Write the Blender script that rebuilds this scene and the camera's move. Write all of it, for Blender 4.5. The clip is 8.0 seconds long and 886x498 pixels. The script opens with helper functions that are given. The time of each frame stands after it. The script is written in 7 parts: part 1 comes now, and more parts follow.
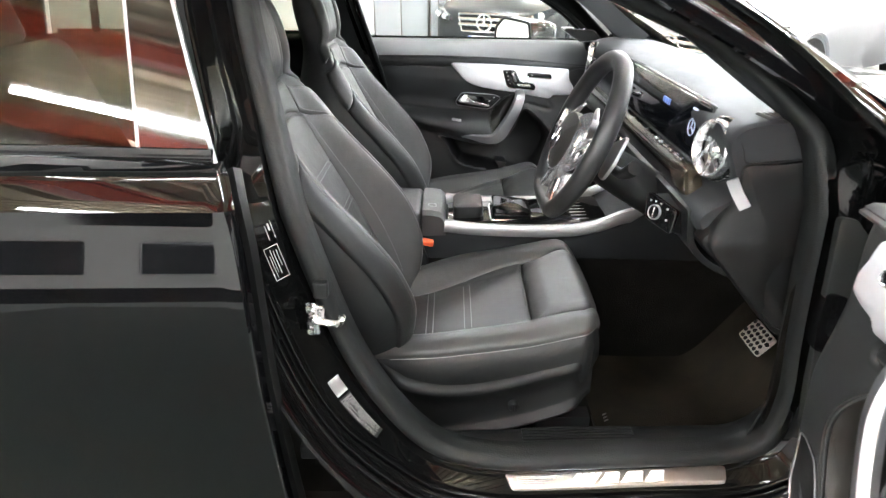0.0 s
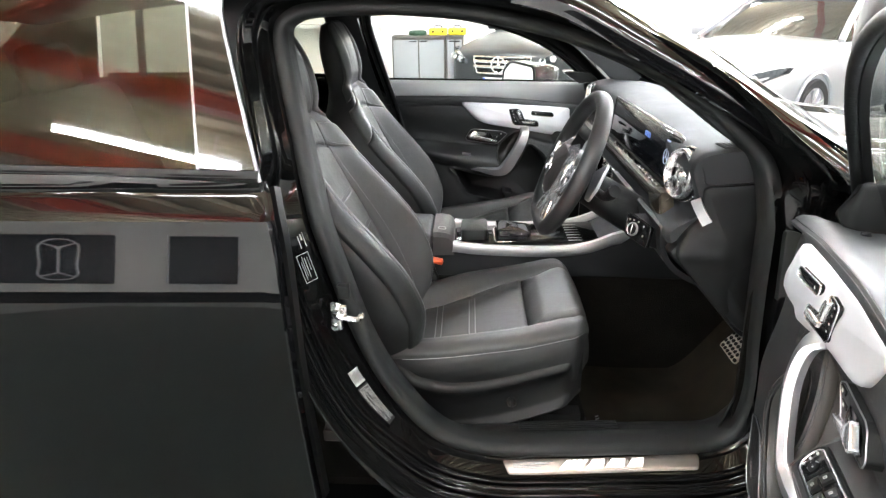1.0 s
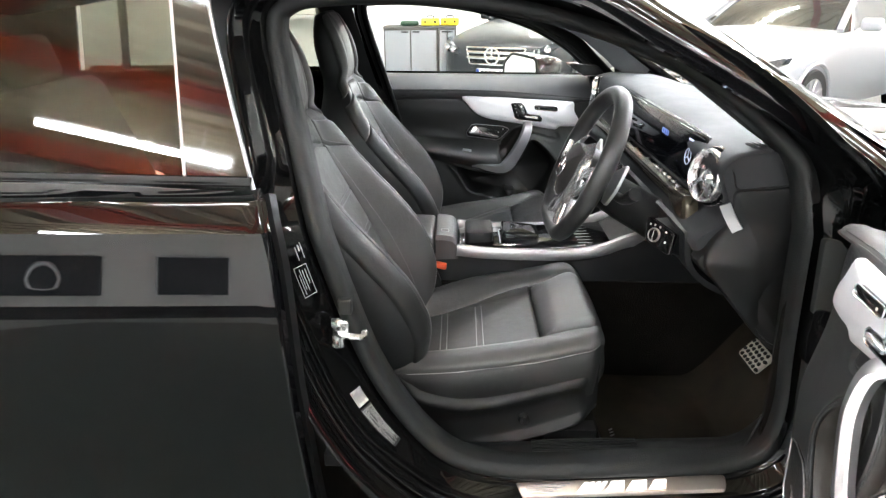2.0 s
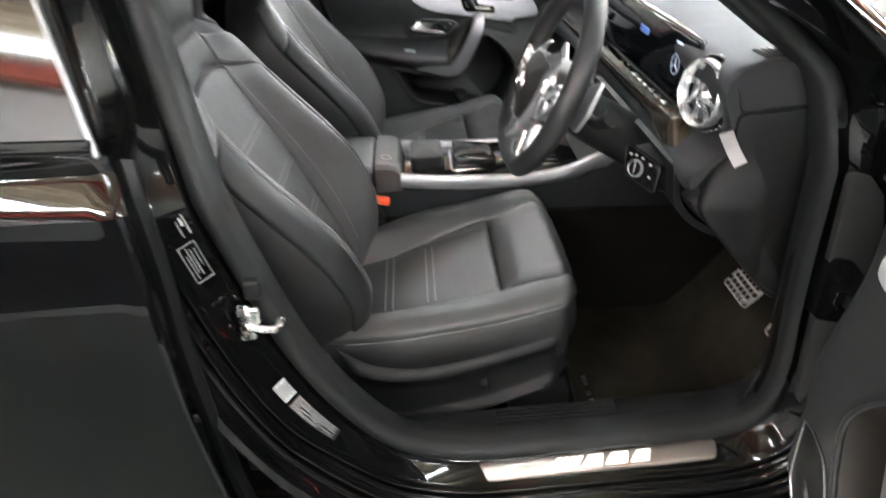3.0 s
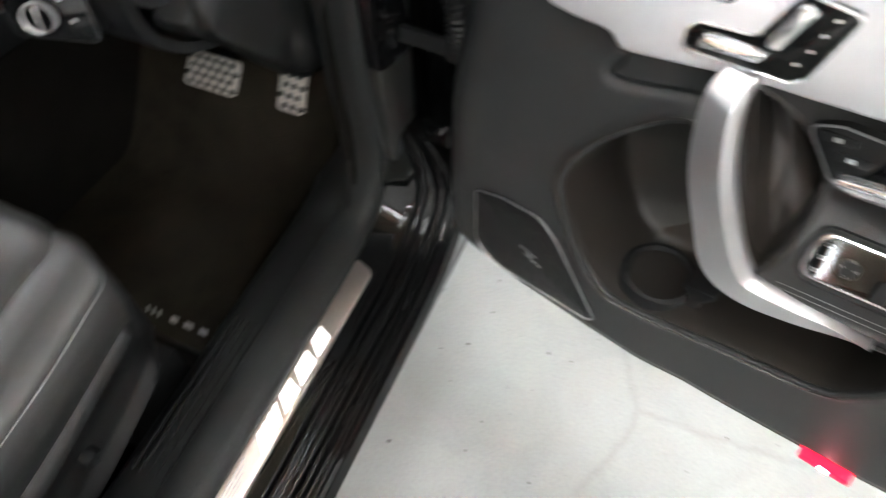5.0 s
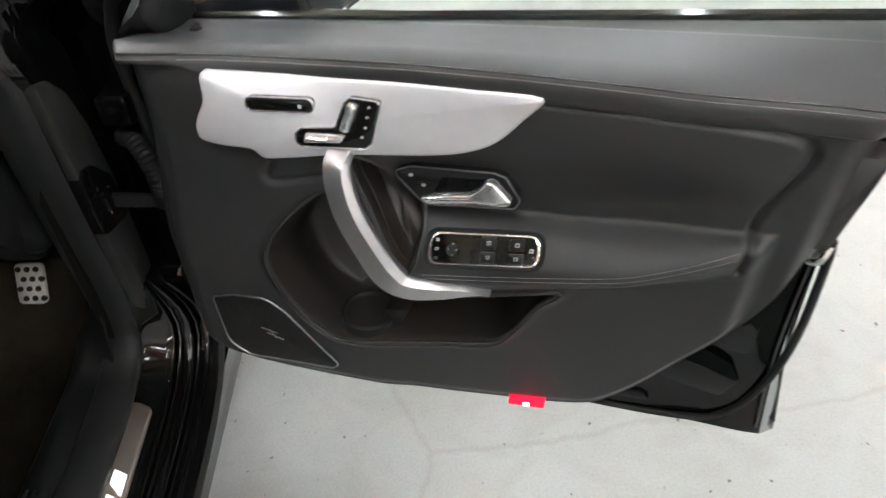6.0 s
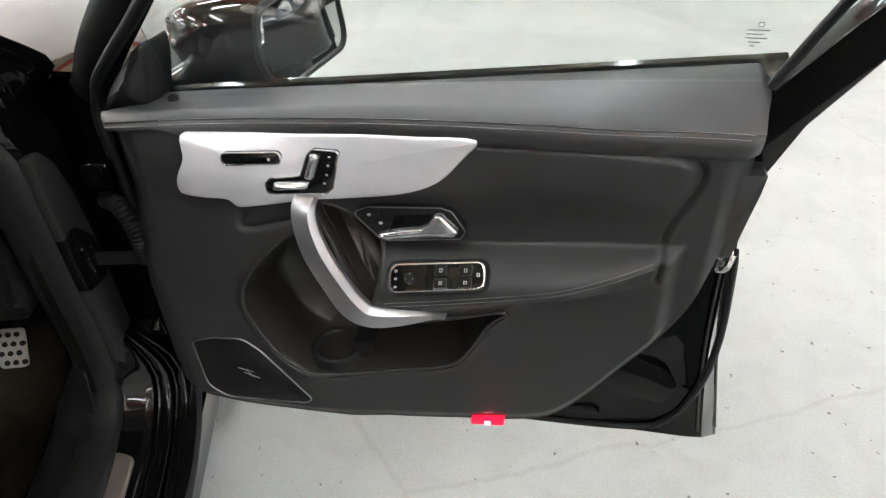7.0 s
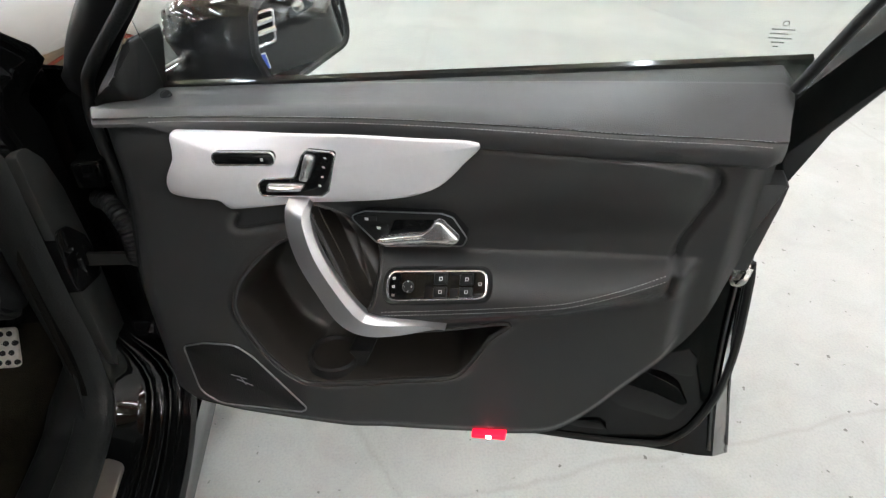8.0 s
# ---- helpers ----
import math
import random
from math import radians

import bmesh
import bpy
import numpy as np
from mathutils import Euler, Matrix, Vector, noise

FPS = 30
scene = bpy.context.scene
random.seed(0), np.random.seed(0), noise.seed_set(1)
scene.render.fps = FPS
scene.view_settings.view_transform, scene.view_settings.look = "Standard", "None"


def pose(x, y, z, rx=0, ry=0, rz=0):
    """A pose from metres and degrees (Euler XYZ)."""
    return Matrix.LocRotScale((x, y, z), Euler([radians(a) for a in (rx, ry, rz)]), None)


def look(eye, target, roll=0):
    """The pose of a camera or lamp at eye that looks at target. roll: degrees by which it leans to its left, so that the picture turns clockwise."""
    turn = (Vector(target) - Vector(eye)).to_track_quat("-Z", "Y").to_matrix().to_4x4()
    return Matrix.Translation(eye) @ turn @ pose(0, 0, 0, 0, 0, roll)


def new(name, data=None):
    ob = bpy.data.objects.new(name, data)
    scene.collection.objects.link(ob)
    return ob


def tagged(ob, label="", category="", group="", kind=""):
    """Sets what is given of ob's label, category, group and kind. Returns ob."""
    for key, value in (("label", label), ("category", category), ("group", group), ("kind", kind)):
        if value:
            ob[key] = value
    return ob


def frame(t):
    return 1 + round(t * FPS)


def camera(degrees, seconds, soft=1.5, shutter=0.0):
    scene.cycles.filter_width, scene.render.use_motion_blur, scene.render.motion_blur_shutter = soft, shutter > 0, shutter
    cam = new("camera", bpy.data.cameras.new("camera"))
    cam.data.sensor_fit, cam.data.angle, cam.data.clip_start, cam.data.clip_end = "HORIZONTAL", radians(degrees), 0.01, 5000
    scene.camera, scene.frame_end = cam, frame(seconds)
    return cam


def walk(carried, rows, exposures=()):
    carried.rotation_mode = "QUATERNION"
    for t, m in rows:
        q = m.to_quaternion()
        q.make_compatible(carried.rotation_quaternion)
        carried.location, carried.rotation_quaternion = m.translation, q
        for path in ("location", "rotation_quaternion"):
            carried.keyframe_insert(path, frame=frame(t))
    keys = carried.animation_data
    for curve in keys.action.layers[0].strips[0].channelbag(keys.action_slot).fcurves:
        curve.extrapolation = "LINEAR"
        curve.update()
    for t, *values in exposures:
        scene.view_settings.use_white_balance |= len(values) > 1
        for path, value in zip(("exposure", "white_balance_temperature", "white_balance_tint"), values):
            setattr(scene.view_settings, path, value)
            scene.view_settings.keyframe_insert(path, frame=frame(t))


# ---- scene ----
# ---------------------------------------------------------------- camera
cam = camera(67.5, 8.0, soft=1.3, shutter=0.35)
PATH = [
    (0, (-0.107, -1.04, 1.337), (-0.135, 0.791, 0.534), -0.2),
    (0.5, (-0.085, -1.185, 1.349), (-0.134, 0.68, 0.627), -0.4),
    (1, (-0.079, -1.248, 1.362), (-0.158, 0.625, 0.666), -0.5),
    (2.3, (-0.125, -1.057, 1.359), (-0.167, 0.796, 0.608), -0.7),
    (2.5, (-0.1, -0.993, 1.371), (-0.17, 0.843, 0.579), -2.0),
    (3, (-0.076, -0.842, 1.355), (-0.025, 0.874, 0.328), -2.3),
    (3.5, (-0.124, -0.677, 1.31), (0.283, 0.791, 0.014), 0.6),
    (4, (-0.095, -0.536, 1.244), (0.436, 0.717, -0.222), -0.3),
    (4.5, (-0.008, -0.437, 1.23), (0.578, 0.587, -0.385), -6.1),
    (5, (-0.035, -0.359, 1.246), (1.019, 0.115, -0.386), -0.5),
    (5.2, (-0.054, -0.364, 1.265), (1.124, -0.105, -0.33), 1.9),
    (6.3, (-0.317, -0.525, 1.372), (1.239, -0.617, 0.119), -1.2),
    (6.5, (-0.345, -0.526, 1.377), (1.237, -0.642, 0.159), -1.6),
    (7, (-0.365, -0.504, 1.383), (1.242, -0.677, 0.206), -1.1),
    (7.5, (-0.358, -0.501, 1.38), (1.251, -0.695, 0.208), -1.0),
    (8, (-0.327, -0.522, 1.365), (1.285, -0.662, 0.189), -0.8),
]
EXPOSURES = [(0, 1.82), (0.5, 1.64), (1, 1.62), (2.5, 1.52), (3.0, 1.58), (3.5, 1.62), (4.0, 1.64), (4.5, 1.6), (5.2, 1.2), (6.3, 0.685), (8, 0.67)]
walk(cam, [(t, look(eye, target, roll)) for t, eye, target, roll in PATH], EXPOSURES)

# ---------------------------------------------------------------- world and light
world = bpy.data.worlds.new("hall_air")
scene.world = world
world.use_nodes = True
world.node_tree.nodes["Background"].inputs[0].default_value = (0.9, 0.95, 1.0, 1)
world.node_tree.nodes["Background"].inputs[1].default_value = 0.012

# ---------------------------------------------------------------- materials
def material(name, col, rough=0.5, metal=0.0, coat=0.0, bump=0.0, bscale=600.0, var=0.12, vscale=7.0,
             trans=0.0, ior=1.45, emit=0.0, spec=0.5, rvar=0.08, crease=0.0):
    m = bpy.data.materials.new(name)
    m.use_nodes = True
    nt = m.node_tree
    b = nt.nodes["Principled BSDF"]
    b.inputs["Roughness"].default_value = rough
    b.inputs["Metallic"].default_value = metal
    b.inputs["IOR"].default_value = ior
    b.inputs["Specular IOR Level"].default_value = spec
    b.inputs["Coat Weight"].default_value = coat
    b.inputs["Coat Roughness"].default_value = 0.02
    b.inputs["Coat IOR"].default_value = 1.5
    b.inputs["Transmission Weight"].default_value = trans
    b.inputs["Base Color"].default_value = (*col, 1)
    if emit:
        b.inputs["Emission Color"].default_value = (*col, 1)
        b.inputs["Emission Strength"].default_value = emit
        return m
    tc = nt.nodes.new("ShaderNodeTexCoord")
    src = tc.outputs["Object"]
    if var:
        n1 = nt.nodes.new("ShaderNodeTexNoise")
        n1.inputs["Scale"].default_value = vscale
        n1.inputs["Detail"].default_value = 6
        n1.inputs["Roughness"].default_value = 0.65
        nt.links.new(src, n1.inputs["Vector"])
        r = nt.nodes.new("ShaderNodeMapRange")
        r.inputs["From Min"].default_value, r.inputs["From Max"].default_value = 0.3, 0.7
        r.inputs["To Min"].default_value, r.inputs["To Max"].default_value = 1 - var, 1 + var
        nt.links.new(n1.outputs["Fac"], r.inputs["Value"])
        mx = nt.nodes.new("ShaderNodeMix")
        mx.data_type, mx.blend_type = "RGBA", "MULTIPLY"
        mx.inputs[0].default_value = 1
        mx.inputs[6].default_value = (*col, 1)
        nt.links.new(r.outputs[0], mx.inputs[7])
        nt.links.new(mx.outputs[2], b.inputs["Base Color"])
        r2 = nt.nodes.new("ShaderNodeMapRange")
        r2.inputs["From Min"].default_value, r2.inputs["From Max"].default_value = 0.3, 0.7
        r2.inputs["To Min"].default_value, r2.inputs["To Max"].default_value = max(0.0, rough - rvar * rough), min(1.0, rough + rvar * rough * 2)
        nt.links.new(n1.outputs["Fac"], r2.inputs["Value"])
        nt.links.new(r2.outputs[0], b.inputs["Roughness"])
    if bump:
        n2 = nt.nodes.new("ShaderNodeTexVoronoi" if bscale > 500 else "ShaderNodeTexNoise")
        n2.inputs["Scale"].default_value = bscale
        nt.links.new(src, n2.inputs["Vector"])
        bp = nt.nodes.new("ShaderNodeBump")
        bp.inputs["Strength"].default_value = bump
        bp.inputs["Distance"].default_value = 0.0006 if bscale > 500 else 0.003
        nt.links.new(n2.outputs[0], bp.inputs["Height"])
        if crease:
            # soft folds of worn hide under the grain
            n3 = nt.nodes.new("ShaderNodeTexNoise")
            n3.inputs["Scale"].default_value, n3.inputs["Detail"].default_value, n3.inputs["Distortion"].default_value = 26.0, 4.0, 1.4
            nt.links.new(src, n3.inputs["Vector"])
            bq = nt.nodes.new("ShaderNodeBump")
            bq.inputs["Strength"].default_value, bq.inputs["Distance"].default_value = crease, 0.004
            nt.links.new(n3.outputs["Fac"], bq.inputs["Height"])
            nt.links.new(bq.outputs[0], bp.inputs["Normal"])
        nt.links.new(bp.outputs[0], b.inputs["Normal"])
    return m


FRAME_BLACK = material("satin_black_frame", (0.006, 0.006, 0.006), 0.35, spec=0.2, var=0.15, vscale=20)
PAINT = material("black_car_paint", (0.003, 0.003, 0.0033), 0.28, spec=0.0, coat=1.0, var=0.1, vscale=30)
PAINT_JAMB = material("black_jamb_paint", (0.003, 0.0031, 0.003), 0.10, spec=0.05, coat=0.42, var=0.2, vscale=12)
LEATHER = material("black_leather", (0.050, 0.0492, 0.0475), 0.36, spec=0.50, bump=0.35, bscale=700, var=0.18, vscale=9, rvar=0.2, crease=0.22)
LEATHER_DASH = material("black_stitched_hide", (0.024, 0.0247, 0.026), 0.66, spec=0.25, bump=0.3, bscale=800, var=0.12, vscale=8)
PILLAR_COAT = material("dull_black_coat", (0.024, 0.0250, 0.0235), 0.5, spec=0.35, bump=0.15, bscale=500, var=0.15, vscale=9)
SOFT = material("black_soft_plastic", (0.0125, 0.0128, 0.013), 0.45, spec=0.35, bump=0.4, bscale=900, var=0.12, vscale=10)
HARD = material("dark_hard_plastic", (0.010, 0.0102, 0.010), 0.42, spec=0.25, bump=0.3, bscale=800, var=0.15, vscale=14)
RUBBER = material("door_seal_rubber", (0.0125, 0.0132, 0.0128), 0.48, spec=0.28, bump=0.25, bscale=300, var=0.15, vscale=18)
CARPET = material("black_carpet", (0.0065, 0.0056, 0.0045), 1.0, bump=1.0, bscale=420, var=0.45, vscale=14, spec=0.1)
MAT_PILE = material("velour_mat_pile", (0.022, 0.0185, 0.013), 1.0, bump=1.0, bscale=380, var=0.5, vscale=9, spec=0.1)
SATIN = material("satin_aluminium", (0.79, 0.79, 0.815), 0.40, metal=0.5, var=0.04, vscale=20, bump=0.05, bscale=400)
SATIN_DARK = material("brushed_grey_metal", (0.42, 0.42, 0.43), 0.34, metal=1.0, var=0.06, vscale=30)
CHROME = material("bright_chrome", (0.88, 0.88, 0.89), 0.2, metal=1.0, var=0.04, vscale=15)
SATIN_CHROME = material("satin_chrome", (0.88, 0.88, 0.89), 0.2, metal=0.9, var=0.04, vscale=18)
STEEL = material("bare_steel", (0.72, 0.71, 0.70), 0.26, metal=1.0, var=0.12, vscale=60)
PEDAL = material("brushed_pedal_steel", (0.74, 0.70, 0.64), 0.42, metal=0.55, var=0.1, vscale=80)
SCUFF = material("brushed_scuff_plate", (0.66, 0.58, 0.52), 0.34, metal=0.9, var=0.03, vscale=25)
PIANO = material("gloss_black_trim", (0.006, 0.006, 0.006), 0.08, var=0.1)
SCREEN = material("display_glass", (0.004, 0.0045, 0.006), 0.07, var=0.0)
BRONZE = material("smoked_gloss_trim", (0.05, 0.042, 0.03), 0.12, metal=0.4, var=0.1)
ORANGE = material("orange_release_button", (0.75, 0.10, 0.03), 0.4, var=0.05)
RIM_HIDE = material("smooth_rim_hide", (0.020, 0.020, 0.0198), 0.40, spec=0.55, bump=0.25, bscale=700, var=0.15, vscale=12)
HUB = material("airbag_plastic", (0.026, 0.0235, 0.0215), 0.50, spec=0.45, bump=0.3, bscale=900, var=0.12, vscale=12)
KNEE = material("black_knee_plastic", (0.0075, 0.0082, 0.0088), 0.55, spec=0.18, bump=0.3, bscale=800, var=0.15, vscale=10)
# seat sides and shells, darker than the leather of the seat faces
SIDE_BLACK = material("black_seat_side", (0.014, 0.0142, 0.0140), 0.45, spec=0.35, bump=0.3, bscale=800, var=0.15, vscale=10, crease=0.2)
SEAT_PLASTIC = material("seat_side_plastic", (0.0085, 0.0086, 0.0085), 0.42, spec=0.28, bump=0.3, bscale=900, var=0.15, vscale=12)
PILLAR_GLOSS = material("pillar_gloss_black", (0.004, 0.004, 0.004), 0.04, ior=1.7, var=0.0)
PRINT = material("pale_print", (0.48, 0.48, 0.47), 0.6, var=0.05)
THREAD = material("grey_thread", (0.27, 0.27, 0.27), 0.8, var=0.0)
BLUE_GLOW = material("blue_display_light", (0.18, 0.3, 0.75), emit=0.22)
PALE_GLOW = material("pale_display_light", (0.55, 0.62, 0.8), emit=0.12)
PLATE_GLOW = material("lit_sill_lettering", (1.0, 0.97, 0.95), emit=0.9)
RED_GLOW = material("red_door_lamp", (1.0, 0.006, 0.03), emit=1.3)
RED_CORE = material("red_lamp_bulb", (1.0, 0.20, 0.24), emit=30.0)
GLASS = material("clear_window_glass", (0.90, 0.95, 0.925), 0.0, var=0.0, trans=1.0, ior=1.5)
TINT = material("privacy_glass", (0.47, 0.49, 0.43), 0.0, var=0.0, trans=1.0, ior=1.46)
MIRROR = material("mirror_glass", (0.88, 0.9, 0.9), 0.01, metal=1.0, var=0.0)
TYRE = material("tyre_rubber", (0.014, 0.014, 0.014), 0.75, bump=0.3, bscale=200)
LINING = material("black_roof_lining", (0.02, 0.02, 0.021), 0.95, bump=0.3, bscale=500)
WALL = material("white_painted_wall", (0.78, 0.77, 0.74), 0.7, var=0.05, vscale=1.2, bump=0.15, bscale=60)
CAB_GREY = material("grey_cabinet_paint", (0.24, 0.25, 0.265), 0.45, var=0.05, vscale=3)
CAB_DARK = material("dark_cabinet_frame", (0.09, 0.085, 0.075), 0.5, var=0.1)
# grey of the sheet added to darken what the rear door reflects
REFLECT_DARK = material("reflection_dark_grey", (0.068, 0.082, 0.072), 0.75, var=0.2, vscale=1.5, bump=0.3, bscale=120, spec=0.3)
ROOF_SHEET = material("tan_roof_sheet", (0.46, 0.385, 0.26), 0.6, var=0.22, vscale=0.9, bump=0.1, bscale=80)
RED_STEEL = material("red_oxide_steel", (0.42, 0.07, 0.035), 0.5, var=0.15, vscale=2)
LAMP = material("lamp_diffuser", (0.885, 0.945, 1.0), emit=68.0)
LAMP_FAR = material("bright_lamp_diffuser", (0.93, 0.955, 1.0), emit=118.0)
LAMP_WALL = material("row_lamp_diffuser", (0.94, 0.96, 1.0), emit=68.0)
LAMP_CASE = material("white_lamp_case", (0.75, 0.75, 0.74), 0.4, var=0.03)
SILVER_PAINT = material("silver_car_paint", (0.30, 0.31, 0.325), 0.3, metal=0.35, coat=1.0, var=0.03)
GREY_PAINT = material("dark_grey_car_paint", (0.03, 0.032, 0.034), 0.4, metal=0.0, spec=0.2, coat=0.5, var=0.05)
YELLOW = material("yellow_plastic", (0.8, 0.62, 0.03), 0.4)
AMBER = material("amber_lens", (0.9, 0.2, 0.02), 0.15, var=0.05)
BLUE = material("blue_plate_band", (0.03, 0.08, 0.45), 0.4)
PLATE = material("number_plate_white", (0.78, 0.78, 0.76), 0.35, var=0.03)
BANNER = material("dark_wall_panel", (0.03, 0.035, 0.04), 0.5, var=0.1)


def floor_material():
    m = bpy.data.materials.new("worn_concrete")
    m.use_nodes = True
    nt = m.node_tree
    b = nt.nodes["Principled BSDF"]
    tc = nt.nodes.new("ShaderNodeTexCoord")
    def noise_node(scale, detail, dist=0.0):
        n = nt.nodes.new("ShaderNodeTexNoise")
        n.inputs["Scale"].default_value, n.inputs["Detail"].default_value, n.inputs["Distortion"].default_value = scale, detail, dist
        nt.links.new(tc.outputs["Object"], n.inputs["Vector"])
        return n
    def ramp(src, stops):
        r = nt.nodes.new("ShaderNodeValToRGB")
        r.color_ramp.elements[0].position, r.color_ramp.elements[0].color = stops[0][0], (*stops[0][1], 1)
        r.color_ramp.elements[1].position, r.color_ramp.elements[1].color = stops[1][0], (*stops[1][1], 1)
        nt.links.new(src, r.inputs[0])
        return r
    def mult(a, c):
        mx = nt.nodes.new("ShaderNodeMix")
        mx.data_type, mx.blend_type = "RGBA", "MULTIPLY"
        mx.inputs[0].default_value = 1
        nt.links.new(a, mx.inputs[6])
        nt.links.new(c, mx.inputs[7])
        return mx.outputs[2]
    big = ramp(noise_node(0.9, 7, 0.6).outputs["Fac"], ((0.3, (0.325, 0.342, 0.336)), (0.72, (0.385, 0.402, 0.392))))
    mid = ramp(noise_node(7, 8, 1.2).outputs["Fac"], ((0.32, (0.91, 0.91, 0.90)), (0.6, (1, 1, 1))))
    grit = ramp(noise_node(160, 3).outputs["Fac"], ((0.3, (0.9, 0.9, 0.9)), (0.6, (1, 1, 1))))
    # short dark specks and chips
    sp = ramp(noise_node(38, 2).outputs["Fac"], ((0.245, (0.35, 0.34, 0.33)), (0.285, (1, 1, 1))))
    # hairline cracks
    vo = nt.nodes.new("ShaderNodeTexVoronoi")
    vo.feature = "DISTANCE_TO_EDGE"
    vo.inputs["Scale"].default_value = 0.42
    nd = noise_node(2.2, 6)
    ad = nt.nodes.new("ShaderNodeMix")
    ad.data_type = "RGBA"
    ad.inputs[0].default_value = 0.16
    nt.links.new(tc.outputs["Object"], ad.inputs[6])
    nt.links.new(nd.outputs["Color"], ad.inputs[7])
    nt.links.new(ad.outputs[2], vo.inputs["Vector"])
    cr = ramp(vo.outputs["Distance"], ((0.0, (0.89, 0.885, 0.87)), (0.003, (1, 1, 1))))
    col = mult(mult(mult(mult(big.outputs[0], mid.outputs[0]), grit.outputs[0]), sp.outputs[0]), cr.outputs[0])
    nt.links.new(col, b.inputs["Base Color"])
    rr = ramp(noise_node(2.5, 6, 0.8).outputs["Fac"], ((0.3, (0.30, 0.30, 0.30)), (0.7, (0.55, 0.55, 0.55))))
    nt.links.new(rr.outputs[0], b.inputs["Roughness"])
    bp = nt.nodes.new("ShaderNodeBump")
    bp.inputs["Strength"].default_value, bp.inputs["Distance"].default_value = 0.25, 0.002
    nt.links.new(noise_node(40, 6).outputs["Fac"], bp.inputs["Height"])
    nt.links.new(bp.outputs[0], b.inputs["Normal"])
    return m


CONCRETE = floor_material()

# ---------------------------------------------------------------- building tools
PLACE = {}


def thing(name, at, label, category, group="", kind=""):
    ob = new(name)
    ob.empty_display_size = 0.1
    ob.location = at
    PLACE[ob] = Vector(at)
    return tagged(ob, label, category, group, kind)


def finish(bm, sharp=38):
    bmesh.ops.remove_doubles(bm, verts=bm.verts, dist=0.00002)
    for f in bm.faces:
        f.smooth = True
    bm.normal_update()
    lim = radians(sharp)
    for e in bm.edges:
        if len(e.link_faces) == 1 or (len(e.link_faces) == 2 and e.calc_face_angle(0) > lim):
            e.smooth = False


def part(name, bm, mat, parent=None, label="", solid=0.0, flip=False, sharp=38, closed=True):
    """Links a bmesh, given in world metres, as one mesh object; its origin goes to its middle."""
    if closed and not solid:
        bmesh.ops.recalc_face_normals(bm, faces=bm.faces)
    finish(bm, sharp)
    if flip:
        bmesh.ops.reverse_faces(bm, faces=bm.faces)
    co = np.array([v.co[:] for v in bm.verts])
    mid = Vector((co.min(0) + co.max(0)) / 2)
    for v in bm.verts:
        v.co -= mid
    me = bpy.data.meshes.new(name)
    bm.to_mesh(me)
    bm.free()
    me.materials.append(mat)
    ob = new(name, me)
    ob.location = mid
    PLACE[ob] = mid
    while parent and parent.parent and parent.parent.parent:
        parent = parent.parent
    if parent:
        ob.parent = parent
        ob.location = mid - PLACE[parent]
    if solid:
        s = ob.modifiers.new("thickness", "SOLIDIFY")
        s.thickness, s.offset = solid, -1
    if label:
        ob["label"] = label
    if name in ("switch_marks", "embroidery", "seam", "grip_seam", "switch_marks", "studs", "bolts", "stay_bolts", "plate_bars", "label_print", "tread_ribs"):
        ob["kind"] = "stuff"
    return ob


def structure(name, bm, mat, label, category, **k):
    ob = part(name, bm, mat, None, "", **k)
    return tagged(ob, label, category, "", "structure")


def smooth(a, b, x):
    t = min(1.0, max(0.0, (x - a) / (b - a)))
    return t * t * (3 - 2 * t)


def lerp(a, b, t):
    return a + (b - a) * t


def along(pts, x):
    """Smooth curve through (x, value) pairs, in order of x."""
    if x <= pts[0][0]:
        return pts[0][1]
    if x >= pts[-1][0]:
        return pts[-1][1]
    n = len(pts)
    for i in range(n - 1):
        x0, y0 = pts[i]
        x1, y1 = pts[i + 1]
        if x <= x1:
            d = (y1 - y0) / (x1 - x0)
            m0 = d if i == 0 else 0.5 * (d + (y0 - pts[i - 1][1]) / (x0 - pts[i - 1][0]))
            m1 = d if i == n - 2 else 0.5 * (d + (pts[i + 2][1] - y1) / (pts[i + 2][0] - x1))
            h, t = x1 - x0, (x - x0) / (x1 - x0)
            return (2*t**3 - 3*t*t + 1) * y0 + (t**3 - 2*t*t + t) * h * m0 + (3*t*t - 2*t**3) * y1 + (t**3 - t*t) * h * m1


def spline(pts, n=8, closed=False):
    """Catmull-Rom through points of any dimension, n steps a span."""
    p = [np.array(q, float) for q in pts]
    m = len(p)
    out = []
    for i in range(m if closed else m - 1):
        a = p[(i - 1) % m] if closed or i else 2 * p[0] - p[1]
        b, c = p[i], p[(i + 1) % m]
        d = p[(i + 2) % m] if closed or i + 2 < m else 2 * c - b
        for k in range(n):
            t = k / n
            out.append(0.5 * (2*b + (c - a)*t + (2*a - 5*b + 4*c - d)*t*t + (3*b - a - 3*c + d)*t**3))
    if not closed:
        out.append(p[-1])
    return out


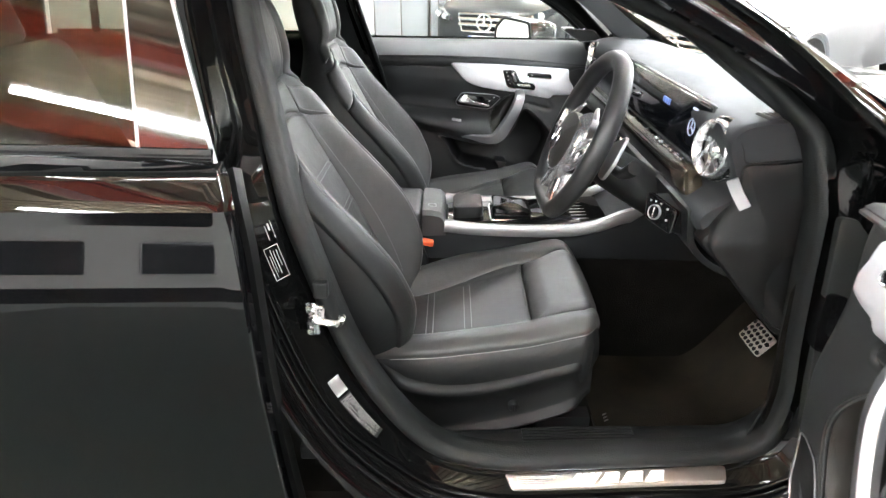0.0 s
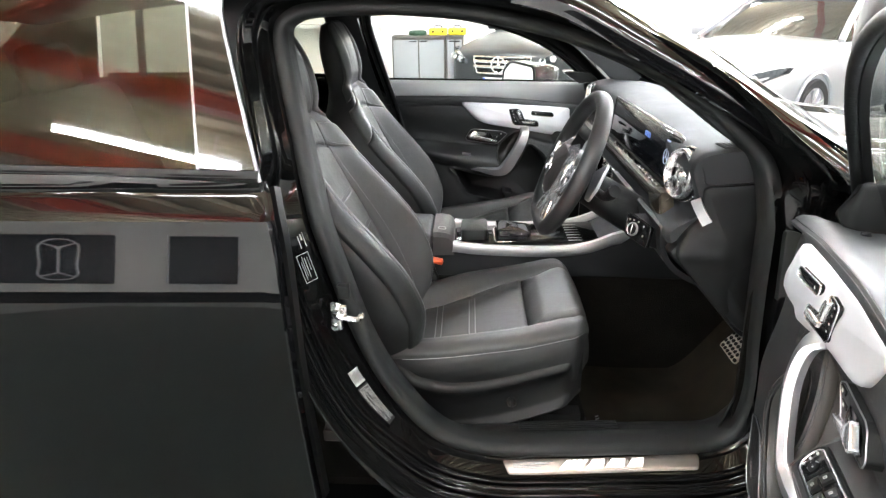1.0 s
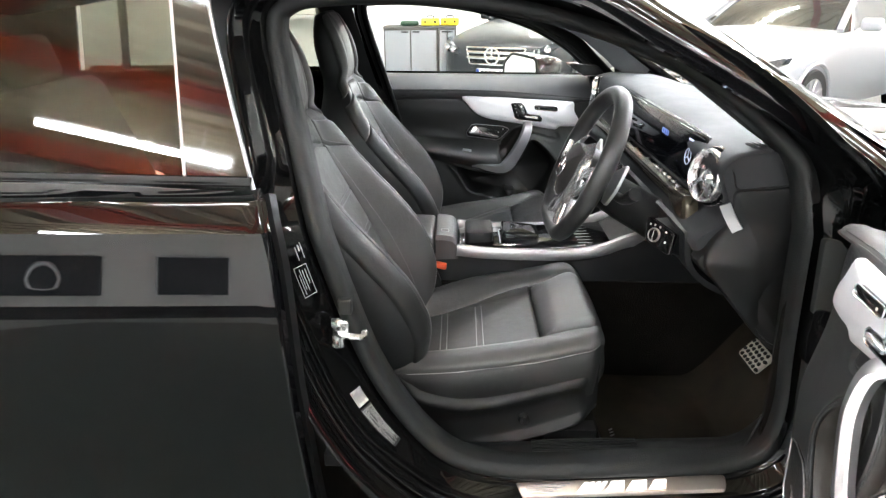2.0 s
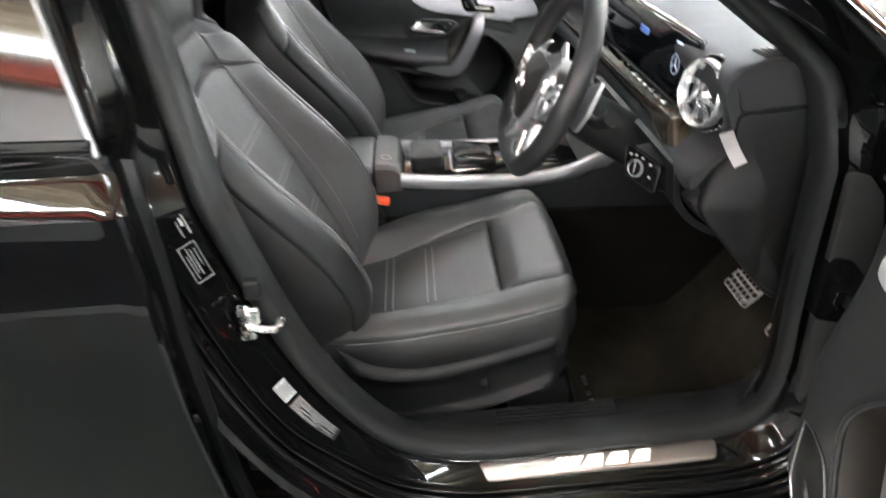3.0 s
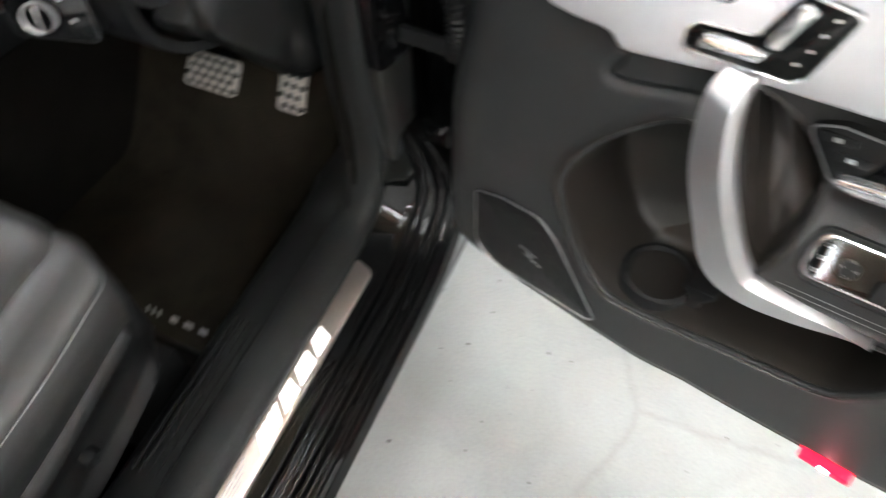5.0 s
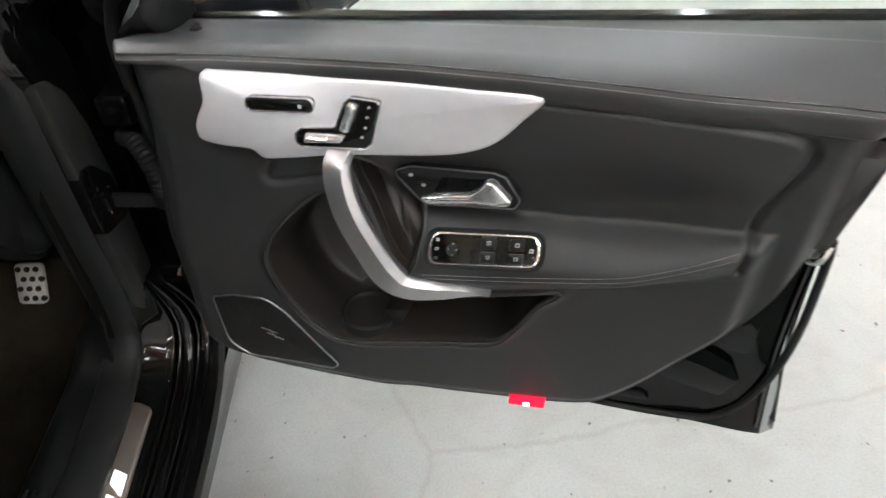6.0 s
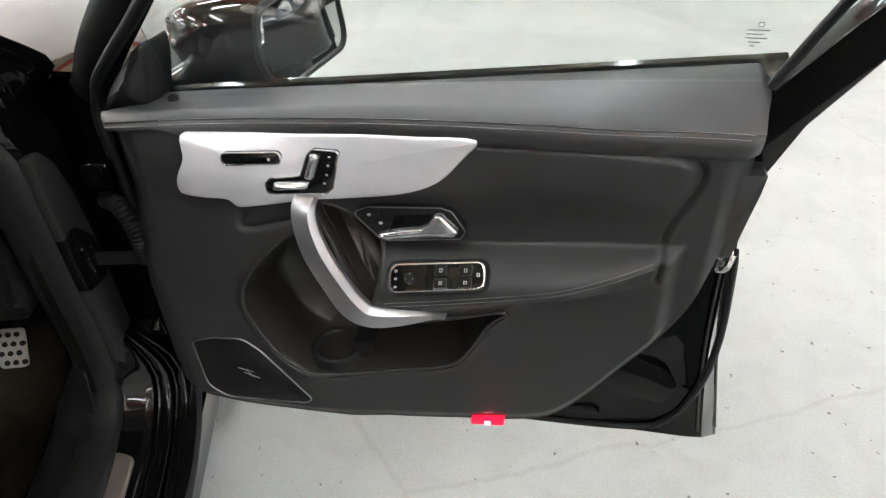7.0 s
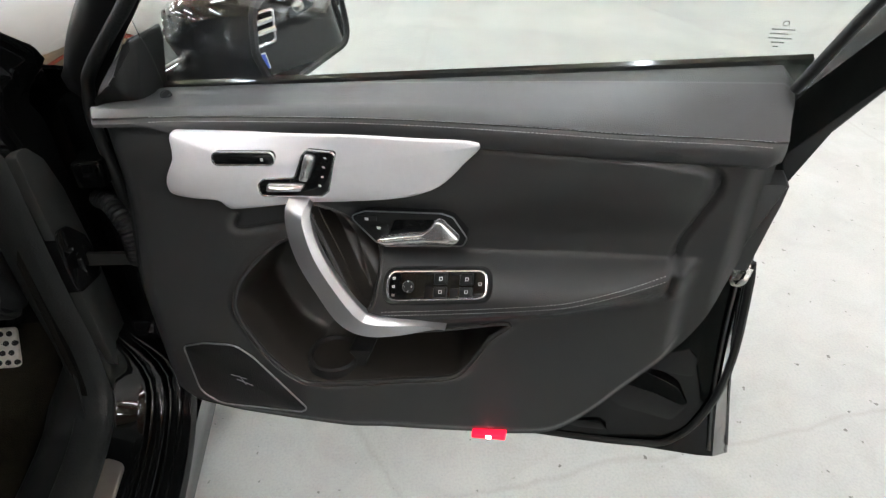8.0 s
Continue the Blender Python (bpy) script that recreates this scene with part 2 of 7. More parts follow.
def rounded(pts, r, n=4):
    """Closed outline in two dimensions with its corners rounded; r one radius or one for each corner."""
    p = [np.array(q, float) for q in pts]
    m, out = len(p), []
    for i in range(m):
        a, b, c = p[i - 1], p[i], p[(i + 1) % m]
        ri = r[i] if isinstance(r, (list, tuple)) else r
        e, f = (a - b), (c - b)
        le, lf = np.linalg.norm(e), np.linalg.norm(f)
        e, f = e / le, f / lf
        ang = math.acos(max(-1, min(1, float(e @ f))))
        d = min(ri / max(0.05, math.tan(ang / 2)), 0.49 * le, 0.49 * lf)
        s, t = b + e * d, b + f * d
        for k in range(n + 1):
            u = k / n
            out.append((1-u)**2 * s + 2*u*(1-u) * b + u*u * t)
    return out


def inset(outline, d):
    """Moves a closed two-dimensional outline inwards by d."""
    p = [np.array(q, float) for q in outline]
    m = len(p)
    area = sum(p[i][0] * p[(i+1) % m][1] - p[(i+1) % m][0] * p[i][1] for i in range(m))
    sg = 1 if area > 0 else -1
    out = []
    for i in range(m):
        t = p[(i + 1) % m] - p[i - 1]
        t = t / (np.linalg.norm(t) + 1e-9)
        out.append(p[i] + sg * d * np.array((-t[1], t[0])))
    return out


def add_rings(bm, rings, ring_closed=True, cap=True, loop=False):
    vs = [[bm.verts.new(Vector(q)) for q in r] for r in rings]
    n = len(rings[0])
    pairs = list(zip(vs, vs[1:])) + ([(vs[-1], vs[0])] if loop else [])
    for a, b in pairs:
        for i in range(n if ring_closed else n - 1):
            j = (i + 1) % n
            try:
                bm.faces.new((a[i], a[j], b[j], b[i]))
            except ValueError:
                pass
    if cap and ring_closed and not loop:
        bm.faces.new(vs[0][::-1])
        bm.faces.new(vs[-1])
    return bm


def loft(rings, ring_closed=True, cap=True, loop=False):
    return add_rings(bmesh.new(), rings, ring_closed, cap, loop)


def sweep(path, profile, closed=False, up=None, scale=None, bm=None, cap=True):
    """Carries a two-dimensional profile (list of (a, b)) along a path of points."""
    p = [np.array(q, float) for q in path]
    m = len(p)
    rings, nrm = [], None
    for i in range(m):
        a = p[i - 1] if (i or closed) else p[0]
        b = p[(i + 1) % m] if (i < m - 1 or closed) else p[-1]
        t = (b - a) / (np.linalg.norm(b - a) + 1e-12)
        if up is not None:
            nrm = np.array(up, float)
        elif nrm is None:
            nrm = np.array((0, 0, 1.0)) if abs(t[2]) < 0.9 else np.array((1.0, 0, 0))
        nrm = nrm - t * (nrm @ t)
        nrm = nrm / (np.linalg.norm(nrm) + 1e-12)
        bn = np.cross(t, nrm)
        k = scale(i / max(1, m - 1)) if scale else 1.0
        rings.append([p[i] + k * (x * bn + y * nrm) for x, y in profile])
    return add_rings(bm if bm is not None else bmesh.new(), rings, True, cap, closed)


def circle(r, n=8, squash=1.0, turn=0.0):
    return [(r * math.cos(turn + 2*math.pi*i/n), r * squash * math.sin(turn + 2*math.pi*i/n)) for i in range(n)]


def tube(path, r, n=8, closed=False, bm=None, scale=None):
    return sweep(path, circle(r, n), closed, None, scale, bm)


def slab(outline, to, back, front, bev=0.002, bm=None):
    """A plate with bevelled front edge: outline in (u, v), to(u, v, n) gives the world place."""
    bm = bm if bm is not None else bmesh.new()
    rings = [[to(u, v, back) for u, v in outline], [to(u, v, front - bev) for u, v in outline],
             [to(u, v, front - 0.3 * bev) for u, v in inset(outline, 0.3 * bev)], [to(u, v, front) for u, v in inset(outline, bev)]]
    return add_rings(bm, rings)


def dome(outline, to, back, front, crown, edge=0.006, rings=6, bm=None, nfun=None):
    """A cushioned plate over a star-shaped outline: edge rounded, middle raised by crown; nfun(u, v) adds relief."""
    bm = bm if bm is not None else bmesh.new()
    c = np.mean(np.array(outline), axis=0)
    nf = nfun or (lambda u, v: 0.0)
    rr = [[to(u, v, back + nf(u, v)) for u, v in outline], [to(u, v, front - edge + nf(u, v)) for u, v in outline],
          [to(u, v, front - 0.3 * edge + nf(u, v)) for u, v in inset(outline, 0.3 * edge)]]
    base = inset(outline, edge)
    for k in range(rings):
        s = 1 - k / rings * 0.97
        rr.append([to(*(c + (q - c) * s), front + crown * (1 - s * s) + nf(*(c + (q - c) * s))) for q in base])
    return add_rings(bm, rr)


def grid(nu, nv, fn, bm=None):
    """A sheet fn(s, t) over the unit square."""
    rings = [[fn(i / nu, j / nv) for j in range(nv + 1)] for i in range(nu + 1)]
    return add_rings(bm if bm is not None else bmesh.new(), rings, False, False)


def rbox(size, r, at=(0, 0, 0), m=None, seg=3, bm=None):
    """A box with rounded edges, size in metres, centred at 'at', turned by the matrix m."""
    bm = bm if bm is not None else bmesh.new()
    hx, hy, hz = (s / 2 for s in size)
    r = min(r, hx * 0.98, hy * 0.98, hz * 0.98)
    m = m or Matrix.Identity(3)
    m = m.to_3x3()
    rings = []
    prof = [(-hz + r * (1 - math.cos(a)), r * (1 - math.sin(a))) for a in [math.pi/2 * k / seg for k in range(seg + 1)]]
    prof = prof + [(-z, ins) for z, ins in prof[::-1]]
    for z, ins in prof:
        ring = []
        rad = max(1e-4, r - ins * 0.999)
        for cx, cy, a0 in ((1, 1, 0), (-1, 1, 90), (-1, -1, 180), (1, -1, 270)):
            for k in range(seg + 1):
                a = radians(a0 + 90 * k / seg)
                q = Vector((cx * (hx - r) + rad * math.cos(a), cy * (hy - r) + rad * math.sin(a), z))
                ring.append(Vector(at) + m @ q)
        rings.append(ring)
    return add_rings(bm, rings)


def revolve(profile, at, axis, n=24, bm=None, cap=False):
    """Turns (radius, height) pairs about an axis through 'at'."""
    bm = bm if bm is not None else bmesh.new()
    q = Vector(axis).normalized().to_track_quat("Z", "Y").to_matrix()
    rings = [[Vector(at) + q @ Vector((r * math.cos(2*math.pi*i/n), r * math.sin(2*math.pi*i/n), h)) for i in range(n)] for r, h in profile]
    return add_rings(bm, rings, True, cap)


def stitches(path, dash=0.0045, gap=0.0022, r=0.0007, bm=None):
    """A seam of short stitches along a fine path."""
    bm = bm if bm is not None else bmesh.new()
    p = [np.array(q, float) for q in path]
    acc, start = 0.0, None
    cum = [0.0]
    for a, b in zip(p, p[1:]):
        cum.append(cum[-1] + float(np.linalg.norm(b - a)))
    def at(s):
        i = max(0, min(len(p) - 2, int(np.searchsorted(cum, s)) - 1))
        return p[i] + (p[i+1] - p[i]) * ((s - cum[i]) / max(1e-9, cum[i+1] - cum[i]))
    s = 0.0
    while s + dash < cum[-1]:
        tube([at(s), at(s + dash)], r, 4, bm=bm)
        s += dash + gap
    return bm

# ---------------------------------------------------------------- the hall
ROOF_Z = 3.8
AX = np.array((math.cos(radians(26)), -math.sin(radians(26))))
BX = np.array((math.sin(radians(26)), math.cos(radians(26))))


def box_between(a, b, bm=None, r=0.0):
    bm = bm if bm is not None else bmesh.new()
    (x0, y0, z0), (x1, y1, z1) = a, b
    add_rings(bm, [[(x0, y0, z), (x1, y0, z), (x1, y1, z), (x0, y1, z)] for z in (z0, z1)])
    return bm


def wall_run(p, q, z0, z1, thick):
    p, q = np.array(p, float), np.array(q, float)
    d = (q - p) / np.linalg.norm(q - p)
    n = np.array((-d[1], d[0])) * thick
    c = [p, q, q + n, p + n]
    return loft([[(*k, z) for k in c] for z in (z0, z1)])


CORNERS = [(-7.5, -2.65), (10.0, -10.45), (10.0, 13.2), (-0.1, 13.2), (-0.1, 9.6), (-7.5, 9.6)]
bm = loft([[(-8.5, -12, z), (11, -12, z), (11, 14, z), (-8.5, 14, z)] for z in (-0.2, 0.0)])
structure("floor", bm, CONCRETE, "worn pale grey concrete floor with hairline cracks", "floor")
for nm, i in (("wall_south", 0), ("wall_east", 1), ("wall_north", 2), ("wall_recess", 3), ("wall_inner", 4), ("wall_west", 5)):
    structure(nm, wall_run(CORNERS[i], CORNERS[(i + 1) % 6] if nm != "wall_recess" else (-0.1, 9.803), 0.0, ROOF_Z + 0.3, -0.2), WALL, "white painted workshop wall", "wall")

# unseen sheet, added so that the lower rear door reflects a dark floor
mat = thing("reflection_sheet", (-1.3, -1.35, 0.0), "dark grey sheet added on the floor to darken the rear door's reflection", "floor mat")
part("sheet", rbox((2.6, 3.6, 0.012), 0.004, (-1.55, -2.07, 0.007)), REFLECT_DARK, mat)

# corrugated roof sheet: trapezoid ribs that run with AX
bm = bmesh.new()
prof, k = [], -14.0
while k < 17.0:
    prof += [(k, 0.0), (k + 0.10, 0.0), (k + 0.125, 0.035), (k + 0.175, 0.035)]
    k += 0.2
ends = []
for s in (-16.0, 16.0):
    ends.append([(*(np.array((1.0, 0.0)) + AX * s + BX * p), ROOF_Z + h) for p, h in prof])
add_rings(bm, ends, False, False)
structure("ceiling", bm, ROOF_SHEET, "tan corrugated metal roof sheet", "ceiling", solid=0.02, closed=False, sharp=20)


def beam(name, p, q, z, w=0.1, h=0.18):
    p, q = np.array((*p, z)), np.array((*q, z))
    pr = [(-w/2, -h/2), (w/2, -h/2), (w/2, -h/2 + 0.02), (0.012, -h/2 + 0.02), (0.012, h/2 - 0.02), (w/2, h/2 - 0.02), (w/2, h/2), (-w/2, h/2), (-w/2, h/2 - 0.02), (-0.012, h/2 - 0.02), (-0.012, -h/2 + 0.02), (-w/2, -h/2 + 0.02)]
    return structure(name, sweep([p, q], pr, up=(0, 0, 1)), RED_STEEL, "red painted steel roof beam", "beam")


O = np.array((-2.95, -4.05))
for j, off in enumerate((-0.32, 1.05, 3.4, 6.0, 8.6, 11.2)):
    c = O + BX * off
    beam("roof_purlin_%d" % (j + 1), c - AX * 9, c + AX * 14, ROOF_Z - 0.1, 0.09, 0.16)
for j, off in enumerate((-2.6, 1.1, 4.8, 8.5)):
    c = O + AX * off
    beam("roof_rafter_%d" % (j + 1), c - BX * 3, c + BX * 16, ROOF_Z - 0.28, 0.12, 0.2)
beam("eaves_brace_1", O + AX * 1.0 + BX * 0.2, O + AX * 3.2 + BX * 3.6, ROOF_Z - 0.42, 0.08, 0.1)
beam("eaves_brace_2", O - AX * 2.2 + BX * 0.4, O + AX * 0.3 + BX * 3.0, ROOF_Z - 0.42, 0.08, 0.1)


def strip_lamp(c, length=1.5, glow=None):
    z = ROOF_Z - 0.30
    th = thing("strip_light", (c[0], c[1], z), "long white fluorescent strip light hung below the roof", "ceiling light", "strip lights of the hall")
    p, q = np.array((*(c - AX * length/2), z)), np.array((*(c + AX * length/2), z))
    part("housing", sweep([p, q], [(-0.02, 0.045), (0.02, 0.045), (0.015, 0.075), (-0.015, 0.075)], up=(0, 0, 1)), LAMP_CASE, th)
    part("diffuser", sweep([p + np.array((*AX, 0)) * 0.02, q - np.array((*AX, 0)) * 0.02], circle(0.030, 12), up=(0, 0, 1)), glow, th, "glowing white tube")
    for s in (-0.5, 0.5):
        h = np.array((*(c + AX * s), z))
        part("hanger", tube([h + (0, 0, 0.06), h + (0, 0, 0.29)], 0.006, 6), LAMP_CASE, th)


for i in range(-1, 5):
    for j in range(0, 8):
        c = O + AX * (2.9 * i) + BX * (2.35 * j if j else 0.45)
        if -7 < c[0] < 9.5 and c[1] < (9.2 if c[0] < 0.8 else 12.6):
            strip_lamp(c, glow=LAMP_WALL if j == 0 else LAMP_FAR if c[1] > 2.6 else LAMP)


def wall_sign(name, s, z, w, h, emblem=True):
    """A dark panel with a plain round emblem on the south wall, s metres along it."""
    p, q = np.array(CORNERS[0], float), np.array(CORNERS[1], float)
    d = (q - p) / np.linalg.norm(q - p)
    n = np.array((-d[1], d[0]))
    to = lambda u, v, e: Vector((*(p + d * (s + u) + n * (0.03 + e)), z + v))
    th = thing(name, to(0, 0, -0.03), "dark wall panel with a pale round emblem", "wall sign", "signs on the white wall")
    part("panel", slab(rounded([(-w/2, -h/2), (w/2, -h/2), (w/2, h/2), (-w/2, h/2)], 0.02), to, -0.028, 0.0, 0.004), BANNER, th)
    if not emblem:
        part("frame", sweep([to(u, v, 0.002) for u, v in rounded([(-w/2, -h/2), (w/2, -h/2), (w/2, h/2), (-w/2, h/2)], 0.02)], circle(0.01, 6), True), SATIN, th)
        return
    part("emblem", sweep([to(0.3*h * math.cos(a), 0.3*h * math.sin(a), 0.006) for a in [2*math.pi*i/24 for i in range(24)]], circle(0.012, 6), True), SATIN, th, "pale ring")
    bm = bmesh.new()
    for a in (90, 210, 330):
        tube([to(0, 0, 0.006), to(0.3*h * math.cos(radians(a)), 0.3*h * math.sin(radians(a)), 0.006)], 0.012, 6, bm=bm)
    part("emblem_bars", bm, SATIN, th)


for s, w in ((4.35, 0.85), (5.5, 0.6), (7.6, 0.9), (9.4, 0.9)):
    wall_sign("wall_sign", s, 1.02, w, 0.50, s < 5 or s > 8)

# dark gloss strip added in place of dark cars reflected low along the wall
structure("car_row_stand_in", wall_run(CORNERS[0], CORNERS[1], 0.0, 0.48, 0.035), PIANO, "dark glossy strip standing in for dark cars along the white wall", "wall panelling")

# ---------------------------------------------------------------- the black car: body
MID = 0.755          # the car's middle line
car = thing("car", (-0.2, MID, 0.0), "glossy black hatchback with its driver's door wide open", "car")


CREST = 0.993        # the sharp crease below the windows


def flank(z):
    """Outer skin of the right side: how far out it lies at height z."""
    if z > CREST:
        return -0.1225 + 0.60 * (min(z, 1.040) - CREST) + 0.42 * max(0.0, z - 1.06)
    return along([(0.24, -0.072), (0.3, -0.080), (0.4, -0.099), (0.5, -0.118), (0.6, -0.135), (0.70, -0.148), (0.76, -0.1515), (0.80, -0.1515), (0.83, -0.150), (0.86, -0.1465), (0.89, -0.141), (0.92, -0.1345), (0.95, -0.1285), (0.975, -0.1243), (CREST, -0.1225)], z)


def tumble(z):
    return 0.42 * max(0.0, z - 0.95)


def mirror_y(bm):
    b = bm.copy()
    for v in b.verts:
        v.co.y = 2 * MID - v.co.y
    bmesh.ops.reverse_faces(b, faces=b.faces)
    return b


def both(name, bm, mat, parent, label="", **k):
    """The part on the right side and its mirror on the left."""
    b = mirror_y(bm)
    a = part(name, bm, mat, parent, label, **k)
    c = part(name, b, mat, parent, label, **k)
    return a, c


# the loop of the front door opening, on the seal: (x, z)
LOOP = [(-0.469, 1.306), (-0.452, 1.21), (-0.403, 1.02), (-0.357, 0.849), (-0.296, 0.666), (-0.215, 0.526), (-0.128, 0.442), (-0.013, 0.412), (0.12, 0.414), (0.264, 0.421), (0.43, 0.43),
        (0.513, 0.468), (0.537, 0.568), (0.529, 0.70), (0.524, 0.82), (0.520, 0.95), (0.510, 1.05), (0.461, 1.114), (0.331, 1.217), (0.165, 1.291), (-0.026, 1.34), (-0.23, 1.36), (-0.39, 1.357), (-0.448, 1.342)]
LOOP = spline(LOOP, 5, True)
_out = inset(LOOP, -1.0)
NRM = [(o - p) / np.linalg.norm(o - p) for o, p in zip(_out, LOOP)]
# smooth the outward directions
for _ in range(6):
    NRM = [(NRM[i - 1] + 2 * NRM[i] + NRM[(i + 1) % len(NRM)]) for i in range(len(NRM))]
    NRM = [n / np.linalg.norm(n) for n in NRM]


def jamb_d(d, p, n):
    """The steps lie further apart on the centre pillar and closer on the windscreen pillar."""
    if d <= 0.02:
        return d
    wide = along([(0.0, 0.0), (0.028, 0.026), (0.040, 0.062), (0.0655, 0.080), (0.108, 0.108)], d)
    return lerp(d, wide, smooth(0.46, 0.60, p[1]) * smooth(-0.35, -0.7, n[0])) * (1 - 0.57 * smooth(0.99, 1.10, p[1]))


def ring_at(d, dy):
    out = []
    for p, n in zip(LOOP, NRM):
        q = p + n * jamb_d(d, p, n)
        # the hinge pillar is one flat face
        f = smooth(0.55, 0.8, n[0]) * smooth(0.47, 0.58, p[1]) * smooth(1.05, 0.97, p[1])
        # the steps die out towards the windscreen pillar
        plain = along([(0.0425, -0.0375), (0.0845, -0.104)], d) if 0.0425 < d < 0.0845 else dy
        dy1 = lerp(dy, plain, smooth(0.95, 1.05, p[1]))
        flat = along([(-0.006, 0.05), (0.012, 0.012), (0.028, -0.004), (0.06, -0.009), (0.108, -0.016)], d)
        out.append(Vector((q[0], tumble(q[1]) + lerp(dy1, flat if d > 0.0 else dy, f), q[1])))
    return out


def ring_band(secs):
    return loft([ring_at(d, dy) for d, dy in secs], True, False)


# painted frame round the opening, stepped like a pressed sill
JAMB = [(-0.006, 0.05), (0.004, 0.03), (0.012, 0.012), (0.020, 0.006), (0.0255, 0.0), (0.028, -0.004), (0.040, -0.034), (0.0425, -0.0375)]
d, y = 0.0425, -0.0375
for tread, riser in ((0.010, 0.006), (0.006, 0.003), (0.015, 0.011), (0.005, 0.004), (0.013, 0.010)):
    JAMB += [(d + 0.0008, y - tread + 0.0015), (d + 0.0016, y - tread), (d + 0.0008 + riser, y - tread - 0.0028), (d + 0.0016 + riser, y - tread - 0.0035)]
    d, y = d + 0.0016 + riser, y - tread - 0.0035
JAMB += [(0.092, -0.112), (0.108, -0.117)]
jamb_r, jamb_l = both("door_frame", ring_band(JAMB), PAINT_JAMB, car, "glossy black painted door frame with stepped sill", solid=0.003, closed=False, sharp=50)
# the rubber seal, a soft double lip
SEAL = [(0.012, 0.022), (0.016, 0.010), (0.012, -0.003), (0.003, -0.010), (-0.008, -0.009), (-0.016, -0.002), (-0.0195, 0.010), (-0.019, 0.026), (-0.022, 0.045), (-0.016, 0.05), (0.0, 0.04)]
both("door_seal", loft([ring_at(d, dy) for d, dy in SEAL], True, False, True), RUBBER, car, "soft black rubber door seal", sharp=70)


def side_panel(x0, x1, z0, z1, nu=24, nv=40):
    """A stretch of the flank between two shut lines; x0, x1, z0, z1 may be functions."""
    f = lambda q: q if callable(q) else (lambda _: q)
    fx0, fx1, fz0, fz1 = f(x0), f(x1), f(z0), f(z1)
    def fn(s, t):
        s = 0.5 - 0.5 * math.cos(math.pi * s)
        xm = lerp(fx0(0.7), fx1(0.7), s)
        z = lerp(fz0(xm), fz1(xm), t)
        if fz1(xm) > CREST + 0.02:
            z = lerp(fz0(xm), CREST, t / 0.8) if t <= 0.8 else lerp(CREST, fz1(xm), (t - 0.8) / 0.2)
        x = lerp(fx0(z), fx1(z), s)
        e = min(s * abs(fx1(z) - fx0(z)), (1 - s) * abs(fx1(z) - fx0(z)))
        roll = 0.010 * (1 - smooth(0, 0.012, e)) if e < 0.012 else 0.0
        return Vector((x, flank(z) + roll + taper(x), z))
    return grid(nu, nv, fn)


def taper(x):
    """The plan of the body narrows towards nose and tail."""
    return 0.10 * smooth(0.9, 2.1, x) ** 1.3 + 0.16 * smooth(-1.1, -2.3, x)


def rear_edge(z):
    return along([(0.3, -0.402), (0.41, -0.405), (0.69, -0.412), (0.875, -0.419), (1.0, -0.436), (1.06, -0.452), (1.2, -0.492), (1.34, -0.53)], z)


def arch(x, cx, r, z0):
    d = r * r - (x - cx) ** 2
    return max(z0, 0.32 + math.sqrt(d)) if d > 0 else z0


belt = lambda x: 1.055 + 0.02 * smooth(0.0, -1.2, x) - 0.055 * smooth(-0.3, 0.7, x)
XR, XF, RW = -1.60, 1.13, 0.375    # axles and arch radius
right_rear_door, left_rear_door = both("rear_door", side_panel(lambda z: -1.18 - 0.1 * smooth(0.7, 1.05, z), rear_edge, lambda x: max(0.30, arch(x, XR, RW + 0.03, 0.30)), belt, 40, 60), PAINT, car, "closed glossy black rear door", solid=0.02, closed=False, flip=False, sharp=16)
both("rear_quarter_panel", side_panel(-2.25, lambda z: -1.188 - 0.1 * smooth(0.7, 1.05, z), lambda x: arch(x, XR, RW, 0.30), belt, 60, 40), PAINT, car, "", solid=0.02, closed=False, sharp=16)
both("front_wing", side_panel(0.648, 1.95, lambda x: arch(x, XF, RW, 0.30), lambda x: along([(0.62, 1.0), (0.9, 0.985), (1.3, 0.93), (1.7, 0.84), (1.95, 0.74)], x), 60, 40), PAINT, car, "", solid=0.02, closed=False)
both("side_skirt", side_panel(-1.21, 0.76, 0.20, 0.318, 20, 8), PAINT, car, "", solid=0.02, closed=False)

# rear side windows with their bright dividing rail and gloss pillar cover
def side_glass(x0, x1, z1, inn=0.012):
    def fn(s, t):
        za = belt(lerp(x0(1.06), x1(1.06), s)) + 0.004
        z = lerp(za, z1, t)
        return Vector((lerp(x0(z), x1(z), s), flank(z) + inn, z))
    return grid(16, 10, fn)


post = lambda z: -0.572 - 0.10 * (z - 1.06)
rear_r, rear_l = both("rear_side_window", side_glass(lambda z: -1.64 + 0.35 * (z - 1.06), lambda z: post(z) + 0.006, 1.385), TINT, car, "dark tinted privacy glass", solid=0.004, closed=False)
qr, ql = both("pillar_cover", side_glass(lambda z: post(z) - 0.002, lambda z: rear_edge(z) - 0.010, 1.385, 0.008), PILLAR_GLOSS, car, "gloss black pillar cover", solid=0.006, closed=False)
for w in (rear_r, rear_l):
    w.visible_shadow = False
both("window_rail", sweep([Vector((post(z), flank(z) + 0.003, z)) for z in np.linspace(1.06, 1.385, 8)], circle(0.0036, 8, 0.9)), SATIN_DARK, car, "grey window divider")
both("door_edge_trim", sweep([Vector((rear_edge(z) - 0.006, flank(z) - 0.002, z)) for z in np.linspace(1.055, 1.385, 10)], circle(0.0052, 8, 0.7)), SATIN_DARK, car, "satin grey edge trim")
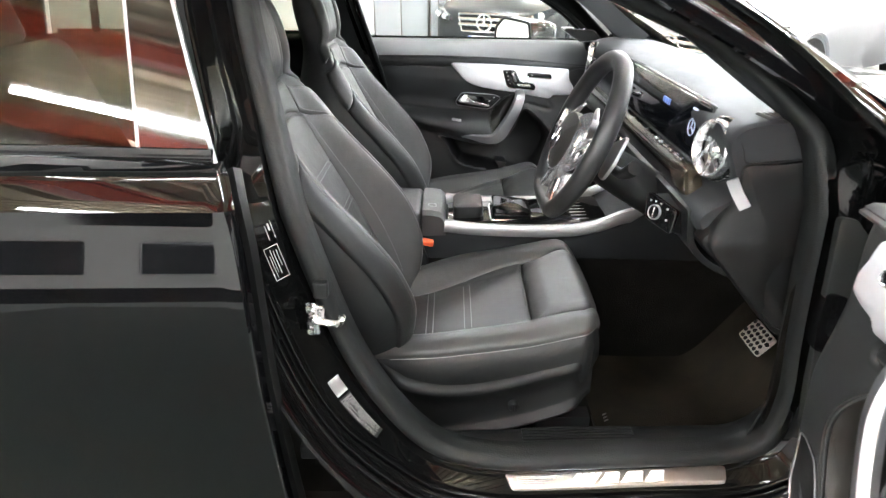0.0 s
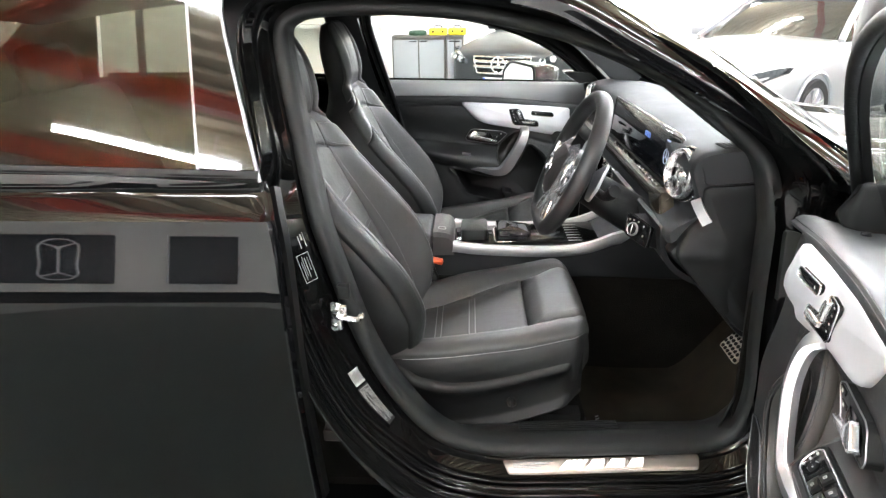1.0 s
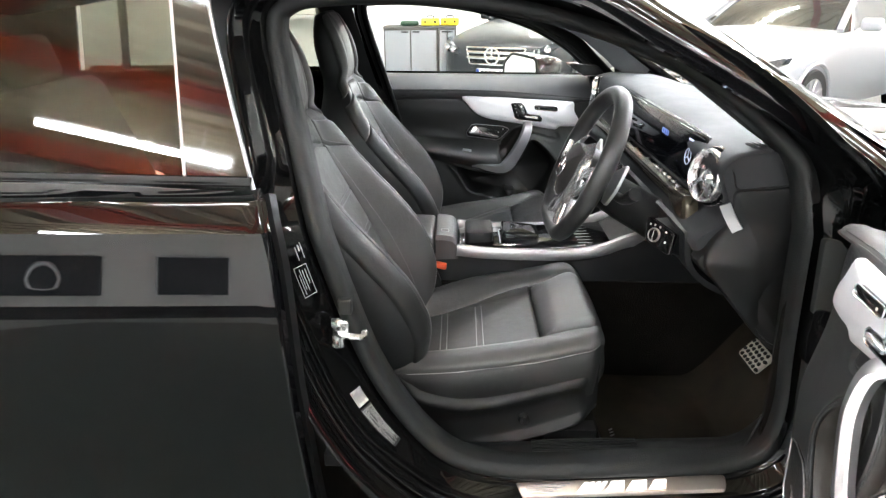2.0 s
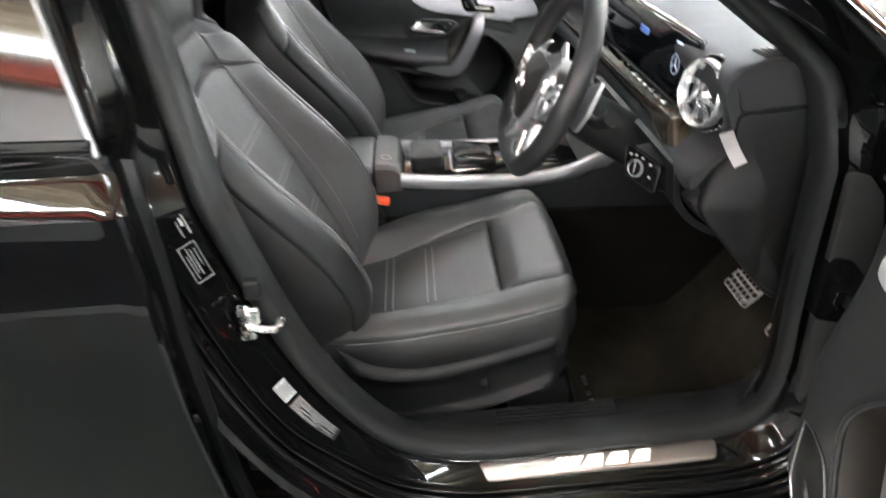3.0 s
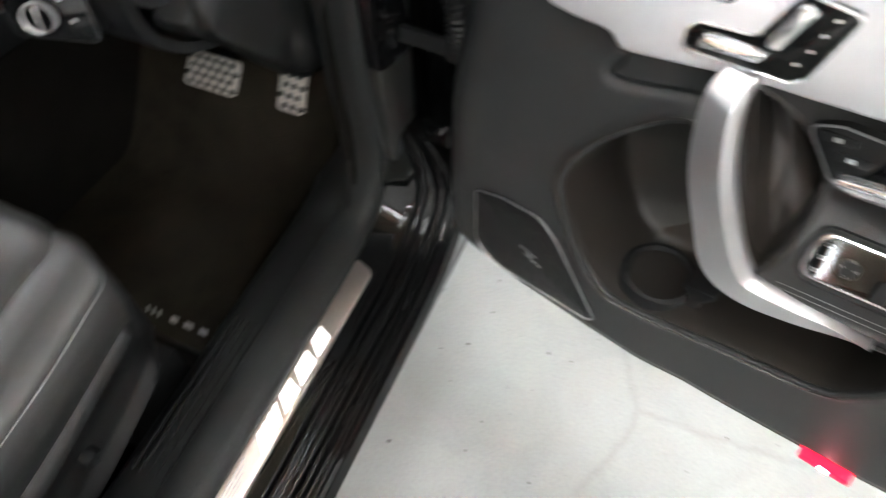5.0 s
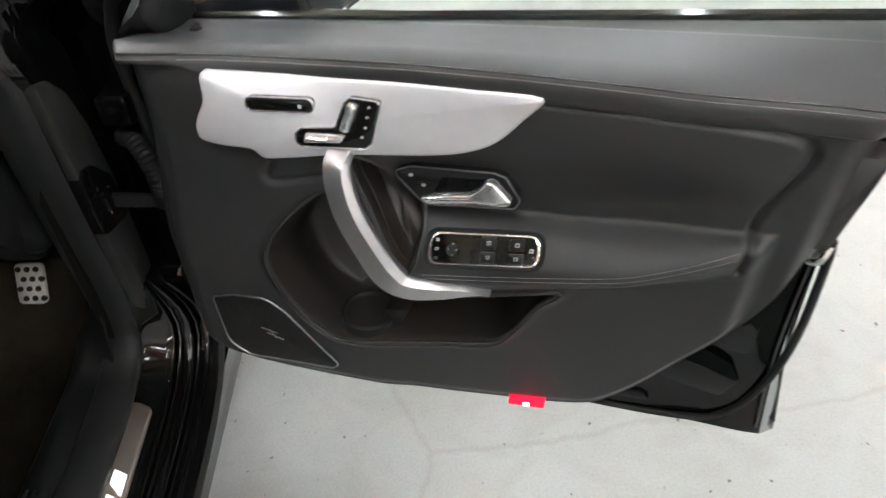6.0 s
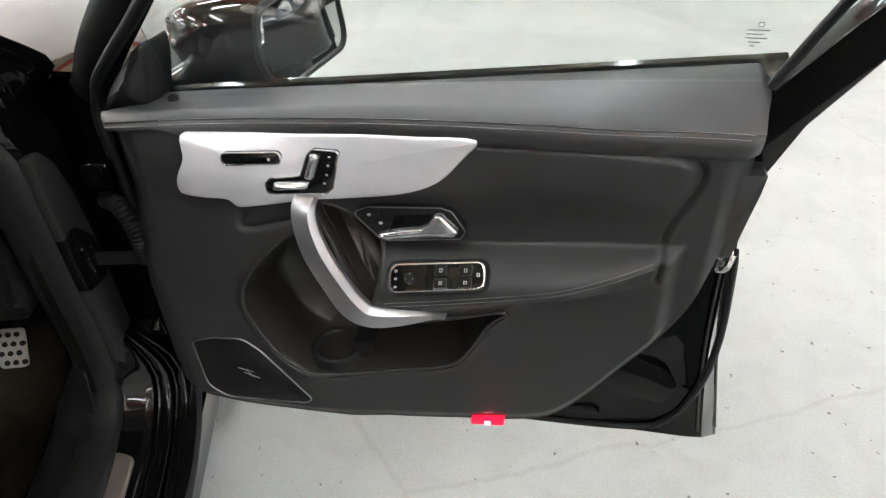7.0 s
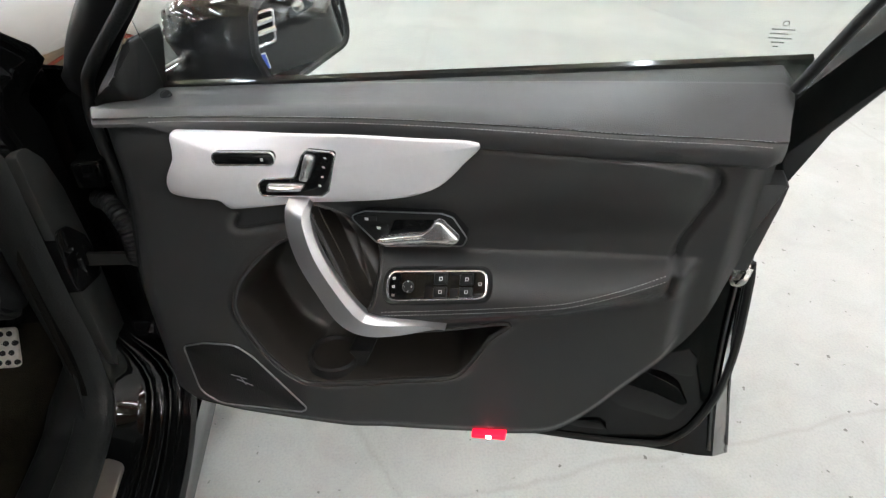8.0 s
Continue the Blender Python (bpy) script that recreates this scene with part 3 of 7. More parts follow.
both("belt_moulding", sweep([Vector((x, flank(1.06) - 0.004, belt(x) + 0.006)) for x in np.linspace(-1.62, -0.46, 26)], [(-0.007, -0.016), (0.003, -0.016), (0.006, 0.0), (0.002, 0.014), (-0.006, 0.014)], up=(0, 0, 1)), PIANO, car, "gloss black belt moulding")

both("quarter_rail", sweep([Vector((-1.47 + 0.30 * (z - 1.06), flank(z) + 0.004, z)) for z in np.linspace(1.07, 1.385, 8)], [(-0.014, -0.006), (0.014, -0.006), (0.014, 0.006), (-0.014, 0.006)], up=(0, 1, 0)), FRAME_BLACK, car, "black quarter window bar")
# roof, roof lining, pillars behind
def roof_fn(s, t, drop=0.0):
    x = lerp(0.16, -1.75, s)
    y = lerp(0.05, 2 * MID - 0.05, t)
    k = 1 - ((y - MID) / (MID - 0.05)) ** 2
    ze = along([(-1.75, 1.34), (-1.3, 1.40), (-0.8, 1.435), (-0.3, 1.438), (0.0, 1.418), (0.16, 1.386)], x)
    return Vector((x + 0.05 * k * smooth(0.3, 0.0, s), y, ze + 0.045 * k - drop))


part("roof", grid(30, 24, roof_fn), PAINT, car, "", solid=0.012, closed=False, flip=True)
part("roof_lining", grid(20, 16, lambda s, t: roof_fn(s, 0.04 + 0.92 * t, 0.045)), LINING, car, "black cloth roof lining", solid=0.01, closed=False)
both("rear_pillar", grid(14, 10, lambda s, t: Vector((lerp(lerp(-1.66, -1.55, t), lerp(-2.15, -1.75, t), s), flank(lerp(1.06, 1.37, t)) + taper(lerp(-1.2, -2.0, s)) * (1 - 0.6 * t), lerp(1.06, 1.37, t)))), PAINT, car, "", solid=0.02, closed=False)
# painted windscreen pillars
def pillar_skin(s, t):
    x = lerp(0.02, 0.76, s)
    ze = along([(-0.1, 1.430), (0.10, 1.394), (0.25, 1.318), (0.42, 1.225), (0.60, 1.112), (0.76, 1.008)], x)
    lower, bulge = 0.052 * t, 0.012 * math.sin(math.pi * min(1.0, t * 1.05))
    return Vector((x - 0.028 * t, lerp(0.046, 0.012, t) - bulge, ze - lower + 0.004 * math.sin(math.pi * t)))


both("windscreen_pillar", grid(30, 8, pillar_skin), PAINT, car, "glossy black windscreen pillar", solid=0.02, closed=False)
# windscreen, bonnet, nose, tail
def screen_fn(s, t):
    y = lerp(0.03, 2 * MID - 0.03, t)
    k = 1 - ((y - MID) / MID) ** 2
    return Vector((lerp(0.785 + 0.12 * k, 0.115 + 0.10 * k, s), y + 0.05 * s * (1 if y < MID else -1) * (1 - k), lerp(1.0 + 0.03 * k, 1.392 + 0.048 * k, s)))


ws = part("windscreen", grid(14, 20, screen_fn), GLASS, car, "clear windscreen", solid=0.005, closed=False)
ws.visible_shadow = False


def bonnet_fn(s, t):
    y = lerp(-0.02, 2 * MID + 0.02, t)
    k = 1 - ((y - MID) / (MID + 0.1)) ** 2
    x = lerp(0.70, 1.98, s) + 0.15 * k * (s - 0.1)
    z = along([(0.0, 1.0), (0.35, 0.965), (0.7, 0.90), (0.9, 0.83), (1.0, 0.77)], s) + 0.05 * k - 0.012 * math.exp(-((abs(y - MID) - 0.45) / 0.05) ** 2)
    lim = -0.02 + taper(x)
    yy = lerp(lim + 0.02, 2 * MID - lim - 0.02, t)
    return Vector((x, yy, z))


part("bonnet", grid(30, 30, bonnet_fn), PAINT, car, "", solid=0.01, closed=False)
both("wing_top", grid(30, 6, lambda s, t: Vector((lerp(0.66, 1.95, s), lerp(flank(0.95) + taper(lerp(0.66, 1.95, s)), 0.0 + taper(lerp(0.66, 1.95, s)), t), along([(0.62, 1.0), (0.9, 0.985), (1.3, 0.93), (1.7, 0.84), (1.95, 0.74)], lerp(0.66, 1.95, s)) + 0.02 * math.sin(t * 1.5) + 0.0))), PAINT, car, "", solid=0.006, closed=False)
part("front_bumper", grid(10, 30, lambda s, t: Vector((1.93 + 0.26 * (1 - ((t - 0.5) * 2) ** 2) ** 0.5 * (1 - 0.25 * (s - 0.5) ** 2), lerp(0.01, 2 * MID - 0.01, t), lerp(0.2, 0.76, s)))), PAINT, car, "", solid=0.02, closed=False)
part("rear_bumper", grid(10, 30, lambda s, t: Vector((-2.2 - 0.16 * (1 - ((t - 0.5) * 2) ** 2) ** 0.5 * (1 - 0.3 * (s - 0.4) ** 2), lerp(0.06, 2 * MID - 0.06, t), lerp(0.24, 0.7, s)))), PAINT, car, "", solid=0.02, closed=False)
part("tailgate", grid(14, 24, lambda s, t: Vector((lerp(-2.3, -2.12, s), lerp(0.06, 2 * MID - 0.06, t), lerp(0.69, 1.07, s)))), PAINT, car, "", solid=0.02, closed=False)
rg = part("rear_window", grid(10, 20, lambda s, t: Vector((lerp(-2.12, -1.72, s), lerp(0.08, 2 * MID - 0.08, t), lerp(1.07, 1.36, s)))), TINT, car, "dark tinted privacy glass", solid=0.004, closed=False)
rg.visible_shadow = False
part("underbody", box_between((-2.1, 0.0, 0.17), (1.9, 2 * MID, 0.20)), HARD, car)
part("bulkhead", grid(8, 8, lambda s, t: Vector((0.80 + 0.08 * t, lerp(0.02, 2 * MID - 0.02, s), lerp(0.2, 1.0, t)))), CARPET, car, "", solid=0.02, closed=False)


def wheel(cx, side):
    y = (-0.115 if side < 0 else 2 * MID + 0.115)
    ax = (0, side, 0)
    tyre = part("wheel", revolve([(0.215, -0.19), (0.29, -0.2), (0.312, -0.18), (0.318, -0.1), (0.312, -0.02), (0.29, 0.0), (0.225, -0.01), (0.215, -0.02), (0.215, -0.19)], (cx, y, 0.32), ax, 40), TYRE, car, "black tyre on an alloy rim")
    part("rim", revolve([(0.215, -0.17), (0.205, -0.17), (0.205, -0.02), (0.222, -0.006), (0.226, -0.012), (0.215, -0.02)], (cx, y, 0.32), ax, 40), SATIN_DARK, tyre)
    bm = bmesh.new()
    q = Vector(ax).to_track_quat("Z", "Y").to_matrix()
    for i in range(5):
        a = 2 * math.pi * i / 5
        p0, p1 = q @ Vector((0.03 * math.cos(a), 0.03 * math.sin(a), -0.03)), q @ Vector((0.21 * math.cos(a), 0.21 * math.sin(a), -0.012))
        sweep([Vector((cx, y, 0.32)) + p0, Vector((cx, y, 0.32)) + p1], [(-0.02, -0.012), (0.02, -0.012), (0.014, 0.012), (-0.014, 0.012)], up=ax, bm=bm)
    part("spokes", bm, SATIN_DARK, tyre)
    part("hub_cap", revolve([(0.0005, -0.012), (0.03, -0.014), (0.036, -0.03)], (cx, y, 0.32), ax, 20), SATIN_DARK, tyre)


for cx in (XR, XF):
    for sd in (-1, 1):
        wheel(cx, sd)
# rubber gap strip and buffer on the rear door's front edge
part("door_edge_flange", sweep([Vector((rear_edge(z) + 0.004, flank(z) + 0.03, z)) for z in np.linspace(0.34, 1.04, 20)], [(-0.012, -0.012), (0.006, -0.016), (0.012, 0.0), (0.006, 0.016), (-0.012, 0.014)], up=(0, -1, 0)), FRAME_BLACK, car)
part("hinge_block", rbox((0.055, 0.03, 0.028), 0.004, (-0.362, -0.05, 0.492)), HARD, car)

# ---------------------------------------------------------------- the black car: cabin
# floor pan, tunnel, inner sill
part("cabin_floor", grid(30, 10, lambda s, t: Vector((lerp(-1.3, 0.80, s), lerp(0.06, 2 * MID - 0.06, t), 0.262 + 0.26 * smooth(0.56, 0.82, lerp(-1.3, 0.80, s))))), CARPET, car, "black loop carpet", solid=0.02, closed=False)
part("tunnel", loft([[(x, MID - 0.13, 0.25), (x, MID - 0.115, 0.5), (x, MID + 0.115, 0.5), (x, MID + 0.13, 0.25)] for x in (-1.2, 0.8)]), CARPET, car)


def inner_sill(s, t):
    """Ribbed plastic tread between the seal and the carpet."""
    x = lerp(-0.30, 0.53, s)
    y, z = [(0.028, 0.425), (0.05, 0.432), (0.085, 0.427), (0.112, 0.415), (0.13, 0.39), (0.138, 0.33), (0.142, 0.27)][min(6, int(round(t * 6)))]
    up = 0.016 * (x / 0.45) + 0.22 * smooth(-0.12, -0.36, x) * (1 - t) + 0.25 * smooth(0.46, 0.56, x) * (1 - t) ** 3
    return Vector((x, y, z - 0.012 + up))


both("sill_tread", grid(36, 6, inner_sill), HARD, car, "ribbed dark plastic sill tread", solid=0.004, closed=False, sharp=60)
bm = bmesh.new()
for k in range(5):
    yy = 0.055 + 0.011 * k
    sweep([Vector((x, yy, 0.4225 - 0.0010 * k + 0.016 * x / 0.45)) for x in np.linspace(0.04, 0.27, 12)], [(-0.002, -0.001), (0.002, -0.001), (0.0012, 0.003), (-0.0012, 0.003)], up=(0, 0, 1), bm=bm)
part("tread_ribs", bm, HARD, car)
# kick panel ahead of the sill, below the dash end
part("kick_panel", grid(12, 14, lambda s, t: Vector((lerp(0.505, 0.76, s), lerp(0.035, 0.10, smooth(0, 1, s)), lerp(0.40, 0.98, t)))), CARPET, car, "", solid=0.01, closed=False)
# inner trim of the near and far centre pillars
both("pillar_trim", grid(16, 6, lambda s, t: Vector((along([(0.42, -0.19), (0.53, -0.24), (0.67, -0.32), (0.85, -0.38), (1.02, -0.43), (1.3, -0.495), (1.4, -0.51)], lerp(0.40, 1.40, s)) - 0.12 * t - 0.0, tumble(lerp(0.40, 1.40, s)) + 0.045 + 0.012 * math.sin(math.pi * t), lerp(0.40, 1.40, s)))), SOFT, car, "", solid=0.01, closed=False)
both("windscreen_pillar_trim", sweep([Vector((x, tumble(z) + 0.055, z)) for x, z in ((0.55, 1.07), (0.45, 1.14), (0.32, 1.24), (0.16, 1.31), (-0.03, 1.362), (-0.3, 1.385))], [(-0.03, -0.012), (0.03, -0.014), (0.035, 0.02), (-0.03, 0.03)], up=(0, 1, 0)), LINING, car)

# scuff plate on the sill, with plain lit shapes in place of letters
def on_sill(u, v, n):
    """u along the sill, v outwards, n up from the plate."""
    return Vector((u, -0.003 - 0.030 * v, 0.3865 - 0.0125 * v + 0.027 * u / 0.444 + n))


scuff = part("scuff_plate", slab(rounded([(0.0, 0.0), (0.434, 0.0), (0.428, 0.0294), (0.012, 0.0294)], [0.002, 0.008, 0.010, 0.009]), lambda u, v, n: on_sill(u, v / 0.03, n), -0.004, 0.0045, 0.0015), SCUFF, car, "brushed steel scuff plate with lit pale bars")
for k in range(4):
    u = 0.125 + 0.013 * k
    part("lit_bar", slab([(u, 0.82), (u + 0.008, 0.82), (u + 0.026, 0.2), (u + 0.018, 0.2)], on_sill, 0.004, 0.0056, 0.0003), PLATE_GLOW, scuff, "white lit bar")
for a, b in ((0.184, 0.220), (0.226, 0.266), (0.272, 0.306)):
    part("lit_bar", slab(rounded([(a, 0.82), (b, 0.82), (b + 0.006, 0.2), (a + 0.016, 0.2)], 0.002), on_sill, 0.004, 0.0056, 0.0003), PLATE_GLOW, scuff, "white lit bar")
bm = bmesh.new()
for k in range(5):
    slab([(0.022, 0.22 + 0.12 * k), (0.112 - 0.009 * k, 0.22 + 0.12 * k), (0.112 - 0.009 * k, 0.27 + 0.12 * k), (0.022, 0.27 + 0.12 * k)], on_sill, 0.004, 0.0057, 0.0003, bm)
part("plate_ribs", bm, SATIN_DARK, scuff)

# stickers, striker and buffers on the centre pillar jamb
PILLAR = sorted([(p[1], p, n) for p, n in zip(LOOP, NRM) if p[0] < -0.1 and p[1] < 1.25], key=lambda q: q[0])


def on_pillar(w, z, n):
    """w across the painted pillar face from 0 to 1, z the height, n out from it."""
    k = [q[0] for q in PILLAR]
    px, nx, nz = (float(np.interp(z, k, [f(q) for q in PILLAR])) for f in (lambda q: q[1][0], lambda q: q[2][0], lambda q: q[2][1]))
    nn = np.array((nx, nz)) / math.hypot(nx, nz)
    d = lerp(jamb_d(0.0285, np.array((px, z)), nn), jamb_d(0.0395, np.array((px, z)), nn), w)
    q = np.array((px, z)) + nn * d - nn * 0.6 * n
    return Vector((q[0], lerp(-0.005, -0.0325, w) + tumble(q[1]) - 0.8 * n, q[1]))


def strip(w0, w1, z0, z1, bm, n=0.0042):
    k = max(1, int(abs(z1 - z0) / 0.012))
    zs = [lerp(z0, z1, i / k) for i in range(k + 1)]
    rings = [[on_pillar(w0, z, 0.002), on_pillar(w0, z, n), on_pillar(w1, z, n), on_pillar(w1, z, 0.002)] for z in zs]
    return add_rings(bm, rings)


st = part("label_sticker", strip(0.24, 0.80, 0.648, 0.617, bmesh.new()), PRINT, car, "pale square code label")
bm = bmesh.new()
for i in range(7):
    strip(0.25 + 0.08 * i, 0.285 + 0.08 * i, 0.646 - 0.002 * (i % 3), 0.621 + 0.003 * (i % 2), bm, 0.0050)
part("label_print", bm, HARD, st)
st = part("label_sticker", strip(0.22, 0.82, 0.612, 0.527, bmesh.new()), HARD, car, "dark strip label with rows of plain pale bars")
bm = bmesh.new()
rnd = random.Random(5)
for i in range(9):
    z = 0.609
    while z > 0.535:
        q = rnd.uniform(0.0012, 0.0045)
        strip(0.26 + 0.060 * i, 0.282 + 0.060 * i, z, max(0.532, z - q), bm, 0.0050)
        z -= q + rnd.choice((0.0009, 0.0009, 0.0012, 0.0030))
        if rnd.random() < 0.03 and i > 1:
            z -= 0.02
part("label_print", bm, PRINT, st)
bm = bmesh.new()
for w0, w1, z0, z1 in ((0.14, 0.17, 0.945, 0.915), (0.24, 0.31, 0.942, 0.930), (0.40, 0.43, 0.94, 0.915), (0.2, 0.8, 0.905, 0.9042), (0.2, 0.8, 0.848, 0.8472), (0.2, 0.218, 0.905, 0.847), (0.782, 0.8, 0.905, 0.847), (0.32, 0.345, 0.896, 0.868), (0.45, 0.475, 0.896, 0.856), (0.56, 0.58, 0.90, 0.86), (0.65, 0.67, 0.89, 0.852)):
    strip(w0, w1, z0, z1, bm, 0.0042)
part("label_print", bm, PRINT, car, "small outline label in pale print")
S0 = Vector((-0.349, -0.034, 0.762))
bm = rbox((0.022, 0.012, 0.062), 0.005, S0)
rbox((0.03, 0.01, 0.03), 0.004, S0 + Vector((0.006, 0.0, 0.012)), bm=bm)
striker = part("striker", bm, STEEL, car, "bright steel door striker")
part("striker_loop", tube(spline([S0 + Vector((0.004, -0.004, 0.016)), S0 + Vector((0.006, -0.03, 0.016)), S0 + Vector((0.03, -0.034, 0.012)), S0 + Vector((0.05, -0.03, 0.008)), S0 + Vector((0.052, -0.004, 0.006))], 5), 0.0062, 8), STEEL, striker)
bm = bmesh.new()
for dz in (-0.02, 0.026):
    revolve([(0.0005, 0.006), (0.005, 0.006), (0.0065, 0.003), (0.0065, -0.004)], S0 + Vector((-0.004, -0.006, dz)), (0, -1, 0), 10, bm)
part("bolts", bm, STEEL, striker)
part("buffer", rbox((0.026, 0.02, 0.03), 0.004, (-0.335, -0.018, 0.812)), HARD, car)

# hinge pillar: door stay pocket, hinge, cable boot
def pillar_y(u, v):
    return -0.004 - 0.15 * (u - 0.56)


part("pillar_face", slab(rounded([(0.534, 0.945), (0.560, 0.94), (0.585, 0.91), (0.602, 0.85), (0.614, 0.74), (0.617, 0.58), (0.612, 0.47), (0.586, 0.455), (0.555, 0.52), (0.544, 0.7)], 0.012), lambda u, v, n: Vector((u, pillar_y(u, v) - n, v)), -0.01, 0.0105, 0.001), PILLAR_COAT, car, "dull black hinge pillar face")
pk = part("stay_pocket", slab(rounded([(0.541, 0.808), (0.572, 0.800), (0.603, 0.762), (0.613, 0.700), (0.603, 0.682), (0.540, 0.690), (0.536, 0.745)], 0.012), lambda u, v, n: Vector((u, pillar_y(u, v) - n, v)), -0.01, 0.0125, 0.001), PIANO, car, "gloss black stay recess")
part("pocket_rim", sweep([Vector((u, pillar_y(u, v) - 0.0128, v)) for u, v in rounded([(0.543, 0.806), (0.571, 0.798), (0.601, 0.761), (0.611, 0.701), (0.602, 0.684), (0.542, 0.692), (0.538, 0.745)], 0.012)], circle(0.0022, 6), True), PIANO, pk)
bm = bmesh.new()
for dx, dz in ((0.0, 0.03), (0.03, 0.012), (0.012, -0.022)):
    revolve([(0.0005, 0.005), (0.004, 0.005), (0.0052, 0.003), (0.0052, -0.003)], (0.558 + dx, -0.019, 0.736 + dz), (0, -1, 0), 8, bm)
rbox((0.03, 0.012, 0.026), 0.004, (0.568, -0.025, 0.738), bm=bm)
part("stay_bolts", bm, PIANO, pk)
part("door_stay", sweep([Vector((0.570, -0.015, 0.738)), Vector((0.580, -0.06, 0.728)), Vector((0.586, -0.12, 0.720))], [(-0.004, -0.011), (0.004, -0.011), (0.004, 0.011), (-0.004, 0.011)], up=(0, 0, 1)), HARD, car, "dark steel door stay")
bm = bmesh.new()
path = spline([(0.625, -0.055, 0.815), (0.592, -0.085, 0.822), (0.562, -0.110, 0.802), (0.552, -0.117, 0.775), (0.558, -0.113, 0.745), (0.585, -0.105, 0.725)], 32)
sweep(path, circle(0.0145, 14), scale=lambda q: 1 + 0.08 * math.sin(q * 2 * math.pi * 26), bm=bm)
part("cable_boot", bm, HARD, car, "ribbed black rubber cable boot")
for z in (0.56, 0.875):
    bm = rbox((0.05, 0.045, 0.045), 0.006, (0.612, -0.07, z))
    tube([(0.622, -0.095, z - 0.04), (0.622, -0.095, z + 0.04)], 0.011, 10, bm=bm)
    part("door_hinge", bm, PAINT_JAMB, car, "black painted door hinge")

# ---------------------------------------------------------------- front seats
def squeeze(x):
    """Draws the front edge of the cushion back a little."""
    return x - 0.33 * max(0.0, x - 0.17)


def plan(x, v):
    """Half-width of the cushion; its inboard side swells in the middle and draws in at the back."""
    w = 0.252 * (1 - 0.10 * smooth(-0.1, -0.3, x)) * (1 - 0.42 * smooth(0.14, 0.262, x) ** 2)
    return w * (1 + smooth(0.2, 0.9, v) * (0.07 * math.exp(-((x - 0.03) / 0.12) ** 2) - 0.20 * smooth(-0.06, -0.29, x)))


def rise(x):
    """Height of the side bolsters over the seating face."""
    return along([(-0.30, 0.050), (-0.12, 0.046), (0.0, 0.036), (0.10, 0.024), (0.22, 0.012)], x)


def seat_top(x, v):
    """Height of the cushion at x and across at v in -1..1."""
    a = abs(v)
    zc = along([(-0.30, 0.515), (-0.24, 0.522), (-0.1, 0.548), (0.05, 0.585), (0.10, 0.603), (0.18, 0.628), (0.235, 0.622), (0.27, 0.59)], x)
    b = rise(x) * smooth(0.46, 0.74, a)
    groove = -0.024 * math.exp(-((x - 0.074) / 0.0075) ** 2) * (1 - smooth(0.54, 0.64, a))
    edge = -0.05 * (1 - math.sqrt(max(0.0, 1 - max(0.0, (a - 0.80) / 0.20) ** 2.2)))
    return zc + b + groove + edge


def cushion(y0):
    xs = sorted(set([round(v, 4) for v in np.linspace(-0.30, 0.247, 58)] + [0.06, 0.064, 0.068, 0.072, 0.076, 0.08, 0.085, -0.162, -0.158, -0.155, -0.165, -0.072, -0.068, -0.075, -0.065]))
    vs = [math.sin(a) for a in np.linspace(-math.pi/2, math.pi/2, 65)]
    vs = [0.5 * v + 0.5 * t for v, t in zip(vs, np.linspace(-1, 1, 65))]
    rings = []
    inb = 1 if y0 < MID else -1
    for x in xs:
        w = 0.252 * (1 - 0.10 * smooth(-0.1, -0.3, x)) * (1 - 0.42 * smooth(0.14, 0.262, x) ** 2)
        drop = 0.07 * (1 - math.sqrt(max(0, 1 - max(0, (x - 0.190) / 0.060) ** 2)))
        zb = lerp(0.47, 0.505, smooth(-0.2, 0.25, x))
        ring = [Vector((squeeze(x), y0 + inb * plan(x, inb * v) * v * inb, max(zb + 0.012, seat_top(x, v) - drop - 0.0075))) for v in vs]
        ring += [Vector((squeeze(x), y0 + w * 0.972, lerp(seat_top(x, 1) - drop, zb, 0.5))), Vector((squeeze(x), y0 + w * 0.935, zb)), Vector((squeeze(x), y0 - w * 0.935, zb)), Vector((squeeze(x), y0 - w * 0.972, lerp(seat_top(x, 1) - drop, zb, 0.5)))]
        rings.append(ring)
    return loft(rings)


def back_line(s):
    """Front line of the backrest: s metres up along it gives (x, z)."""
    return (-0.225 - 0.445 * s + 0.13 * smooth(0.42, 0.80, s) * (s - 0.3), 0.53 + 0.905 * s)


BACK_W = [(0.0, 0.20), (0.08, 0.235), (0.2, 0.262), (0.38, 0.268), (0.50, 0.25), (0.57, 0.215), (0.62, 0.165), (0.66, 0.14), (0.72, 0.138), (0.80, 0.135), (0.84, 0.12), (0.864, 0.09)]
BACK_T = [(0.0, 0.13), (0.3, 0.135), (0.55, 0.11), (0.65, 0.08), (0.78, 0.075), (0.864, 0.045)]
BACK_BOL = [(0.0, 0.022), (0.04, 0.058), (0.1, 0.094), (0.16, 0.104), (0.22, 0.104), (0.3, 0.088), (0.4, 0.06), (0.5, 0.036), (0.58, 0.02), (0.62, 0.012), (0.70, 0.016), (0.864, 0.0)]


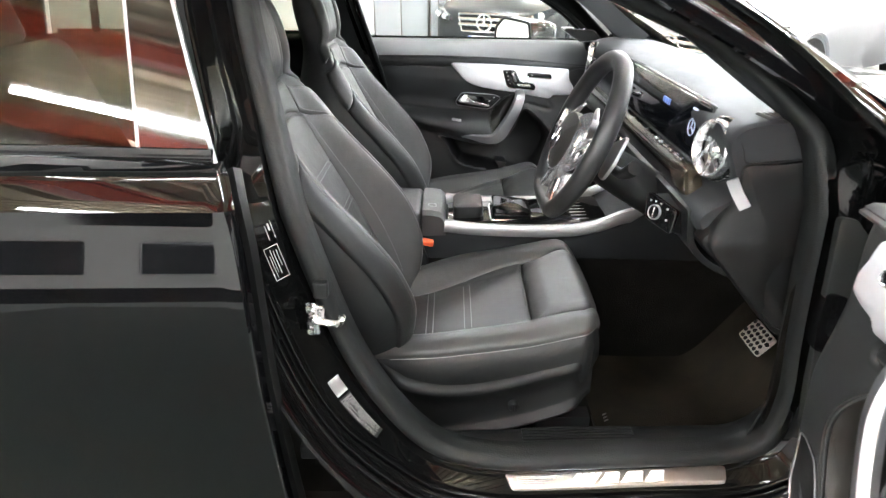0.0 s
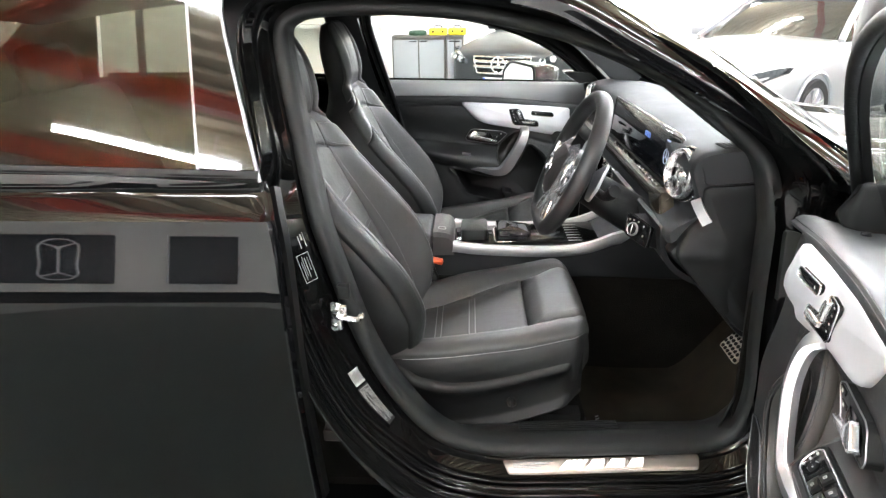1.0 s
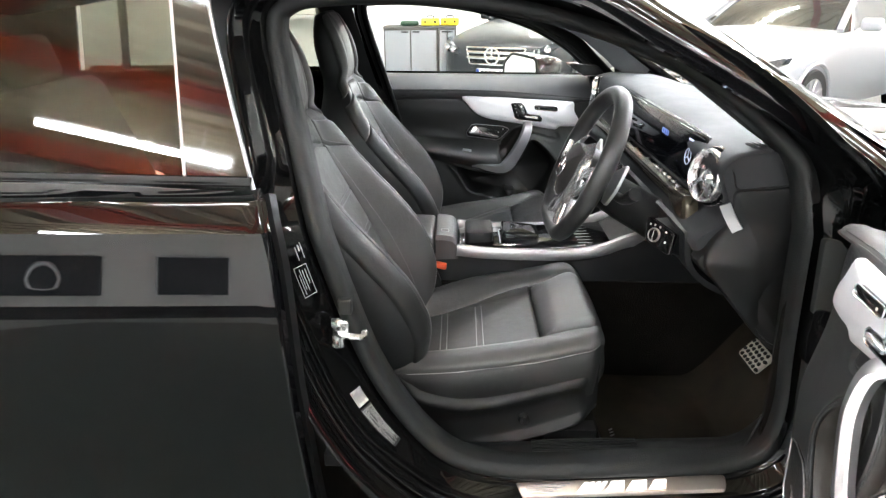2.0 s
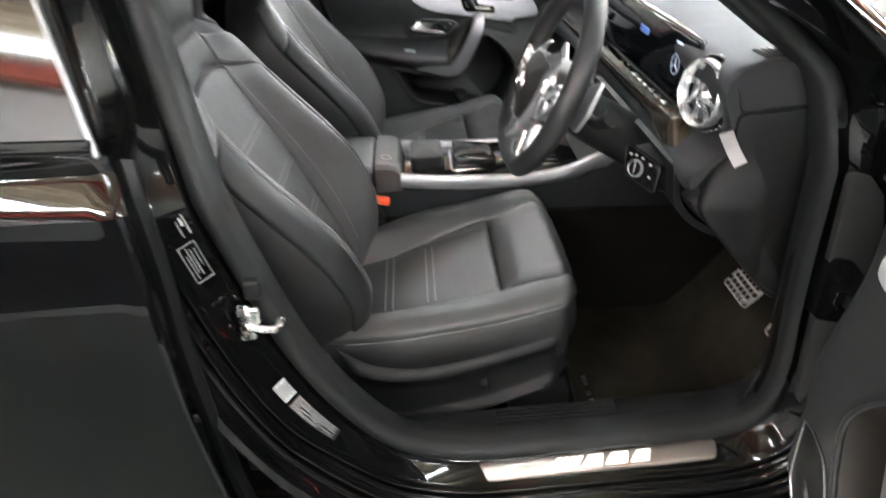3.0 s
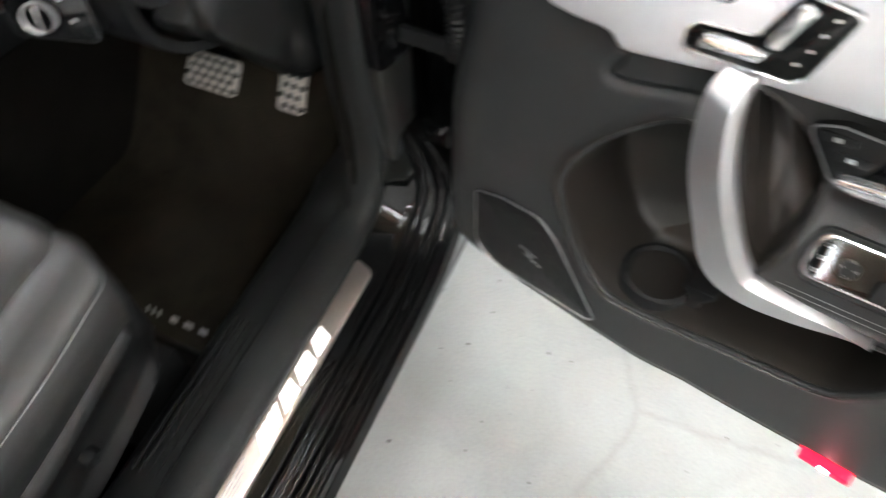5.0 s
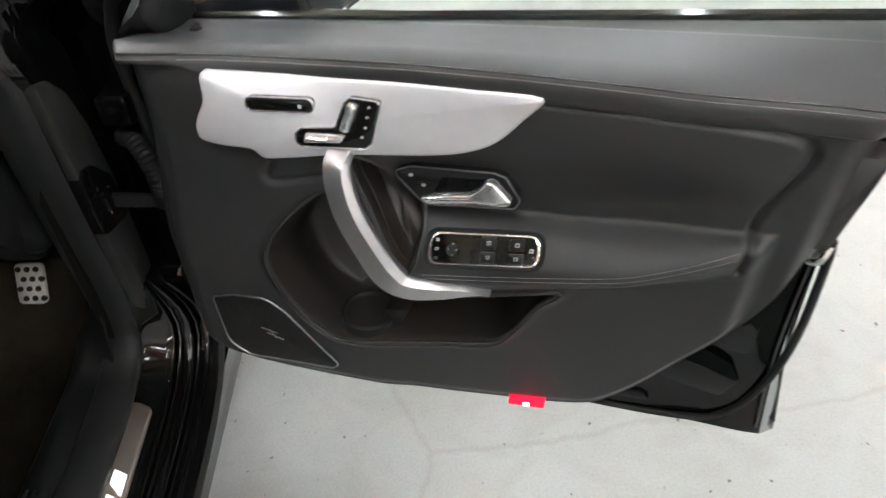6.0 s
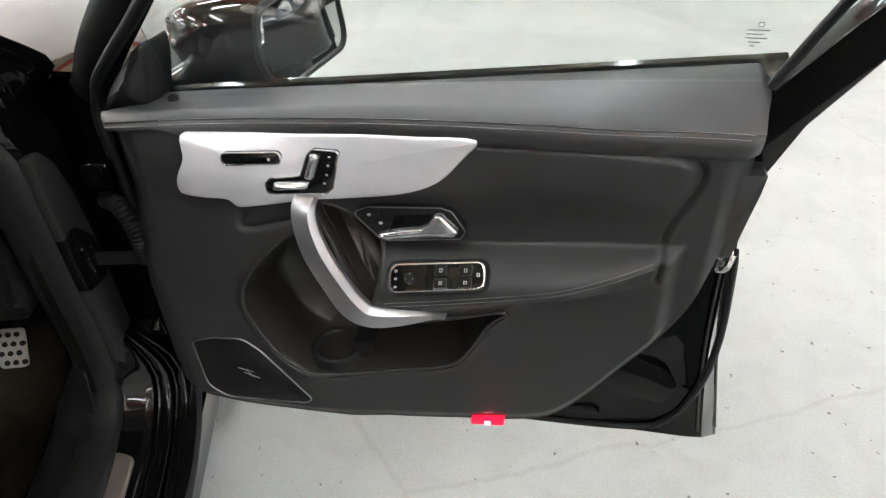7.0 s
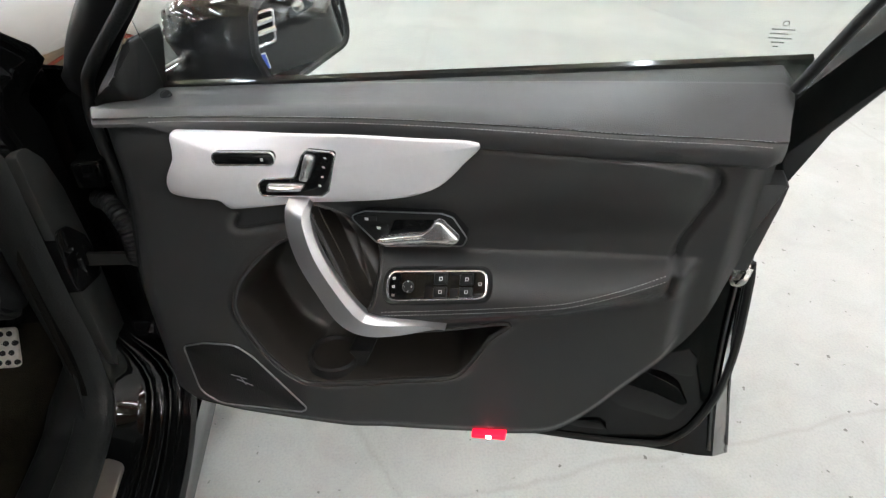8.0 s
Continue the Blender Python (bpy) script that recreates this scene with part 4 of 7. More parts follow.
def on_back(y0, s, v, lift=0.0):
    """Point of the backrest's front, s up along it, v across from -1 to 1."""
    x, z = back_line(s)
    a, t = abs(v), along(BACK_T, s)
    f = along(BACK_BOL, s) * smooth(0.46, 0.74, a) - t * 0.45 * (1 - math.sqrt(max(0, 1 - max(0, (a - 0.76) / 0.24) ** 2.2)))
    f += 0.010 * math.sin(math.pi * min(1, max(0, (s - 0.64) / 0.22))) * (1 - a * a) - 0.010 * math.exp(-((s - 0.635) / 0.02) ** 2)
    side = smooth(0.80, 0.98, a)
    f += lift * (1 - 0.6 * side)
    return Vector((x + 0.9 * f, y0 + along(BACK_W, s) * v + lift * side * (1 if v > 0 else -1), z + 0.42 * f))


def backrest(y0):
    """The padded shell under the hide panels."""
    rings = []
    for s in [k * 0.016 for k in range(0, 55)]:
        x, z = back_line(s)
        w, t = along(BACK_W, s), along(BACK_T, s)
        ring = [on_back(y0, s, -1 + 2 * k / 40, -0.0065) for k in range(41)]
        for v in (0.99, 0.9, 0.6, 0.0, -0.6, -0.9, -0.99):
            f = -t * (0.62 if abs(v) > 0.95 else 0.93 if abs(v) > 0.8 else 1.0)
            ring.append(Vector((x + 0.9 * f, y0 + w * v, z + 0.42 * f)))
        rings.append(ring)
    return loft(rings)


def hide_panel(surf, s0, s1, v0, v1, ns, nv, depth=0.0075, roll=0.011, puff=0.002, ribs=()):
    """A sewn panel over surf(s, v, lift): its edges roll down into the seams; all four limits are functions."""
    ease = lambda t: 0.55 * (0.5 - 0.5 * math.cos(math.pi * t)) + 0.45 * t
    sv = []
    for i in range(ns + 1):
        row = []
        for j in range(nv + 1):
            q = ease(j / nv)
            s = lerp(s0(q), s1(q), ease(i / ns))
            row.append((s, lerp(v0(s), v1(s), q)))
        sv.append(row)
    base = np.array([[surf(s, v, 0.0) for s, v in row] for row in sv])
    ds = np.linalg.norm(np.diff(base, axis=0), axis=2)
    dv = np.linalg.norm(np.diff(base, axis=1), axis=2)
    cs = np.vstack([np.zeros((1, nv + 1)), np.cumsum(ds, 0)])
    cv = np.hstack([np.zeros((ns + 1, 1)), np.cumsum(dv, 1)])
    d = np.minimum(np.minimum(cs, cs[-1:] - cs), np.minimum(cv, cv[:, -1:] - cv))
    rings = []
    for i in range(ns + 1):
        ring = []
        for j in range(nv + 1):
            s, v = sv[i][j]
            k = min(1.0, d[i][j] / roll)
            lift = -depth * (1 - math.sqrt(max(0.0, 1 - (1 - k) ** 2))) + puff * smooth(0, 0.045, d[i][j])
            for g in ribs:
                lift -= 0.003 * math.exp(-((s - g) / 0.0035) ** 2)
            ring.append(surf(s, v, lift))
        rings.append(ring)
    return add_rings(bmesh.new(), rings, False, False)


def on_cushion(y0, x, v, lift=0.0):
    a = abs(v)
    zc = along([(-0.30, 0.515), (-0.24, 0.522), (-0.1, 0.548), (0.05, 0.585), (0.10, 0.603), (0.18, 0.628), (0.235, 0.622), (0.27, 0.59)], x)
    z = zc + rise(x) * smooth(0.46, 0.74, a) - 0.05 * (1 - math.sqrt(max(0.0, 1 - max(0.0, (a - 0.80) / 0.20) ** 2.2)))
    z -= 0.07 * (1 - math.sqrt(max(0, 1 - min(1, max(0, (x - 0.190) / 0.060)) ** 2)))
    w = plan(x, v if y0 < MID else -v)
    side = smooth(0.86, 1.0, a)
    return Vector((squeeze(x) + 0.6 * lift * smooth(0.205, 0.245, x), y0 + w * v + lift * side * (1 if v > 0 else -1), z + lift * (1 - 0.5 * side)))


def front_seat(y0, near):
    seat = part("front_seat", cushion(y0), SIDE_BLACK, car, "black leather sports seat with grey stitching", sharp=60)
    back = part("backrest", backrest(y0), SIDE_BLACK, seat, "", sharp=60)
    ob = lambda s, v, l: on_back(y0, s, v, l)
    edge = lambda s: along([(0.0, 0.50), (0.3, 0.50), (0.45, 0.47), (0.60, 0.40)], s)
    rim = 0.985
    const = lambda c: (lambda q: c)
    hp = lambda name, *a, parent=back, cover=LEATHER, **k: part(name, hide_panel(*a, **k), cover, parent, "", sharp=60, closed=False, solid=0.003, flip=flipper)
    flipper = False
    hp("back_insert", ob, lambda q: 0.02, lambda q: 0.525 + 0.02 * math.sin(math.pi * q), lambda s: -edge(s), edge, 90, 34, ribs=(0.20, 0.30, 0.40))
    for sg in (-1, 1):
        lo, hi = (lambda f: (lambda s: -f(s))) if sg < 0 else (lambda f: f), None
        v_in, v_mid, v_out = lo(edge), lo(lambda s: 0.775), lo(lambda s: rim)
        sh_in = lambda q, sg=sg: lerp(0.535, 0.487, q if sg > 0 else 1 - q)
        sh_out = lambda q, sg=sg: lerp(0.487, 0.44, q if sg > 0 else 1 - q)
        pair = (lambda a, b: (a, b) if sg > 0 else (b, a))
        hp("back_bolster", ob, const(0.0), sh_in, *pair(v_in, v_mid), 60, 18)
        hp("bolster_side", ob, const(0.0), sh_out, *pair(v_mid, v_out), 60, 14, cover=SIDE_BLACK)
        top = lambda q, sg=sg: lerp(0.612, 0.560, q if sg > 0 else 1 - q)
        bot = lambda q, sg=sg: lerp(0.545, 0.44, q if sg > 0 else 1 - q)
        hp("shoulder_panel", ob, bot, top, *pair(lo(lambda s: 0.40), v_out), 22, 26)
        hp("headrest_side", ob, lambda q, sg=sg: lerp(0.635, 0.585, q if sg > 0 else 1 - q), const(0.855), *pair(lo(lambda s: 0.62), v_out), 34, 14)
    hp("neck_panel", ob, lambda q: 0.535 + 0.02 * math.sin(math.pi * q), const(0.622), lambda s: -0.39, lambda s: 0.39, 18, 22)
    hp("headrest", ob, const(0.632), const(0.858), lambda s: -0.61, lambda s: 0.61, 34, 30, puff=0.006)
    oc = lambda x, v, l: on_cushion(y0, x, v, l)
    ins = lambda x: lerp(0.48, 0.60, smooth(-0.2, 0.07, x)) + 0.10 * smooth(0.09, 0.22, x)
    hp("cushion_insert", oc, const(-0.29), const(0.070), lambda x: -ins(x), ins, 60, 34, parent=seat, puff=0.003, ribs=(-0.16, -0.07))
    hp("thigh_pad", oc, const(0.078), lambda q: 0.247 - 0.004 * abs(2 * q - 1), lambda x: -ins(x), ins, 34, 34, parent=seat, puff=0.012, roll=0.02, depth=0.016)
    for sg in (-1, 1):
        f = (lambda g: (lambda x: -g(x))) if sg < 0 else (lambda g: g)
        lim = (f(ins), f(lambda x: 0.95)) if sg > 0 else (f(lambda x: 0.95), f(ins))
        hp("cushion_bolster", oc, const(-0.29), const(0.240), *lim, 60, 20, parent=seat)
        part("piping", tube([oc(x, sg * 0.962, -0.0045) for x in np.linspace(-0.24, 0.232, 50)], 0.0007, 6), THREAD, seat, "fine pale piping")
    # moulded side valance: rolled band above, plain field, flared lip below
    for sg in (-1, 1):
        rings = []
        for x in np.linspace(-0.262, 0.196, 40):
            zb = along([(-0.262, 0.524), (-0.184, 0.490), (-0.078, 0.484), (-0.019, 0.495), (0.097, 0.530), (0.165, 0.550), (0.196, 0.556)], x)
            zl = along([(-0.262, 0.372), (-0.152, 0.365), (-0.079, 0.372), (0.006, 0.390), (0.107, 0.424), (0.148, 0.442), (0.196, 0.468)], x)
            e = 1 - smooth(0.150, 0.197, x) - 0.8 * smooth(-0.22, -0.262, x)
            prof = [(zb + 0.026, -0.030), (zb + 0.020, 0.004), (zb + 0.012, 0.015), (zb + 0.002, 0.020), (zb - 0.008, 0.018), (zb - 0.015, 0.009), (lerp(zb, zl, 0.4), 0.006), (lerp(zb, zl, 0.75), 0.004), (zl + 0.020, 0.007), (zl + 0.010, 0.014), (zl + 0.002, 0.018), (zl - 0.004, 0.014), (zl - 0.002, 0.004), (zl + 0.010, -0.030)]
            rings.append([Vector((x, y0 + sg * (0.236 + lerp(min(n, -0.008), n, max(0.0, e)) - 0.012 * (1 - e)), z)) for z, n in prof])
        part("side_valance", loft(rings), SEAT_PLASTIC, seat, "moulded dark plastic valance", sharp=60)
    if near:
        kn = revolve([(0.0005, 0.016), (0.009, 0.016), (0.012, 0.012), (0.012, 0.0)], (0.026, y0 - 0.240, 0.452), (0, -1, 0), 16)
        rbox((0.005, 0.006, 0.02), 0.002, (0.026, y0 - 0.256, 0.452), bm=kn)
        part("knob", kn, HARD, seat, "small dark adjuster knob")
    for xx in (-0.22, 0.14):
        for sg in (-1, 1):
            part("seat_rail", loft([[(xx - 0.06, y0 + sg * 0.2 - 0.02, z), (xx + 0.06, y0 + sg * 0.2 - 0.02, z), (xx + 0.06, y0 + sg * 0.2 + 0.02, z), (xx - 0.06, y0 + sg * 0.2 + 0.02, z)] for z in (0.262, 0.40)]), HARD, seat)
    part("seat_pan", rbox((0.40, 0.40, 0.12), 0.03, (-0.04, y0, 0.435)), HARD, seat)
    # stitching
    for gx in (-0.168, -0.152, -0.078, -0.062):
        part("seam", tube([oc(gx, v, 0.0060) for v in np.linspace(-0.42, 0.42, 40)], 0.0013, 6), THREAD, seat)
    for sg in (-1, 1):
        part("seam", stitches([oc(x, sg * 0.925, 0.0006) for x in np.linspace(-0.25, 0.225, 70)], r=0.0006), THREAD, seat)
        part("seam", stitches([ob(s, sg * 0.735, 0.0006) for s in np.linspace(0.02, 0.48, 60)], r=0.0006), THREAD, back)
        part("seam", stitches([ob(s, sg * (edge(s) + 0.05), 0.0004) for s in np.linspace(0.06, 0.50, 50)], r=0.0006), THREAD, back)
        part("seam", stitches([ob(lerp(0.552, 0.453, q), sg * lerp(0.42, 0.95, q), 0.0004) for q in np.linspace(0, 1, 30)], r=0.0006), THREAD, back)
    for gs in (0.194, 0.206, 0.294, 0.306, 0.394, 0.406):
        part("seam", tube([ob(gs, v, 0.0036) for v in np.linspace(-0.42, 0.42, 30)], 0.0010, 6), THREAD, back)
    return seat


front_seat(0.385, True)
front_seat(2 * MID - 0.385, False)
# belt buckle
bk = part("belt_buckle", rbox((0.034, 0.028, 0.11), 0.006, (-0.192, 0.615, 0.585), pose(0, 0, 0, 0, -20, 0)), HARD, car, "black belt buckle with orange release")
part("release", rbox((0.056, 0.026, 0.014), 0.004, (-0.185, 0.60, 0.640), pose(0, 0, 0, 0, 12, 0)), ORANGE, bk, "orange release button")
# rear bench
bench = part("rear_bench", rbox((0.5, 1.24, 0.22), 0.07, (-1.08, MID, 0.47)), CARPET, car, "black leather rear bench")
part("bench_back", rbox((0.16, 1.24, 0.56), 0.06, (-1.42, MID, 0.82), pose(0, 0, 0, 0, -22, 0)), CARPET, bench)
for yy in (0.4, MID, 1.11):
    part("bench_headrest", rbox((0.09, 0.25, 0.16), 0.035, (-1.56, yy, 1.16), pose(0, 0, 0, 0, -16, 0)), CARPET, bench)

# ---------------------------------------------------------------- centre console
def console_ring(x):
    w = along([(-0.55, 0.105), (-0.14, 0.112), (0.1, 0.118), (0.3, 0.125), (0.42, 0.14), (0.78, 0.15)], x)
    zt = along([(-0.55, 0.655), (-0.14, 0.652), (0.0, 0.648), (0.2, 0.648), (0.30, 0.672), (0.42, 0.74), (0.5, 0.80), (0.78, 0.82)], x)
    return [Vector((x, MID - w - 0.02, 0.27)), Vector((x, MID - w - 0.012, 0.52)), Vector((x, MID - w, zt - 0.03)), Vector((x, MID - w + 0.012, zt)),
            Vector((x, MID + w - 0.012, zt)), Vector((x, MID + w, zt - 0.03)), Vector((x, MID + w + 0.012, 0.52)), Vector((x, MID + w + 0.02, 0.27))]


console = part("centre_console", loft([console_ring(x) for x in np.linspace(-0.55, 0.78, 30)]), KNEE, car, "dark console with satin rails and gloss black deck", sharp=55)
for sg in (-1, 1):
    rail = spline([(-0.128, MID + sg * 0.112, 0.672), (-0.05, MID + sg * 0.114, 0.664), (0.08, MID + sg * 0.118, 0.660), (0.20, MID + sg * 0.121, 0.662), (0.28, MID + sg * 0.124, 0.676), (0.345, MID + sg * 0.122, 0.700), (0.40, MID + sg * 0.118, 0.712)], 6)
    part("rail", sweep(rail, [(-0.012, -0.018), (0.010, -0.018), (0.013, 0.0), (0.008, 0.012), (-0.008, 0.012), (-0.013, 0.0)], up=(0, 0, 1), scale=lambda q: 1.0 if q < 0.8 else 1 + 1.2 * (q - 0.8)), SATIN_DARK, console, "bright satin metal rail")
top = lambda u, v, n: Vector((u, MID + v, 0.655 + n + 0.02 * smooth(0.2, 0.34, u)))
part("deck", slab(rounded([(-0.125, -0.10), (0.33, -0.108), (0.33, 0.108), (-0.125, 0.10)], 0.02), top, -0.01, 0.006, 0.003), PIANO, console, "gloss black deck")
part("cup_lid", dome(rounded([(-0.105, -0.04), (-0.02, -0.04), (-0.02, 0.085), (-0.105, 0.085)], 0.018), lambda u, v, n: top(u, v, 0.006 + n), 0.0, 0.036, 0.005, 0.01), HARD, console, "dark padded lid")
part("palm_rest", dome(rounded([(0.005, -0.062), (0.115, -0.055), (0.115, 0.055), (0.005, 0.062)], 0.016), lambda u, v, n: top(u, v, n + 0.010 - 0.10 * (u - 0.03)), 0.0, 0.034, 0.004, 0.008), PIANO, console, "gloss dark touch pad")
part("touch_pad_rim", sweep([top(u, v, 0.011) for u, v in rounded([(0.0, -0.068), (0.122, -0.062), (0.122, 0.062), (0.0, 0.068)], 0.016)], circle(0.004, 6), True), CHROME, console, "chrome rim")
bm = bmesh.new()
for k in range(5):
    rbox((0.014, 0.012, 0.006), 0.002, top(0.02 + 0.019 * k, -0.082, 0.01), bm=bm)
for k in range(4):
    rbox((0.012, 0.02, 0.006), 0.002, top(0.15, -0.075 + 0.05 * k, 0.01), bm=bm)
part("deck_keys", bm, CHROME, console, "small chrome keys")
bm = bmesh.new()
for k in range(7):
    rbox((0.05, 0.004, 0.010), 0.0015, top(0.25, -0.075 + 0.025 * k, 0.012), bm=bm)
part("tray_slats", bm, SATIN_DARK, console)
arm = part("armrest", rbox((0.40, 0.225, 0.055), 0.016, (-0.392, MID, 0.684), pose(0, 0, 0, 0, 2.0, 0)), LEATHER, console, "padded leather armrest lid")
part("latch", sweep([Vector((-0.163 + 0.011 * math.cos(a) * (1.25 if abs(math.cos(2 * a)) < 0.5 else 1), MID - 0.055 + 0.011 * math.sin(a) * (1.25 if abs(math.cos(2 * a)) < 0.5 else 1), 0.7085 - 0.12 * (0.011 * math.cos(a)))) for a in [2 * math.pi * i / 24 for i in range(24)]], circle(0.0009, 5), True), PRINT, console, "square outlined latch button")
part("armrest_front", loft([[Vector((x, MID + sg * (0.106 - ins), z)) for sg, ins, z in ((-1, 0.0, 0.60), (-1, 0.0, zt - 0.012), (-1, 0.010, zt), (1, 0.010, zt), (1, 0.0, zt - 0.012), (1, 0.0, 0.60))] for x, zt in ((-0.190, 0.708), (-0.165, 0.7075), (-0.142, 0.703), (-0.132, 0.694), (-0.126, 0.675), (-0.122, 0.62))]), LEATHER, console, "leather-covered front of the armrest box")
for sg in (-1, 1):
    part("side_carpet", grid(20, 6, lambda s, t: Vector((lerp(-0.5, 0.78, s), MID + sg * (lerp(0.150, 0.142, t) + 0.022 * smooth(0.25, 0.78, lerp(-0.5, 0.78, s))), lerp(0.27, 0.585, t) + 0.0))), CARPET, console, "black carpeted tunnel side", solid=0.006, closed=False)

# ---------------------------------------------------------------- dashboard
def dash_ring(y):
    """Cross-section of the dash at y: up the face, over the top to the windscreen."""
    e = abs(y - MID)
    x0 = 0.405 - 0.02 * smooth(0.3, 0.62, e)
    run = 0.11 * (1 - (e / MID) ** 2)
    return [Vector((x0 + 0.13, y, 0.74)), Vector((x0 + 0.03, y, 0.82)), Vector((x0 - 0.03, y, 0.865)), Vector((x0 - 0.045, y, 0.905)), Vector((x0 + 0.01, y, 0.945)), Vector((x0 + 0.005, y, 0.985)), Vector((x0 - 0.012, y, 1.035)), Vector((x0 - 0.002, y, 1.062)),
            Vector((x0 + 0.03, y, 1.076)), Vector((x0 + 0.10, y, 1.082)), Vector((x0 + 0.23, y, 1.066)), Vector((x0 + 0.32 + run, y, 1.022)), Vector((x0 + 0.355 + run, y, 0.985)), Vector((x0 + 0.355 + run, y, 0.70))]


def dash_section(y):
    """The ends are rolled in a little."""
    ring = spline(dash_ring(y), 4, True)
    mid = sum((Vector(q) for q in ring), Vector()) / len(ring)
    k = 1 - 0.035 * (1 - smooth(0.088, 0.104, min(y, 2 * MID - y))) ** 2
    return [mid + (Vector(q) - mid) * k for q in ring]


dash = part("dashboard", loft([dash_section(y) for y in (0.088, 0.091, 0.096, 0.104, *np.linspace(0.12, 2 * MID - 0.12, 36), 2 * MID - 0.104, 2 * MID - 0.096, 2 * MID - 0.088)]), LEATHER_DASH, car, "black hide-covered dashboard with round jet vents", sharp=60)
part("end_cap", dome([np.array(q) for q in spline([(0.405, 1.004), (0.46, 1.008), (0.53, 1.012), (0.56, 0.98), (0.57, 0.82), (0.56, 0.70), (0.54, 0.665), (0.515, 0.668), (0.455, 0.735), (0.388, 0.815), (0.352, 0.865), (0.372, 0.91), (0.398, 0.94), (0.400, 0.975)], 4, True)], lambda u, v, n: Vector((u, 0.092 - n, v)), -0.03, 0.012, 0.006, 0.010, 6, nfun=lambda u, v: 0.035 * smooth(0.95, 0.86, v) * smooth(0.66, 0.80, v) * smooth(0.56, 0.44, u)), HARD, dash, "moulded dark end panel")
part("lower_cover", dome([np.array(q) for q in spline([(0.34, 0.87), (0.40, 0.905), (0.46, 0.905), (0.52, 0.86), (0.545, 0.76), (0.545, 0.685), (0.51, 0.685), (0.452, 0.745), (0.388, 0.815)], 5, True)], lambda u, v, n: Vector((u, 0.082 - n, v)), -0.02, 0.018, 0.02, 0.014, 6), HARD, dash)
# wrap-around leather corner with a seam above the end panel
part("seam", tube(spline([(0.390, 0.090, 1.050), (0.398, 0.0875, 1.030), (0.408, 0.086, 1.008), (0.46, 0.086, 1.011), (0.525, 0.086, 1.016)], 6), 0.0016, 6), HARD, dash)
# defrost slot in the corner of the dash
slot = lambda u, v, n: Vector((u + 0.15 * (0.12 - v), v, 1.0815 + 0.03 * (u - 0.45) + n))
part("defrost_slot", slab(rounded([(0.436, 0.102), (0.474, 0.098), (0.474, 0.152), (0.440, 0.156)], 0.006), slot, -0.004, 0.0012, 0.0008), LINING, dash, "black side defrost slot")
for k in range(4):
    u = 0.4405 + 0.0095 * k
    part("slot_slat", slab([(u, 0.104), (u + 0.003, 0.104), (u + 0.0045, 0.150), (u + 0.0015, 0.150)], slot, 0.0, 0.0028, 0.0006), HARD, dash)


def jet_vent(at, axis):
    v = part("jet_vent", revolve([(0.0455, -0.012), (0.0475, 0.003), (0.050, 0.006), (0.0535, 0.003), (0.0545, -0.008), (0.0545, -0.05), (0.0455, -0.03)], at, axis, 48), SATIN_CHROME, car, "chrome turbine air vent")
    ring = revolve([(0.055, -0.010), (0.0585, -0.013), (0.0585, -0.026), (0.055, -0.03)], at, axis, 48)
    q = Vector(axis).normalized().to_track_quat("Z", "Y").to_matrix()
    part("knurled_ring", ring, PIANO, v)
    bm = bmesh.new()
    for i in range(36):
        a = 2 * math.pi * i / 36
        rbox((0.003, 0.004, 0.009), 0.001, Vector(at) + q @ Vector((0.0588 * math.cos(a), 0.0588 * math.sin(a), -0.0195)), q @ Matrix.Rotation(a, 3, "Z"), 1, bm)
    part("knurls", bm, SATIN_CHROME, v)["kind"] = "stuff"
    for i in range(8):
        a = 2 * math.pi * i / 8
        path = [Vector(at) + q @ Vector((r * math.cos(a + 0.5 * r / 0.04), r * math.sin(a + 0.5 * r / 0.04), -0.002 - 0.011 * math.sin(math.pi * (r - 0.01) / 0.038))) for r in np.linspace(0.008, 0.0475, 8)]
        part("blade", sweep(path, [(-0.0055, -0.004), (0.0055, -0.002), (0.0045, 0.0015), (-0.0045, 0.0005)], up=axis), SATIN_CHROME, v)
    part("hub", revolve([(0.0005, 0.002), (0.007, 0.001), (0.011, -0.006), (0.012, -0.03)], at, axis, 20), SATIN_CHROME, v)
    part("back", revolve([(0.0005, -0.022), (0.046, -0.018)], at, axis, 24), SATIN_DARK, v)


jet_vent((0.368, 0.158, 1.015), (-1, -0.22, 0.12))
jet_vent((0.368, 2 * MID - 0.158, 1.015), (-1, 0.22, 0.12))
for yy in (MID - 0.13, MID, MID + 0.13):
    jet_vent((0.37, yy, 0.885), (-1, 0, 0.1))
# silver wing below the near vent
part("vent_bracket", sweep(spline([(0.386, 0.086, 0.978), (0.398, 0.080, 0.953), (0.411, 0.070, 0.930)], 5), [(-0.010, -0.004), (0.008, -0.004), (0.010, 0.004), (-0.010, 0.004)], up=(-0.4, -1, 0)), SATIN_DARK, dash, "satin silver trim wing")
part("vent_bracket", sweep(spline([(0.386, 2 * MID - 0.100, 0.978), (0.398, 2 * MID - 0.094, 0.953), (0.411, 2 * MID - 0.090, 0.930)], 5), [(-0.010, -0.004), (0.008, -0.004), (0.010, 0.004), (-0.010, 0.004)], up=(-0.4, 1, 0)), SATIN_DARK, dash, "satin silver trim wing")
